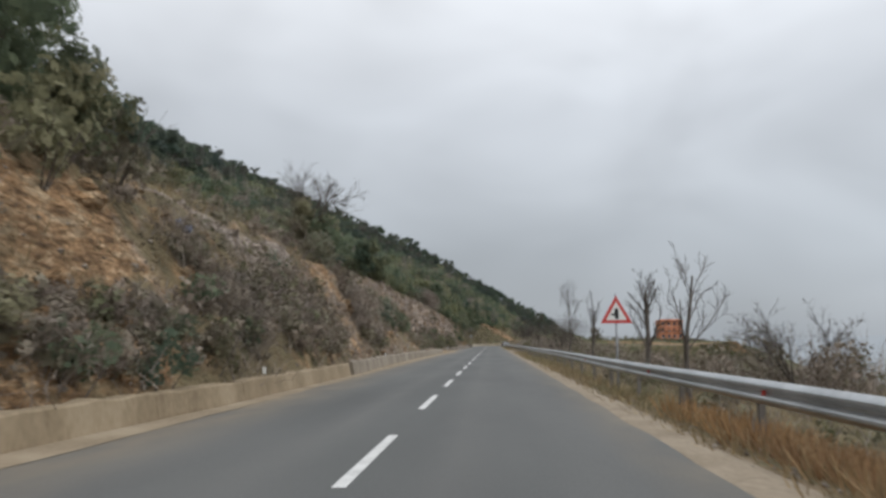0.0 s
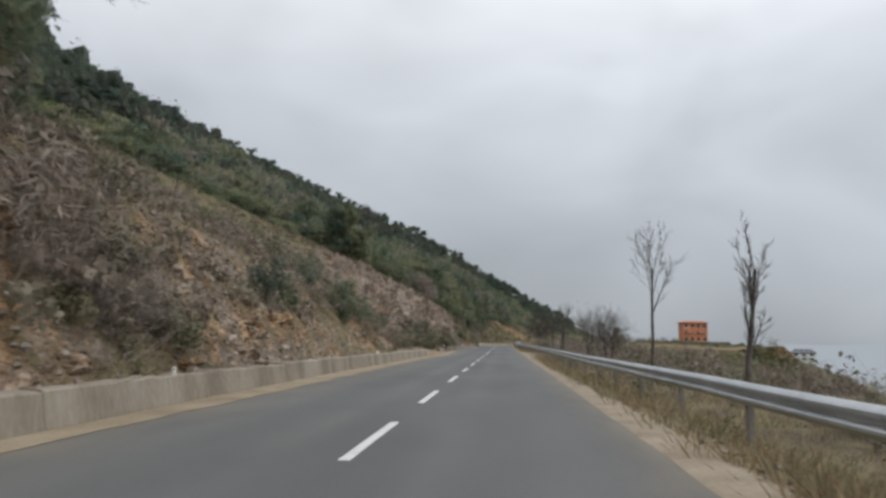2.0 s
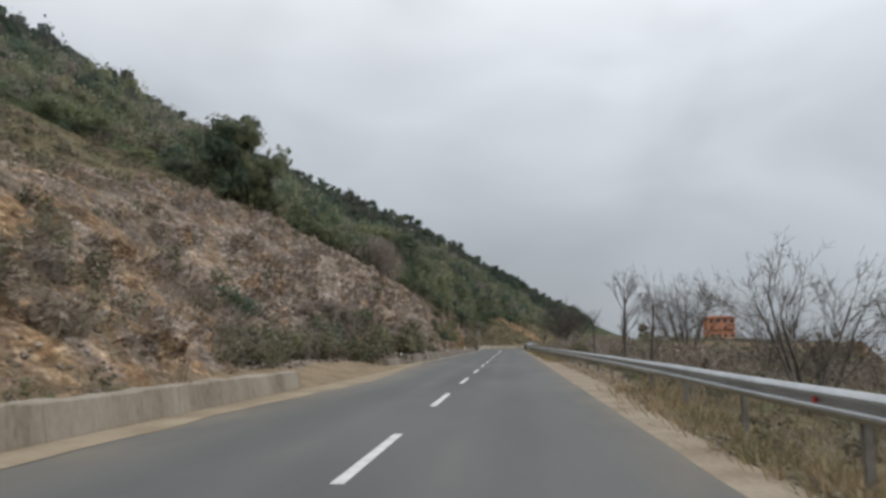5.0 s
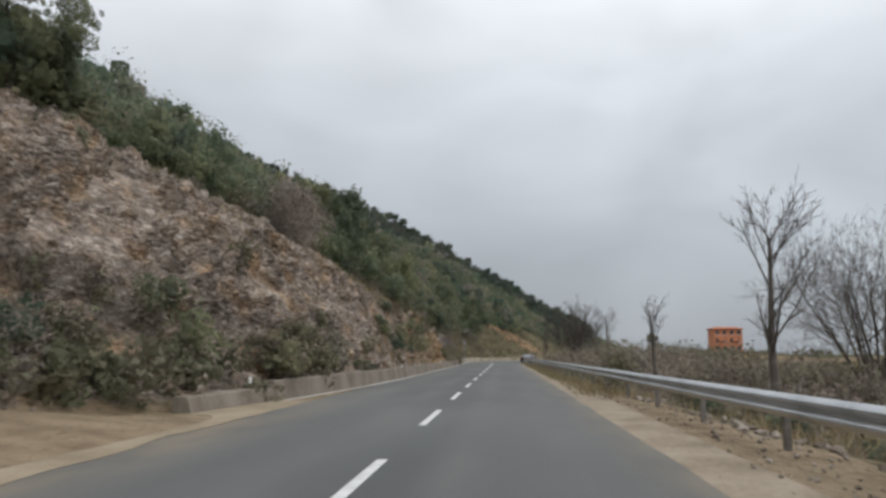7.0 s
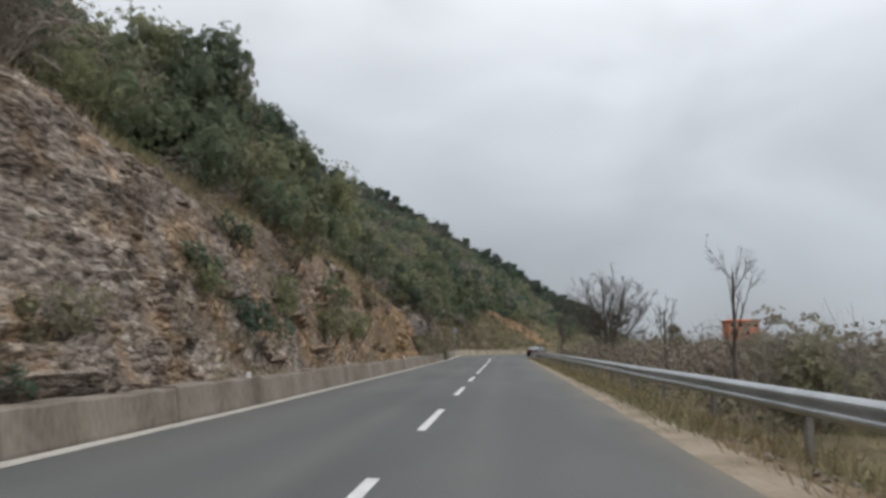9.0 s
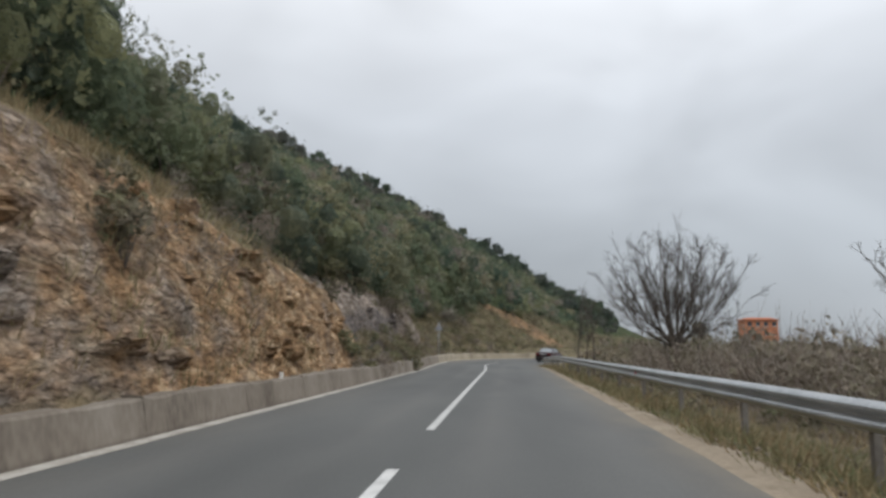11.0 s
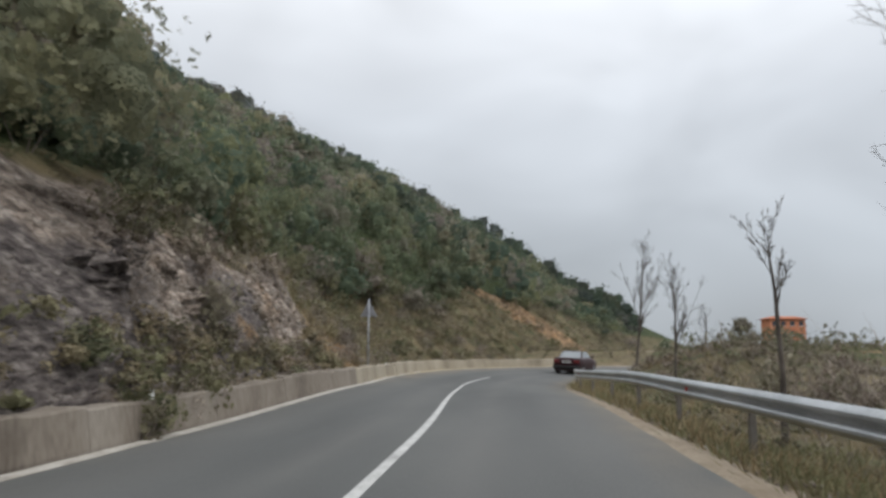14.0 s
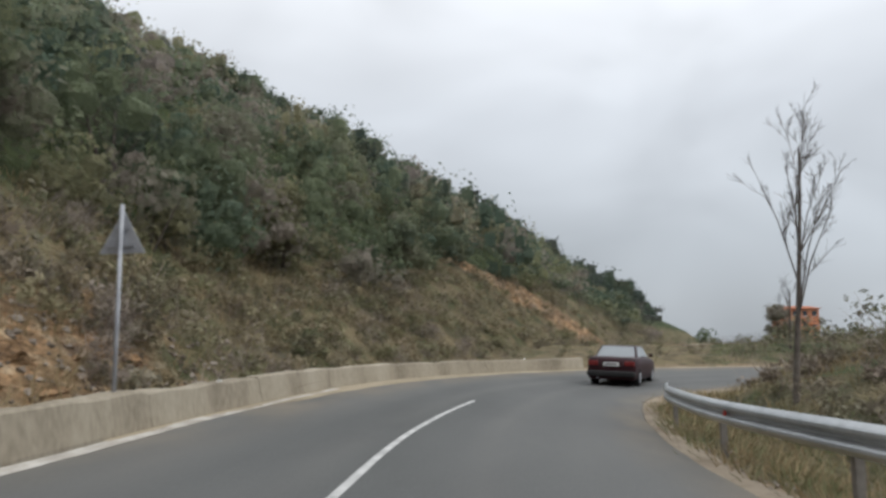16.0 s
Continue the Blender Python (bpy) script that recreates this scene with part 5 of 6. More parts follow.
# single bushes that stand out on the rocks and along the wall
for x, y, s, kind in ((-6.1, 13.5, 0.7, "green"), (-6.3, 11.0, 0.8, "green"), (-6.2, 16.5, 0.7, "olive"), (-9.2, 38.6, 1.9, "green"), (-9.9, 40.4, 1.9, "green"), (-9.6, 39.6, 2.0, "green"),
                      (-8.7, 36.4, 1.1, "green"), (-9.0, 15.0, 0.62, "oak"), (-8.5, 13.2, 1.15, "green"), (-9.0, 16.8, 1.2, "olive"), (-8.9, 14.4, 1.2, "green"), (-11.2, 15.3, 1.15, "oak"), (-13.2, 17.8, 1.05, "oak"), (-9.4, 76.5, 0.9, "green"), (-11.0, 80.0, 1.0, "green"),
                      (-6.3, 126.5, 0.62, "green"), (-6.1, 136.2, 0.9, "green"), (-6.2, 141.6, 0.8, "green"), (-8.2, 138.6, 1.3, "olive"), (-6.3, 149.5, 0.9, "olive"),
                      (-11.2, 131.0, 1.7, "twig"), (-10.6, 128.6, 1.5, "twig"), (-10.0, 126.8, 1.4, "twig"), (-11.6, 128.4, 1.7, "twig"), (-12.4, 130.4, 1.7, "twig"), (-7.0, 38.6, 1.3, "twig"), (-6.9, 39.6, 1.2, "twig"), (-7.0, 37.6, 1.0, "twig"), (-7.3, 38.9, 1.3, "twig"), (-6.4, 115.0, 0.95, "olive"), (-6.8, 116.4, 1.0, "olive"), (-6.5, 113.4, 0.9, "green"), (-6.4, 119.7, 0.85, "green"), (-5.95, 133.2, 0.85, "green"), (-7.6, 109.6, 0.95, "green"), (-6.6, 138.4, 1.25, "olive"), (-6.9, 137.6, 1.1, "green"), (-5.85, 140.1, 0.95, "green"), (-5.8, 144.4, 0.85, "green"), (-5.9, 141.6, 0.8, "green"), (-11.8, 192.0, 1.7, "olive"), (-12.8, 190.4, 1.8, "olive"), (-10.6, 190.6, 1.4, "olive"), (-9.8, 148.5, 1.08, "oak"), (-11.4, 151.0, 1.32, "oak"), (-12.0, 148.6, 1.25, "oak"), (-11.8, 145.5, 1.15, "oak"), (-19.5, 118.6, 1.5, "oak"), (-20.6, 117.2, 1.25, "oak"), (-18.6, 120.4, 0.95, "oak"), (-28.5, 133.5, 1.2, "oak"), (-30.5, 137.0, 1.05, "oak"), (-10.0, 38.4, 0.75, "oak"), (-10.6, 41.6, 0.7, "oak"),
                      (-17.0, 126.0, 0.6, "oak"), (-13.2, 142.5, 1.25, "oak"), (-10.6, 141.2, 1.2, "oak"), (-9.6, 183.0, 0.95, "oak"), (-10.6, 181.0, 0.95, "oak"), (-11.8, 186.5, 0.95, "oak"), (-10.6, 129.0, 1.8, "twig"), (-10.9, 130.2, 1.7, "twig"), (-10.2, 128.0, 1.6, "twig"), (-11.0, 128.6, 1.9, "twig"), (-10.5, 130.0, 1.7, "twig"), (-10.0, 129.2, 1.5, "twig"), (-11.3, 129.7, 1.9, "twig"), (-13.2, 135.2, 1.9, "twig"), (-12.2, 137.4, 1.9, "twig"), (-14.4, 136.6, 2.0, "twig"), (-13.0, 138.6, 1.7, "twig"), (-7.0, 170.4, 1.0, "olive"), (-7.6, 169.0, 1.1, "olive"), (-5.2, 168.6, 0.7, "twig"), (-5.3, 169.6, 0.7, "twig"), (-5.3, 178.4, 0.65, "olive"), (-5.4, 179.6, 0.6, "twig"), (-5.4, 180.8, 0.65, "olive"), (-6.2, 183.0, 0.7, "green"), (-7.0, 181.5, 0.8, "olive"), (-9.0, 190.0, 1.3, "olive"), (-6.8, 113.5, 0.8, "olive"),
                      (6.2, 133.0, 1.3, "green"), (6.6, 134.2, 1.3, "green"), (5.6, 132.0, 0.9, "olive"), (7.4, 133.4, 1.1, "green"), (5.9, 134.8, 0.9, "twig"), (41.6, 303.0, 1.7, "oak"), (-13.5, 187.0, 0.9, "oak"), (-12.0, 200.0, 1.0, "oak"), (-16.0, 207.0, 1.1, "oak"), (-11.5, 176.0, 0.85, "oak"), (-14.0, 166.0, 0.9, "oak"), (-9.0, 216.0, 0.9, "oak"), (-5.5, 226.0, 0.85, "oak"), (-17.5, 196.0, 1.2, "oak"), (-13.0, 157.0, 0.9, "oak"), (19.5, 262.0, 1.6, "green"), (6.6, 104.5, 0.35, "green")):
    put_shrub(kind, x, y, s, prng.uniform(0.95, 1.2))
for k in range(26):
    y = prng.uniform(7, 27)
    put_shrub(("green", "twig", "olive", "twig")[k % 4], CENTRE + HILL_OFF - 1.1 - prng.uniform(0.0, 1.7 if y > 18 else 0.6), y, prng.uniform(0.5, 0.85), prng.uniform(0.8, 1.0))
for k in range(26):
    s = prng.uniform(118, 240)
    x, y, _ = on_road(s, HILL_OFF - np.interp(s, GB_Y, GB_D) - prng.uniform(6.0, 40.0))
    put_shrub("twig", x, y, prng.uniform(1.3, 1.9), prng.uniform(1.1, 1.5))
for k in range(14):
    s = prng.uniform(146, 238)
    x, y, _ = on_road(s, HILL_OFF - np.interp(s, GB_Y, GB_D) - prng.uniform(3.0, 26.0))
    put_shrub("oak", x, y, prng.uniform(0.6, 1.05), prng.uniform(0.85, 1.1))
# a band of dark bushes across the bank, over the ochre scree
for k in range(34):
    s = prng.uniform(60, 84)
    put_shrub(("green", "olive", "green", "twig")[k % 4], CENTRE + HILL_OFF - np.interp(s, [60, 72, 84], [3.0, 3.6, 5.0]) - prng.uniform(-0.7, 0.9), s, prng.uniform(0.55, 0.95), prng.uniform(0.8, 1.05))
for s, d, r in ((51.5, 2.4, 0.9), (52.6, 2.2, 0.8), (60.5, 3.6, 0.9), (96.0, 6.2, 0.9), (97.4, 6.0, 0.8)):
    put_shrub("green", CENTRE + HILL_OFF - d, s, r, 0.95)
# soft masses of leafless brush on the bank, with a little green at their foot
for s0, s1, d0, d1, n in ((18.5, 28.2, 1.2, 2.1, 40), (37.6, 42.4, 1.1, 1.9, 18)):
    for k in range(n):
        s = prng.uniform(s0, s1)
        put_shrub("twig" if k % 5 else "olive", CENTRE + HILL_OFF - prng.uniform(d0, d1), s, prng.uniform(0.55, 0.85), prng.uniform(0.75, 0.95))
# dry shrubs on the lower bank
n_dry = 0
while n_dry < 165:
    y = prng.uniform(4, 222)
    foot = np.interp(y, FACE_Y, FOOT)
    d = foot + prng.uniform(0.3, 1.0) ** 2 * np.interp(y, [0, 60, 100, 130, 200], [9, 13, 11, 3, 4])
    x, y, _ = on_road(y, HILL_OFF - d)
    if (120 < y < 180 and prng.random() < 0.45) or bare_rock(x, y, ground_z(x, y)):
        continue
    put_shrub("twig" if prng.random() < 0.8 else "olive", x, y, prng.uniform(0.35, 0.85), prng.uniform(0.8, 1.1))
    n_dry += 1
# low green hedge at the foot of the rocks and along the wall
for s0, s1, d0, d1, n, z0, z1, kinds in ((94, 111, 3.0, 4.6, 30, 0.55, 0.85, ("olive", "green", "olive", "twig")), (111, 134, 0.7, 1.7, 13, 0.4, 0.65, ("olive", "green")),
                                         (164, 191, 0.3, 0.8, 44, 0.28, 0.52, ("olive", "twig", "olive", "twig"))):
    for k in range(n):
        s = prng.uniform(s0, s1)
        put_shrub(kinds[k % len(kinds)], CENTRE + HILL_OFF - prng.uniform(d0, d1), s, prng.uniform(z0, z1), prng.uniform(0.8, 1.1))
# weeds at the outer edge of the wide shoulder
for k in range(16):
    s = prng.uniform(93, 113)
    put_shrub(("green", "olive", "green")[k % 3], CENTRE + float(np.interp(s, SHOULDER_S, SHOULDER_O)) + prng.uniform(0.5, 1.5), s, prng.uniform(0.25, 0.45), 0.8)
# a dense hem of dry shrubs at the back of the lay-by
for k in range(20):
    put_shrub("twig" if k % 3 else "olive", CENTRE + HILL_OFF - prng.uniform(3.2, 4.8), prng.uniform(90, 108.5), prng.uniform(0.7, 1.05), 0.9)


def clump_field(name, seed, spots, mat, label, quads, size, knobs=0, n=6):
    """Many small bushes of leaf sprays as one mass. spots: rows x, y, z, radius."""
    rng = np.random.default_rng(seed)
    out = []
    for x, y, z, r in spots:
        c = np.stack([rng.uniform(-0.6, 0.6, n), rng.uniform(-0.6, 0.6, n), rng.uniform(0.05, 1.5, n)], 1) * r + (x, y, z)
        rr = rng.uniform(0.38, 0.66, n)[:, None] * np.array([1, 1, 0.9]) * r
        out.append(leaf_quads(rng, c, rr, quads, size * r ** 0.5, 0.75))
        if knobs:
            out.append(core_quads(rng, c, rr, knobs))
    return tagged(new(name, quads_mesh(name, np.concatenate(out), mat)), label, "woodland", kind="stuff")


def crown_field(name, seed, spots, mat, label, lobes, quads, size, fill=0.8, core=1):
    """Rounded tree and bush crowns, each a dome of lobes with leaf sprays, as one mass. spots: rows x, y, z, radius, height."""
    rng = np.random.default_rng(seed)
    out, hue = [], []
    for x, y, z, r, h in spots:
        a, u = rng.uniform(0, 6.28, lobes), rng.uniform(0.0, 1.0, lobes) ** 1.3
        w = np.sqrt(1 - 0.8 * u * u) * rng.uniform(0.3, 0.8, lobes)
        c = np.stack([np.cos(a) * w * r, np.sin(a) * w * r, u * 0.62 * h], 1) + (x, y, z + 0.22 * h)
        rr = rng.uniform(0.30, 0.56, lobes)[:, None] * np.array([r, r, 0.7 * h])
        q = leaf_quads(rng, c, rr, quads, size, 0.8)
        if core:
            q = np.concatenate([q, core_quads(rng, c, rr, core, fill)])
        out.append(q)
        hue.append(np.full(len(q), rng.random()))
    me = quads_mesh(name, np.concatenate(out), mat)
    me.attributes.new("hue", "FLOAT", "FACE").data.foreach_set("value", np.concatenate(hue).astype(np.float32))
    return tagged(new(name, me), label, "woodland", kind="stuff")


rng = np.random.default_rng(11)
near_spots, mid_spots, far_spots, brush_spots = [], [], [], []
s = 60.0
while s < 352:
    gb = float(np.interp(s, GB_Y, GB_D))
    d = gb + 0.4
    row = 2.7 if s < 150 else 3.1 if s < 230 else 3.4
    while d < (84 if s < 250 else 82):
        gap = row + 0.024 * d + (0.8 if s > 290 or d > 55 else 0)
        ss, dd = s + rng.uniform(-0.5, 0.5) * gap, d + rng.uniform(-0.5, 0.5) * gap
        x, y, _ = on_road(ss, HILL_OFF - dd)
        r = gap * rng.uniform(0.50, 0.88)
        h = r * rng.uniform(0.85, 1.45) * (0.72 + 0.28 * float(smooth_step(122, 134, s)) + 0.25 * float(smooth_step(126, 142, s)) - 0.30 * float(smooth_step(156, 190, s)) * float(smooth_step(8, 20, d - gb))
                                   + 0.30 * float(smooth_step(184, 196, s)) * float(smooth_step(16, 8, d - gb))
                                   + 0.32 * float(smooth_step(124, 134, s)) * float(smooth_step(170, 158, s)) * float(smooth_step(18, 6, d - gb)))
        h *= 1 - 0.05 * float(smooth_step(150, 200, s)) - 0.06 * float(smooth_step(225, 260, s))
        h *= 1 - 0.5 * float(smooth_step(246, 268, s)) * float(smooth_step(16, 3, d - gb))
        if rng.random() < 0.07:
            h *= 1.3
        if s > 250 and x > 0.19 * (y - 187):
            d += gap
            continue
        spot = (x, y, ground_z(x, y) - 0.1, r, h)
        (near_spots if d < gb + 9 and s < 235 else mid_spots if d < 46 and s < 290 else far_spots).append(spot)
        d += gap * rng.uniform(0.8, 1.25)
    s += row * (1.0 if s < 290 else 1.3)
crown_field("evergreen_thicket", 21, near_spots, M_LEAF, "dark evergreen crowns along the foot of the woods", 9, 520, 0.155, 0.42, 2)
crown_field("hillside_woods", 23, mid_spots, M_LEAF_HAZED, "mixed green and brown crowns covering the hillside", 7, 230, 0.20, 0.55)
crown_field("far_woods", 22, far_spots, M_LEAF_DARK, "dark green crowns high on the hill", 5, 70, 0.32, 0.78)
ridge_spots = []
for y0 in np.arange(172, 356, 6.0):
    for x0 in np.arange(-205, -46 if y0 > 236 else -86, 6.0):
        x, y = x0 + rng.uniform(-2.6, 2.6), y0 + rng.uniform(-2.6, 2.6)
        r = rng.uniform(2.6, 4.4)
        ridge_spots.append((x, y, ground_z(x, y) - 0.3, r, r * rng.uniform(0.7, 1.25)))
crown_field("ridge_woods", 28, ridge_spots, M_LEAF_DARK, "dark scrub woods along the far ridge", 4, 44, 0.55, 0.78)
open_spots = []
for k in range(2100):
    s = rng.uniform(4, 122)
    d = rng.uniform(7, 56)
    if d > float(np.interp(s, GB_Y, GB_D)) + 1 or (76 < s < 116 and d < 14):
        continue
    x, y, _ = on_road(s, HILL_OFF - d)
    r = rng.uniform(0.4, 1.1) * (1 + 0.008 * d)
    open_spots.append((x, y, ground_z(x, y) - 0.15, r, r * rng.uniform(0.5, 0.9)))
low_mass = []
for k in range(1250):
    s = rng.uniform(26, 112) if k < 430 else rng.uniform(42, 82)
    x, y, _ = on_road(s, HILL_OFF - float(np.interp(s, FACE_Y, FOOT)) - 0.5 - rng.uniform(0.0, 1.0) ** 0.8 * 20)
    if s > 82 and float(road_coords(x, y)[1]) > -6.0 - float(rock_top(s)):
        continue
    if noise.noise(Vector((x * 0.22, y * 0.13, 3.0))) > (-0.02 if s < 76 else 0.16):
        r = rng.uniform(0.4, 0.95)
        low_mass.append((x, y, ground_z(x, y) - 0.12, r, r * rng.uniform(0.7, 1.2)))
for k in range(240):
    s = rng.uniform(5, 32)
    x, y, _ = on_road(s, HILL_OFF - float(np.interp(s, FACE_Y, FOOT)) - rng.uniform(0.5, 2.4 if k > 150 else 3.8))
    if bare_rock(x, y, ground_z(x, y)):
        continue
    r = rng.uniform(0.45, 0.95)
    low_mass.append((x, y, ground_z(x, y) - 0.15, r, r * rng.uniform(0.8, 1.25)))
for k in range(18):
    x, y, _ = on_road(rng.uniform(36.6, 40.8), HILL_OFF - rng.uniform(1.0, 3.0))
    r = rng.uniform(0.6, 0.95)
    low_mass.append((x, y, ground_z(x, y) - 0.15, r, r * rng.uniform(1.1, 1.6)))
hem_mass, foot_mass, bend_mass = [], [], []
for k in range(150):
    s = rng.uniform(164, 194)
    x, y, _ = on_road(s, HILL_OFF - float(np.interp(s, FACE_Y, FOOT)) - rng.uniform(0.05, 0.6))
    r = rng.uniform(0.32, 0.6)
    foot_mass.append((x, y, ground_z(x, y) - 0.1, r, r * rng.uniform(0.6, 1.1)))
crown_field("foot_scrub", 39, foot_mass, M_DRY, "low olive and straw scrub along the foot of the crags", 5, 230, 0.062, 0.4, 0)
for k in range(330):
    s = rng.uniform(194, 252)
    f0, g0 = float(np.interp(s, FACE_Y, FOOT)), float(np.interp(s, GB_Y, GB_D))
    x, y, _ = on_road(s, HILL_OFF - f0 - 0.6 - rng.uniform(0.0, 1.0) * max(g0 - f0 + 0.4, 1.0))
    if bare_rock(x, y, ground_z(x, y)) or s > 233 and abs(ground_z(x, y) - 4.9 + (s - 240) * 0.40) < 1.5:
        continue
    r = rng.uniform(0.5, 1.0)
    bend_mass.append((x, y, ground_z(x, y) - 0.15, r, r * rng.uniform(0.6, 1.0)))
for k in range(74):
    s = rng.uniform(90, 118)
    x, y, _ = on_road(s, HILL_OFF - float(np.interp(s, FACE_Y, FOOT)) - rng.uniform(0.0, 1.5))
    r = rng.uniform(0.5, 0.95)
    hem_mass.append((x + 0.15, y, ground_z(x, y) - 0.1, r, r * rng.uniform(1.0, 1.6)))
for k in range(420):
    s, d = rng.uniform(8, 116), rng.uniform(9, 48)
    x, y, _ = on_road(s, HILL_OFF - d)
    if noise.noise(Vector((x * 0.12, y * 0.09, 6.0))) > -0.05 and not (76 < s < 116 and d < 15):
        r = rng.uniform(0.5, 1.2)
        low_mass.append((x, y, ground_z(x, y) - 0.15, r, r * rng.uniform(0.5, 0.9)))
for k in range(260):
    s = rng.uniform(180, 256)
    f0, g0 = float(np.interp(s, FACE_Y, FOOT)), float(np.interp(s, GB_Y, GB_D))
    x, y, _ = on_road(s, HILL_OFF - f0 - 0.4 - rng.uniform(0.0, 1.0) * max(g0 - f0, 1.0))
    if s > 200 or (s < 196 and k % 2) or bare_rock(x, y, ground_z(x, y)) or abs(ground_z(x, y) - 4.9 + (s - 240) * 0.40) < 1.9 and s > 233:
        continue
    r = rng.uniform(0.4, 0.85)
    low_mass.append((x, y, ground_z(x, y) - 0.15, r, r * rng.uniform(0.7, 1.15)))
crown_field("slope_thicket", 29, low_mass, M_BRUSH, "low brown brush masses on the bank", 4, 60, 0.15, 0.4, 0)
crown_field("bend_scrub", 41, bend_mass, M_DRY, "olive and straw brown scrub on the bank above the bend", 5, 130, 0.10, 0.45, 0)
crown_field("bank_hem", 38, hem_mass, M_SCRUB, "dense olive and brown brush along the foot of the rocks", 5, 105, 0.13, 0.45, 0)
crown_field("open_slope_scrub", 26, open_spots, M_SCRUB, "low grey brown scrub on the open grassy slope", 3, 30, 0.2, 0.45, 0)
valley_woods, knoll_scrub = [], []
for k in range(1100):
    x, y = rng.uniform(9, 150), rng.uniform(215, 482)
    if x < 60 + 0.38 * (y - 190) and abs(float(lane_off(x, y))) > 6.5 and float(road_coords(x, y)[1]) > -2 and noise.noise(Vector((x * 0.06, y * 0.035, 9.0))) > -0.14 and not (y < 264 and x < 12 + 0.9 * (y - 205)):
        r = rng.uniform(0.9, 1.9) * (0.6 if y < 330 else 1.0)
        valley_woods.append((x, y, ground_z(x, y) - 0.1, r, r * rng.uniform(0.7, 1.2)))
for k in range(230):
    x, y = rng.uniform(5.5, 22), rng.uniform(194, 217)
    if 5.4 < float(lane_off(x, y)) < 16 and float(road_coords(x, y)[1]) > 6:
        r = rng.uniform(0.35, 0.65)
        knoll_scrub.append((x, y, ground_z(x, y) - 0.1, r, r * rng.uniform(0.8, 1.3)))
for k in range(150):
    x, y = rng.uniform(9.5, 16), rng.uniform(135, 186)
    r = rng.uniform(0.8, 1.5)
    valley_woods.append((x, y, ground_z(x, y) - 0.2, r, r * rng.uniform(1.0, 1.9)))
crown_field("knoll_scrub", 40, knoll_scrub, M_BRUSH, "low soft brown brush on the knoll inside the bend", 5, 170, 0.08, 0.4, 0)
crown_field("valley_woods", 27, valley_woods, M_SCRUB, "olive and brown scrub on the terrace below the houses", 4, 90, 0.19, 0.5)

# brown brush on the valley side
for k in range(1400):
    y = rng.uniform(0, 330)
    x = 5.6 + abs(rng.normal(0, 7.0)) if y < 225 else rng.uniform(10, 60)
    s, o = road_coords(x, y)
    if abs(float(lane_off(x, y))) < 5.4 or float(o) < 5.2 or (84 < y < 112 and x < 6.6) or (y > 185 and noise.noise(Vector((x * 0.16, y * 0.12, 1.0))) < 0.12):
        continue
    r = rng.uniform(0.25, 0.5) * (1.15 if y > 185 else 1.0) * (0.7 if x < 6.5 else 1.15 if x < 8 else 1.75)
    brush_spots.append((x, y, ground_z(x, y) - 0.15, r))
for k in range(620):
    y = rng.uniform(2, 196)
    o = rng.uniform(5.0, 9.6) + (1.0 if 84 < y < 112 else 0.0)
    x, y, _ = on_lane(y, o)
    brush_spots.append((x, y, ground_z(x, y) - 0.1, rng.uniform(0.22, 0.5)))
tall_spots = []
for k in range(400):
    y = rng.uniform(96, 190) if k < 270 else rng.uniform(4, 96)
    x = rng.uniform(6.9, 12.5)
    r = rng.uniform(0.65, 1.2) * float(np.interp(y, [0, 22, 32, 54, 68, 100, 190], [0.9, 0.9, 0.42, 0.42, 0.66, 0.78, 0.8])) * (1.0 + 0.35 * float(smooth_step(130, 140, y) * smooth_step(184, 174, y)))
    tall_spots.append((x, y, ground_z(x, y) - 0.1, r))
slope_right = []
for k in range(1400):
    x, y = rng.uniform(13, 85), rng.uniform(30, 340)
    if abs(float(lane_off(x, y))) > 6 and float(road_coords(x, y)[1]) > 7 and noise.noise(Vector((x * 0.09, y * 0.06, 5.0))) > (0.0 if y < 180 else 0.15):
        slope_right.append((x, y, ground_z(x, y) - 0.3, rng.uniform(0.8, 1.6)))


def twig_field(name, seed, spots, n, label, tall=1.0):
    r0 = np.random.default_rng(seed)
    out = []
    for x, y, z, r in spots:
        a = r0.normal(0, 0.42, (n, 2)) * r
        p = np.stack([x + a[:, 0], y + a[:, 1], np.full(n, z)], 1)
        up = tall * r * r0.uniform(0.35, 1.9, n) * r0.uniform(0.65, 1.1)
        lean = np.stack([a[:, 0] * 0.9 + r0.normal(0, 0.75, n) * r, a[:, 1] * 0.9 + r0.normal(0, 0.75, n) * r, up], 1)
        ang = r0.uniform(0, 6.28, n)
        w = np.stack([np.cos(ang), np.sin(ang), r0.normal(0, 0.3, n)], 1) * (0.006 + 0.008 * r)
        mid = p + lean * 0.55 + r0.normal(0, 0.2, (n, 3)) * r
        out.append(np.stack([p - w, p + w, mid + w * 0.7, mid - w * 0.7], 1))
        out.append(np.stack([mid - w * 0.7, mid + w * 0.7, p + lean + w * 0.2, p + lean - w * 0.2], 1))
    return tagged(new(name, quads_mesh(name, np.concatenate(out), M_TWIG)), label, "brush", kind="stuff")


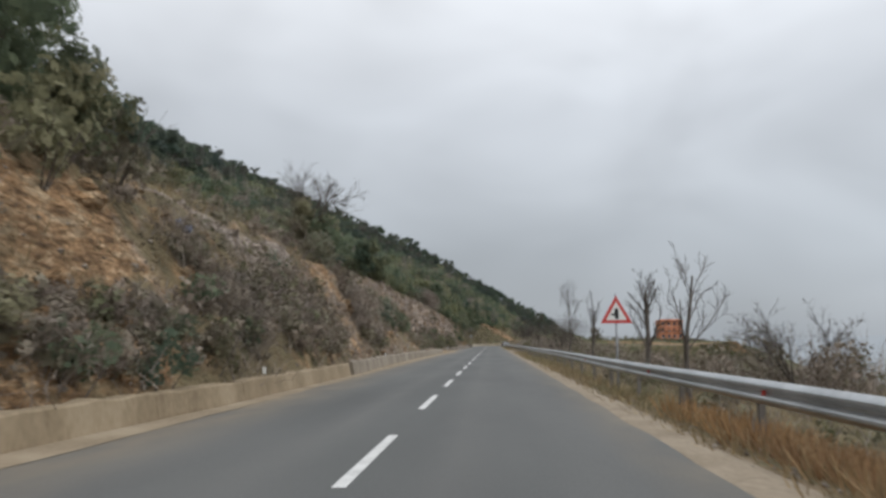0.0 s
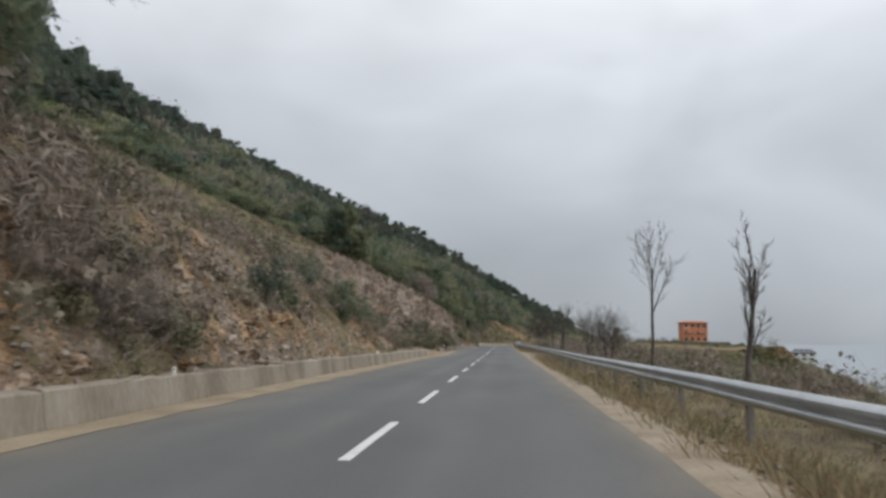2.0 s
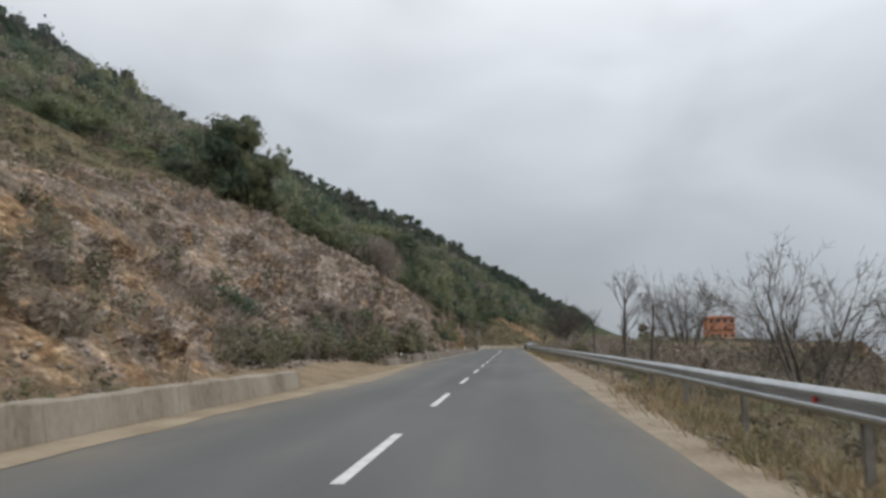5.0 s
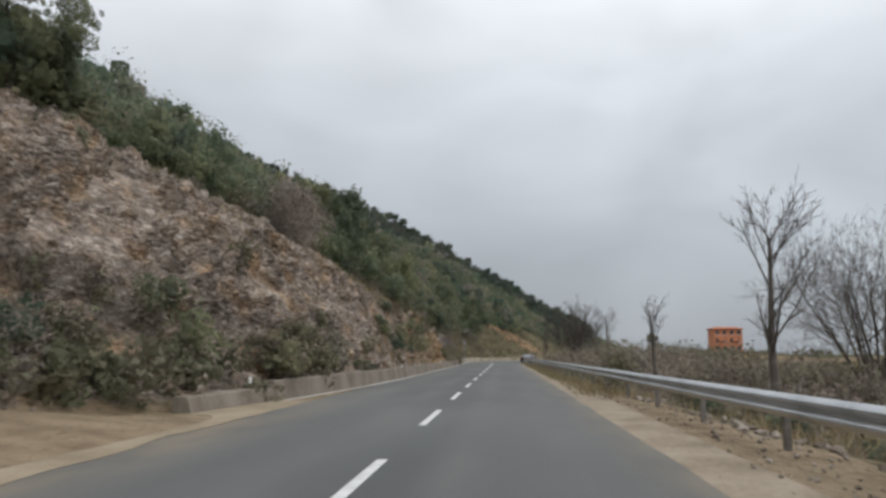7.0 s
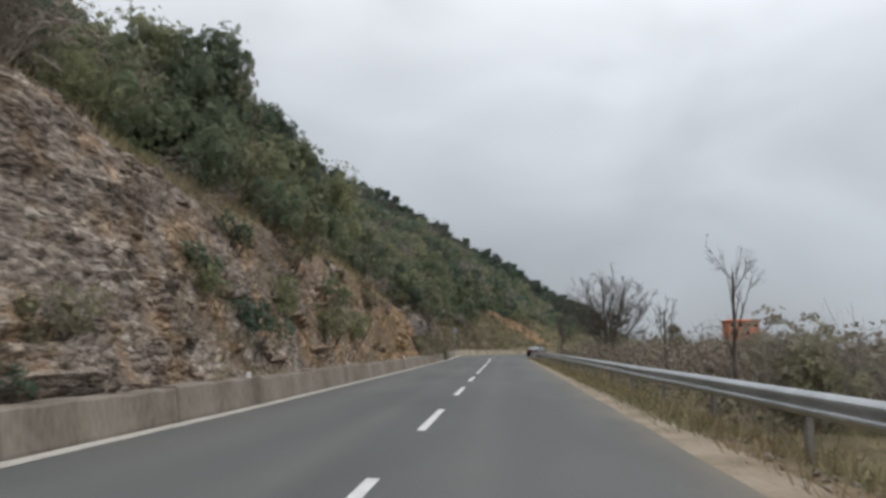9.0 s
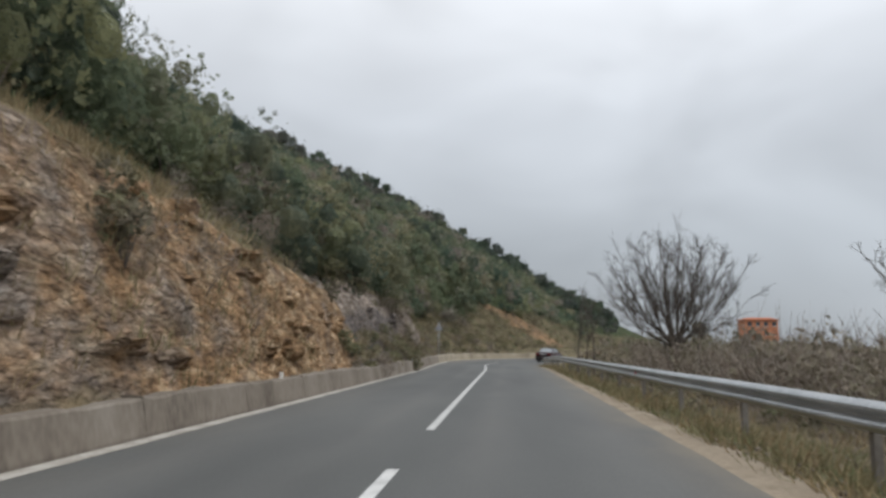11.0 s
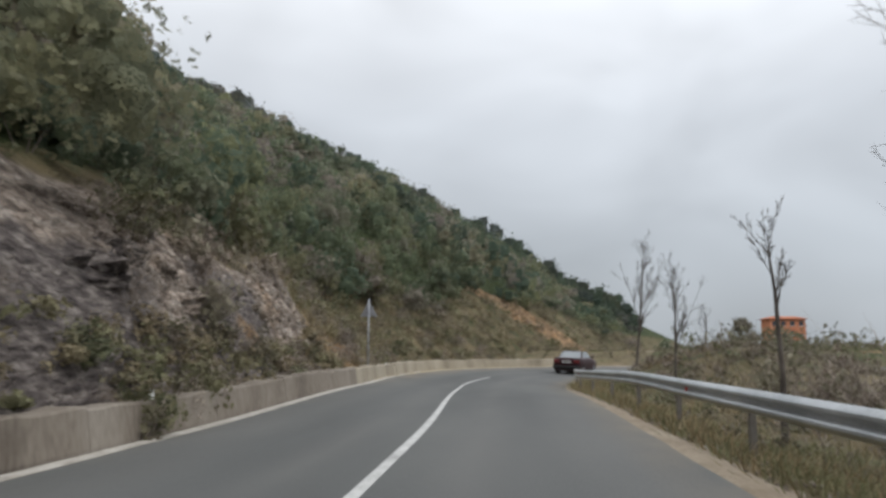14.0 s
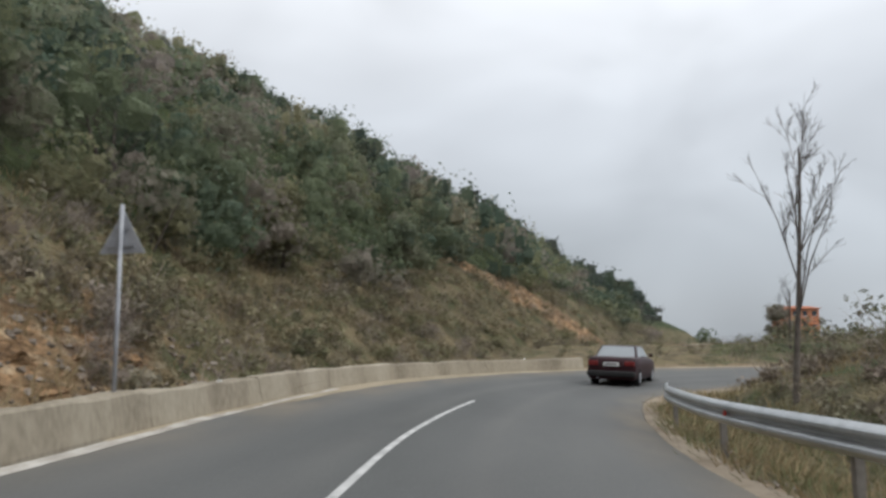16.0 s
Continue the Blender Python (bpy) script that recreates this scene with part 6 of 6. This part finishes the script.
slope_spots = []
for k in range(620):
    s = rng.uniform(3, 250)
    if 122 < s < 186 and rng.random() < 0.7:
        continue
    f0, g0 = float(np.interp(s, FACE_Y, FOOT)), min(float(np.interp(s, GB_Y, GB_D)), 20.0)
    x, y, _ = on_road(s, HILL_OFF - f0 - rng.uniform(0.05, 1.0) * max(g0 - f0, 1.0))
    if bare_rock(x, y, ground_z(x, y)):
        continue
    slope_spots.append((x, y, ground_z(x, y) - 0.1, rng.uniform(0.22, 0.55)))
for a, b, d0, d1, n in ((7, 20, 0.1, 2.4, 50), (17, 28, 0.2, 3.2, 50), (28.5, 33, 0.1, 3.6, 36), (38.5, 43.5, 0.1, 3.2, 36), (51, 66, 1.4, 8.0, 80), (66, 100, 0.2, 3.0, 60), (62, 100, 4.5, 11.0, 60), (4, 60, 5.0, 11.0, 90)):
    for k in range(n):
        s = rng.uniform(a, b)
        x, y, _ = on_road(s, HILL_OFF - float(np.interp(s, FACE_Y, FOOT)) - rng.uniform(d0, d1))
        if not bare_rock(x, y, ground_z(x, y)):
            slope_spots.append((x, y, ground_z(x, y) - 0.05, rng.uniform(0.35, 0.75)))
for k in range(420):
    s = rng.uniform(192, 300)
    f0, g0 = float(np.interp(s, FACE_Y, FOOT)), min(float(np.interp(s, GB_Y, GB_D)), 20.0)
    x, y, _ = on_road(s, HILL_OFF - f0 - rng.uniform(0.1, g0 + 1.0 - f0))
    if not bare_rock(x, y, ground_z(x, y)):
        slope_spots.append((x, y, ground_z(x, y) - 0.1, rng.uniform(0.3, 0.7)))
for k in range(300):
    x, y = rng.uniform(-6, 30), rng.uniform(212, 246)
    if -26 < float(lane_off(x, y)) < -5.0 and ground_z(x, y) < 3:
        slope_spots.append((x, y, ground_z(x, y) - 0.05, rng.uniform(0.25, 0.5)))
twig_field("slope_brush", 33, slope_spots, 18, "dry brown brush scattered over the bank")
clump_field("slope_scrub", 34, [q for q in slope_spots if rng.random() < 0.35], M_LEAF_OLIVE, "low olive scrub scattered over the bank", 75, 0.12)
twig_field("dry_brush", 31, brush_spots, 20, "brown leafless brush along the valley side")
crown_field("brown_brush", 37, [(x, y, z, r * 1.15, r * 1.9) for x, y, z, r in tall_spots], M_BRUSH, "soft grey brown brush mass behind the crash barrier", 4, 110, 0.13, 0.4, 0)
twig_field("tall_brush", 36, tall_spots, 62, "tall grey brown brush behind the crash barrier", 1.35)
clump_field("valley_scrub", 35, slope_right, M_LEAF_OLIVE, "olive brown scrub on the falling valley side", 55, 0.22)
clump_field("low_brush", 32, [s for s in brush_spots if rng.random() < 0.55], M_LEAF_OLIVE, "low olive brush along the valley side", 55, 0.15)


def grass_field(name, seed, n, place, label, high=0.3, mat=None):
    r0 = np.random.default_rng(seed)
    out = []
    while len(out) < n:
        x, y = place(r0)
        z = ground_z(x, y) - 0.02
        m = 6
        a = r0.normal(0, 0.10, (m, 2))
        p = np.stack([x + a[:, 0], y + a[:, 1], np.full(m, z)], 1)
        up = np.stack([a[:, 0] * 1.2, a[:, 1] * 1.2, high * r0.uniform(0.4, 1.3, m)], 1)
        ang = r0.uniform(0, 6.28, m)
        w = np.stack([np.cos(ang), np.sin(ang), np.zeros(m)], 1) * 0.012
        out.append(np.stack([p - w, p + w, p + up + w * 0.3, p + up - w * 0.3], 1))
    return tagged(new(name, quads_mesh(name, np.concatenate(out), mat or M_GRASS)), label, "grass", kind="stuff")


def verge_place(r0):
    y = r0.uniform(2, 214)
    o = r0.uniform(3.9, 6.0) if r0.random() < 0.6 else r0.uniform(6.0, 10.5)
    if 86 < y < 114:
        o = r0.uniform(5.9, 10.5)
    px, py, _ = on_lane(y, o)
    return px, py


def slope_place(r0):
    y = r0.uniform(3, 225)
    while 159 < y < 189:
        y = r0.uniform(3, 225)
    return CENTRE + HILL_OFF - float(np.interp(y, FACE_Y, FOOT)) - r0.uniform(0.1, 1) ** 1.3 * min(float(np.interp(y, GB_Y, GB_D)), 26.0), y


def green_verge(r0):
    px, py, _ = on_lane(r0.uniform(128, 208), r0.uniform(3.85, 6.4))
    return px, py


grass_field("green_grass", 43, 3600, green_verge, "low green brown grass on the verge before the bend", 0.17, M_GRASS_GREEN)
grass_field("verge_grass", 41, 9500, verge_place, "dry straw grass under the crash barrier", 0.24)
def terrace_place(r0):
    x, y = r0.uniform(6, 50), r0.uniform(220, 272)
    while abs(float(lane_off(x, y))) < 6.0 or abs(x - 12.2 - 8.5 * (y - 238) / 31) < 1.3:
        x, y = r0.uniform(6, 50), r0.uniform(220, 272)
    return x, y


grass_field("terrace_grass", 48, 3200, terrace_place, "short green and straw grass on the terrace beyond the bend", 0.22, M_GRASS_GREEN)


def rust_place(r0):
    s = r0.uniform(3.5, 13.5)
    return on_lane(s, r0.uniform(4.35, 4.6 + 0.14 * s))[:2]


grass_field("dead_fern", 47, 900, rust_place, "rust brown dead fern and grass on the verge", 0.34, M_GRASS_RUST)
grass_field("slope_grass", 42, 7800, slope_place, "dry straw grass tufts on the rocky slope", 0.30)


# ---------------------------------------------------------------- road signs and markers
def warning_sign(x, y, top, side, turn, label, faced):
    """A triangular warning sign on a steel pole; top: height of the apex."""
    thing = tagged(new("warning_sign"), label, "road sign")
    base = ground_z(x, y)
    thing.matrix_basis = Matrix.Translation((x, y, base)) @ Matrix.Rotation(turn, 4, "Z")
    h, t0 = side * 0.866, top - base

    def tri(bm, s, y0, y1, zc):
        r = s / math.sqrt(3)
        lo, hi = [], []
        for k in range(3):
            a = math.pi / 2 + k * 2 * math.pi / 3
            lo.append(bm.verts.new((r * math.cos(a), y0, zc + r * math.sin(a))))
            hi.append(bm.verts.new((r * math.cos(a), y1, zc + r * math.sin(a))))
        bm.faces.new(lo)
        bm.faces.new(hi[::-1])
        for k in range(3):
            bm.faces.new((lo[k], hi[k], hi[(k + 1) % 3], lo[(k + 1) % 3]))

    zc = t0 - side / math.sqrt(3)
    part("pole", bm_mesh("pole", lambda bm: rod(bm, (0, 0.04, -0.3), (0, 0.04, t0 + 0.07), 0.032), M_GREY, smooth=True), thing, "grey steel pole")
    part("plate", bm_mesh("plate", lambda bm: tri(bm, side, -0.006, 0.004, zc), M_RED if faced else M_GREY, bevel=0.0), thing, "red bordered triangular plate" if faced else "bare grey back of the plate")
    if faced:
        part("panel", bm_mesh("panel", lambda bm: tri(bm, side * 0.66, -0.010, -0.006, zc), M_WHITE), thing, "white inner triangle")
        part("symbol", bm_mesh("symbol", lambda bm: (box(bm, -0.045, -0.014, zc - 0.14, 0.065, -0.010, zc + 0.12), box(bm, -0.14, -0.014, zc - 0.045, -0.045, -0.010, zc + 0.015), box(bm, -0.025, -0.014, zc + 0.12, 0.045, -0.010, zc + 0.17)), M_BLACK), thing, "black junction symbol")
    else:
        part("bracket", bm_mesh("bracket", lambda bm: box(bm, -0.2, 0.005, zc - 0.12, 0.2, 0.03, zc - 0.09), M_GREY), thing)
        part("bracket", bm_mesh("bracket", lambda bm: box(bm, -0.1, 0.005, zc + 0.13, 0.1, 0.03, zc + 0.16), M_GREY), thing)
    return thing


warning_sign(3.60, 21.7, 2.56, 0.92, 0.06, "red and white triangular junction warning sign on a pole", True)
warning_sign(-5.52, 196.95, 3.20, 0.72, math.pi - 0.1, "grey back of a triangular warning sign on a pole", False)

marker_me = bm_mesh("post", lambda bm: box(bm, -0.04, -0.02, -0.02, 0.04, 0.02, 0.14), M_WHITE, bevel=0.008)
for s in (18.0, 41.0, 63.9, 110.5, 131.5, 155.0, 178.6, 200.0, 216.5):
    px, py, _ = on_lane(s, float(wall_off(s)) - 0.12, 0)
    mk = tagged(new("wall_marker", marker_me), "small white delineator on the concrete wall", "delineator", group="wall delineators")
    mk.matrix_basis = Matrix.Translation((px, py, 0.53)) @ Matrix.Rotation(-lane_at(s)[2], 4, "Z")


def dirt_track():
    """A pale track that climbs the grassy terrace beyond the bend."""
    verts, faces = [], []
    for k in range(25):
        u = k / 24
        x, y = 12.2 + 8.5 * u + 0.8 * math.sin(4 * u), 238 + 31 * u
        half = 0.9 + 0.2 * noise.noise(Vector((u * 6, 3, 1)))
        for side in (-1, -0.4, 0.4, 1):
            px = x + side * half
            verts.append((px, y - 0.25 * side, ground_z(px, y) + (0.06 if abs(side) < 1 else -0.04)))
        if k:
            for q in range(3):
                b = 4 * k + q
                faces.append((b - 4, b - 3, b + 1, b))
    return tagged(new("dirt_track", mesh_from("dirt_track", verts, faces, M_DUST_PALE)), "pale dirt track climbing the grassy terrace", "track", kind="structure")


dirt_track()
M_BLUE = material("blue_plastic", (0.10, 0.125, 0.19), (0.065, 0.08, 0.13), (0.15, 0.18, 0.25), scale=5, rough=0.45, bump=0.2)


def plastic_bag(x, y, size):
    def build(bm):
        bmesh.ops.create_icosphere(bm, subdivisions=3, radius=0.5)
        for v in bm.verts:
            k = 1 + 0.28 * noise.noise(v.co * 3.1) + 0.12 * noise.noise(v.co * 9.0)
            v.co = Vector((v.co.x * k * 1.2, v.co.y * k, max(v.co.z * k * 0.8, -0.28))) * size
    ob = tagged(new("plastic_bag", bm_mesh("plastic_bag", build, M_BLUE)), "crumpled grey-blue plastic bag lying on the slope", "litter")
    ob.matrix_basis = Matrix.Translation((x, y, ground_z(x, y) + 0.2 * size)) @ Euler((0.1, 0.5, 0.6)).to_matrix().to_4x4()
    return ob


plastic_bag(-8.45, 19.6, 0.48)


# ---------------------------------------------------------------- houses
def house(name, x, y, wide, deep, high, mat, label, roof_mat, rows, cols, turn=0.0, hip=1.2):
    thing = tagged(new(name), label, "house")
    thing.matrix_basis = Matrix.Translation((x, y, ground_z(x, y) - 1.0)) @ Matrix.Rotation(turn, 4, "Z")
    part("wall", bm_mesh("wall", lambda bm: box(bm, -wide / 2, -deep / 2, 0, wide / 2, deep / 2, high), mat, bevel=0.05), thing)

    def roof(bm):
        e = 0.7
        box(bm, -wide / 2 - e, -deep / 2 - e, high, wide / 2 + e, deep / 2 + e, high + 0.3)
        vs = box(bm, -wide / 2 - e * 0.8, -deep / 2 - e * 0.8, high + 0.3, wide / 2 + e * 0.8, deep / 2 + e * 0.8, high + 0.3 + hip)
        for v in vs:
            if v.co.z > high + 0.5:
                v.co.x *= 0.62
                v.co.y *= 0.25
    part("roof", bm_mesh("roof", roof, roof_mat), thing)
    ww, wh = wide / cols * 0.5, (high - 1.5) / rows * 0.5
    for r in range(rows):
        for c in range(cols):
            px, pz = -wide / 2 + (c + 0.5) * wide / cols, 1.5 + (r + 0.32) * (high - 1.5) / rows
            w = part("window", bm_mesh("window", lambda bm: box(bm, px - ww / 2, -deep / 2 - 0.06, pz, px + ww / 2, -deep / 2 + 0.1, pz + wh), M_WINDOW), thing)
            part("sill", bm_mesh("sill", lambda bm: box(bm, px - ww / 2 - 0.1, -deep / 2 - 0.2, pz - 0.15, px + ww / 2 + 0.1, -deep / 2, pz), M_WHITE), w)
    for c in range(2):
        px = -wide / 4 + c * wide / 2
        part("balcony", bm_mesh("balcony", lambda bm: (box(bm, px - 2.2, -deep / 2 - 1.3, high * 0.55, px + 2.2, -deep / 2, high * 0.55 + 0.2), box(bm, px - 2.2, -deep / 2 - 1.3, high * 0.55 + 0.2, px + 2.2, -deep / 2 - 1.2, high * 0.55 + 1.0)), mat), thing)
    return thing


house("orange_house", 115.0, 490.0, 15.0, 8.0, 13.4, M_ORANGE, "bright orange rendered house with rows of dark windows", M_ROOF, 3, 4, 0.12, 1.0)
house("white_house", 182.0, 498.0, 13.0, 9.0, 6.0, M_WHITE, "small white house with a dark hipped roof", M_WINDOW, 2, 3, -0.2, 2.4)


# ---------------------------------------------------------------- the car ahead
def saloon_car(m):
    car = tagged(new("saloon_car"), "dark maroon old four-door saloon car on the road", "car")
    car.matrix_basis = m
    W = 0.83
    # side outline from the rear bumper, over the roof, to the nose (y forwards, z up, half width)
    rings = [(0.00, 0.30, 0.62, 0.74), (0.03, 0.24, 0.92, 0.80), (0.12, 0.22, 0.98, 0.82), (0.95, 0.20, 1.00, 0.83), (1.9, 0.20, 0.97, 0.84), (3.0, 0.20, 0.95, 0.84), (3.95, 0.22, 0.86, 0.82), (4.28, 0.26, 0.74, 0.78), (4.36, 0.34, 0.60, 0.70)]

    def body(bm):
        rows = []
        for y, z0, z1, w in rings:
            cut = [(-w * 0.92, z0), (-w, z0 + 0.12), (-w, (z0 + z1) / 2), (-w * 0.985, z1 - 0.10), (-w * 0.90, z1), (w * 0.90, z1), (w * 0.985, z1 - 0.10), (w, (z0 + z1) / 2), (w, z0 + 0.12), (w * 0.92, z0)]
            rows.append([bm.verts.new((x, y, z)) for x, z in cut])
        for a, b in zip(rows[:-1], rows[1:]):
            for k in range(len(a)):
                n = (k + 1) % len(a)
                bm.faces.new((a[k], a[n], b[n], b[k]))
        bm.faces.new(rows[0][::-1])
        bm.faces.new(rows[-1])
    part("body", bm_mesh("body", body, M_MAROON, smooth=True), car)

    def cabin(bm, inset, lo, hi):
        def ring(y, z, w):
            return [bm.verts.new((-w, y, z)), bm.verts.new((w, y, z))]
        rows = [ring(0.72 + inset, lo, 0.74), ring(1.28, hi, 0.60), ring(2.30, hi + 0.01, 0.60), ring(3.05 - inset, lo, 0.74)]
        for a, b in zip(rows[:-1], rows[1:]):
            bm.faces.new((a[0], a[1], b[1], b[0]))
        bm.faces.new([r[0] for r in rows])
        bm.faces.new([r[1] for r in rows][::-1])
        bm.faces.new((rows[0][0], rows[-1][0], rows[-1][1], rows[0][1]))
    part("cabin", bm_mesh("cabin", lambda bm: cabin(bm, 0, 0.94, 1.37), M_MAROON), car)

    def slab(corners, n, mat, name, label=""):
        def build(bm):
            lo = [bm.verts.new(Vector(c)) for c in corners]
            hi = [bm.verts.new(Vector(c) + Vector(n)) for c in corners]
            bm.faces.new(lo[::-1])
            bm.faces.new(hi)
            for k in range(4):
                bm.faces.new((lo[k], lo[(k + 1) % 4], hi[(k + 1) % 4], hi[k]))
        return part(name, bm_mesh(name, build, mat), car, label)
    slab([(-0.66, 0.775, 0.985), (0.66, 0.775, 0.985), (0.56, 1.235, 1.34), (-0.56, 1.235, 1.34)], (0, -0.012, 0.009), M_CARGLASS, "rear_window", "pale reflecting rear window")
    slab([(0.66, 2.99, 0.985), (-0.66, 2.99, 0.985), (-0.56, 2.36, 1.345), (0.56, 2.36, 1.345)], (0, 0.012, 0.009), M_CARGLASS, "windscreen")
    for sx in (-1, 1):
        c = [(sx * 0.735, 0.92, 0.985), (sx * 0.735, 1.82, 0.985), (sx * 0.612, 1.82, 1.335), (sx * 0.612, 1.32, 1.335)]
        slab(c if sx < 0 else c[::-1], (sx * 0.012, 0, 0.004), M_CARGLASS, "side_window")
        c = [(sx * 0.735, 1.9, 0.985), (sx * 0.735, 2.85, 0.985), (sx * 0.612, 2.27, 1.335), (sx * 0.612, 1.9, 1.335)]
        slab(c if sx < 0 else c[::-1], (sx * 0.012, 0, 0.004), M_CARGLASS, "side_window")
        part("tail_light", bm_mesh("tail_light", lambda bm: box(bm, sx * 0.62 - 0.17, -0.012, 0.70, sx * 0.62 + 0.17, 0.06, 0.86), M_LAMP, bevel=0.012), car, "red tail light")
        part("mirror", bm_mesh("mirror", lambda bm: box(bm, sx * 0.90 - 0.08, 2.55, 0.98, sx * 0.90 + 0.08, 2.65, 1.09), M_MAROON, bevel=0.02), car)
        for wy in (0.82, 3.42):
            tyre = part("wheel", bm_mesh("wheel", lambda bm: rod(bm, (sx * 0.64, wy, 0.30), (sx * 0.83, wy, 0.30), 0.30, 24), M_TYRE, bevel=0.0), car, "black tyre")
            part("rim", bm_mesh("rim", lambda bm: rod(bm, (sx * 0.80, wy, 0.30), (sx * 0.842, wy, 0.30), 0.18, 18), M_GREY), tyre)
    part("bumper", bm_mesh("bumper", lambda bm: box(bm, -0.82, -0.07, 0.34, 0.82, 0.12, 0.52), M_BLACK, bevel=0.03), car, "black plastic rear bumper")
    part("plate", bm_mesh("plate", lambda bm: box(bm, -0.26, -0.02, 0.69, 0.26, 0.02, 0.81), M_WHITE, bevel=0.004), car, "white number plate")
    part("plate_bar", bm_mesh("plate_bar", lambda bm: box(bm, -0.20, -0.024, 0.725, 0.20, -0.019, 0.775), M_BLACK), car)
    part("exhaust", bm_mesh("exhaust", lambda bm: rod(bm, (-0.45, -0.05, 0.27), (-0.45, 0.4, 0.27), 0.025), M_GREY), car)
    return car


CAR_X, CAR_Y = 3.42, 212.9
car_off, car_s = (float(v) for v in lane_off(np.array([CAR_X]), np.array([CAR_Y]), True))
saloon_car(Matrix.Translation((CAR_X, CAR_Y, 0.016 - float(bank(car_s, car_off)))) @ Matrix.Rotation(radians(-20), 4, "Z") @ Matrix.Rotation(math.atan(0.30 / 7.3), 4, "Y"))


# ---------------------------------------------------------------- loose stones
def stone_mesh(seed):
    r0 = np.random.default_rng(seed)

    def build(bm):
        bmesh.ops.create_icosphere(bm, subdivisions=1, radius=0.5)
        for v in bm.verts:
            v.co = Vector((v.co.x * r0.uniform(0.7, 1.2), v.co.y * r0.uniform(0.7, 1.2), v.co.z * r0.uniform(0.6, 1.1)))
        bmesh.ops.convex_hull(bm, input=list(bm.verts))
    return bm_mesh("stone", build, M_STONE)


stones = [stone_mesh(500 + k) for k in range(8)]
r5 = np.random.default_rng(55)
count = 0
while count < 170:
    y = r5.uniform(8, 206)
    d = r5.uniform(0.0, 1.0) * float(np.interp(y, FACE_Y, CREST)) / float(np.interp(y, FACE_Y, STEEP))
    x = CENTRE + HILL_OFF - float(np.interp(y, FACE_Y, FOOT)) - d
    if r5.random() > float(np.interp(y, [0, 20, 60, 100, 140, 190, 206], [.6, .5, .9, 1, .8, .7, .2])):
        continue
    if float(np.interp(y, FACE_Y, STEEP)) > 2.2 or y < 31:
        continue
    s = r5.uniform(0.12, 0.30)
    st = part("stone", stones[count % 8], ground)
    st.matrix_basis = Matrix.Translation((x, y, ground_z(x, y) - 0.04 * s)) @ Euler((r5.normal(0, 0.25), r5.normal(0.3, 0.25), r5.normal(0, 0.4))).to_matrix().to_4x4() @ Matrix.Diagonal((s, s * r5.uniform(1.0, 2.0), s * r5.uniform(0.5, 0.9), 1))
    count += 1


def rubble(name, seed, n, place, sizes, label):
    r0 = np.random.default_rng(seed)
    base = np.array([(1, 0, 0), (-1, 0, 0), (0, 1, 0), (0, -1, 0), (0, 0, 1), (0, 0, -1)], float) * 0.5
    tris = [(0, 2, 4), (2, 1, 4), (1, 3, 4), (3, 0, 4), (2, 0, 5), (1, 2, 5), (3, 1, 5), (0, 3, 5)]
    verts, faces = [], []
    for k in range(n):
        x, y = place(r0)
        s = r0.uniform(*sizes)
        q = Euler(r0.uniform(0, 6.28, 3)).to_matrix()
        j = base * r0.uniform(0.7, 1.3, (6, 1)) * s
        z = ground_z(x, y)
        b = len(verts)
        for p in j:
            v = q @ Vector(p)
            verts.append((v.x + x, v.y * 1.2 + y, v.z * 0.8 + z + 0.02))
        faces += [(a + b, c + b, d + b) for a, c, d in tris]
    return tagged(new(name, mesh_from(name, verts, faces, M_STONE)), label, "rubble", kind="stuff")


def rubble_place(r0):
    y = r0.uniform(4, 206)
    while float(np.interp(y, FACE_Y, STEEP)) > 2.2 or 82 < y < 130 or (y < 30 and r0.random() < 0.8):
        y = r0.uniform(4, 206)
    d = r0.uniform(0, 1) * float(np.interp(y, FACE_Y, CREST)) / float(np.interp(y, FACE_Y, STEEP)) * 1.1
    return CENTRE + HILL_OFF - float(np.interp(y, FACE_Y, FOOT)) - d, y


def verge_rubble(r0):
    y = r0.uniform(3, 214)
    px, py, _ = on_lane(y, r0.uniform(3.45, 4.5) + (1.0 if 84 < y < 112 and r0.random() < 0.8 else 0))
    return px, py


rubble("rock_rubble", 61, 3000, rubble_place, (0.05, 0.20), "broken limestone rubble on the cut slope")
rubble("verge_rubble", 62, 3200, verge_rubble, (0.02, 0.10), "small pale stones along the gravel edge")
rubble("layby_rubble", 63, 260, lambda r0: (CENTRE + HILL_OFF - r0.uniform(2.6, 3.9), r0.uniform(89, 110)), (0.05, 0.22), "pale stones at the back of the lay-by")
rubble("shoulder_litter", 64, 90, lambda r0: (lambda y: (CENTRE + float(np.interp(y, SHOULDER_S, SHOULDER_O)) + r0.uniform(-0.1, 0.5), y))(r0.uniform(92, 114)), (0.08, 0.24), "pale stones and rubble at the outer edge of the shoulder")
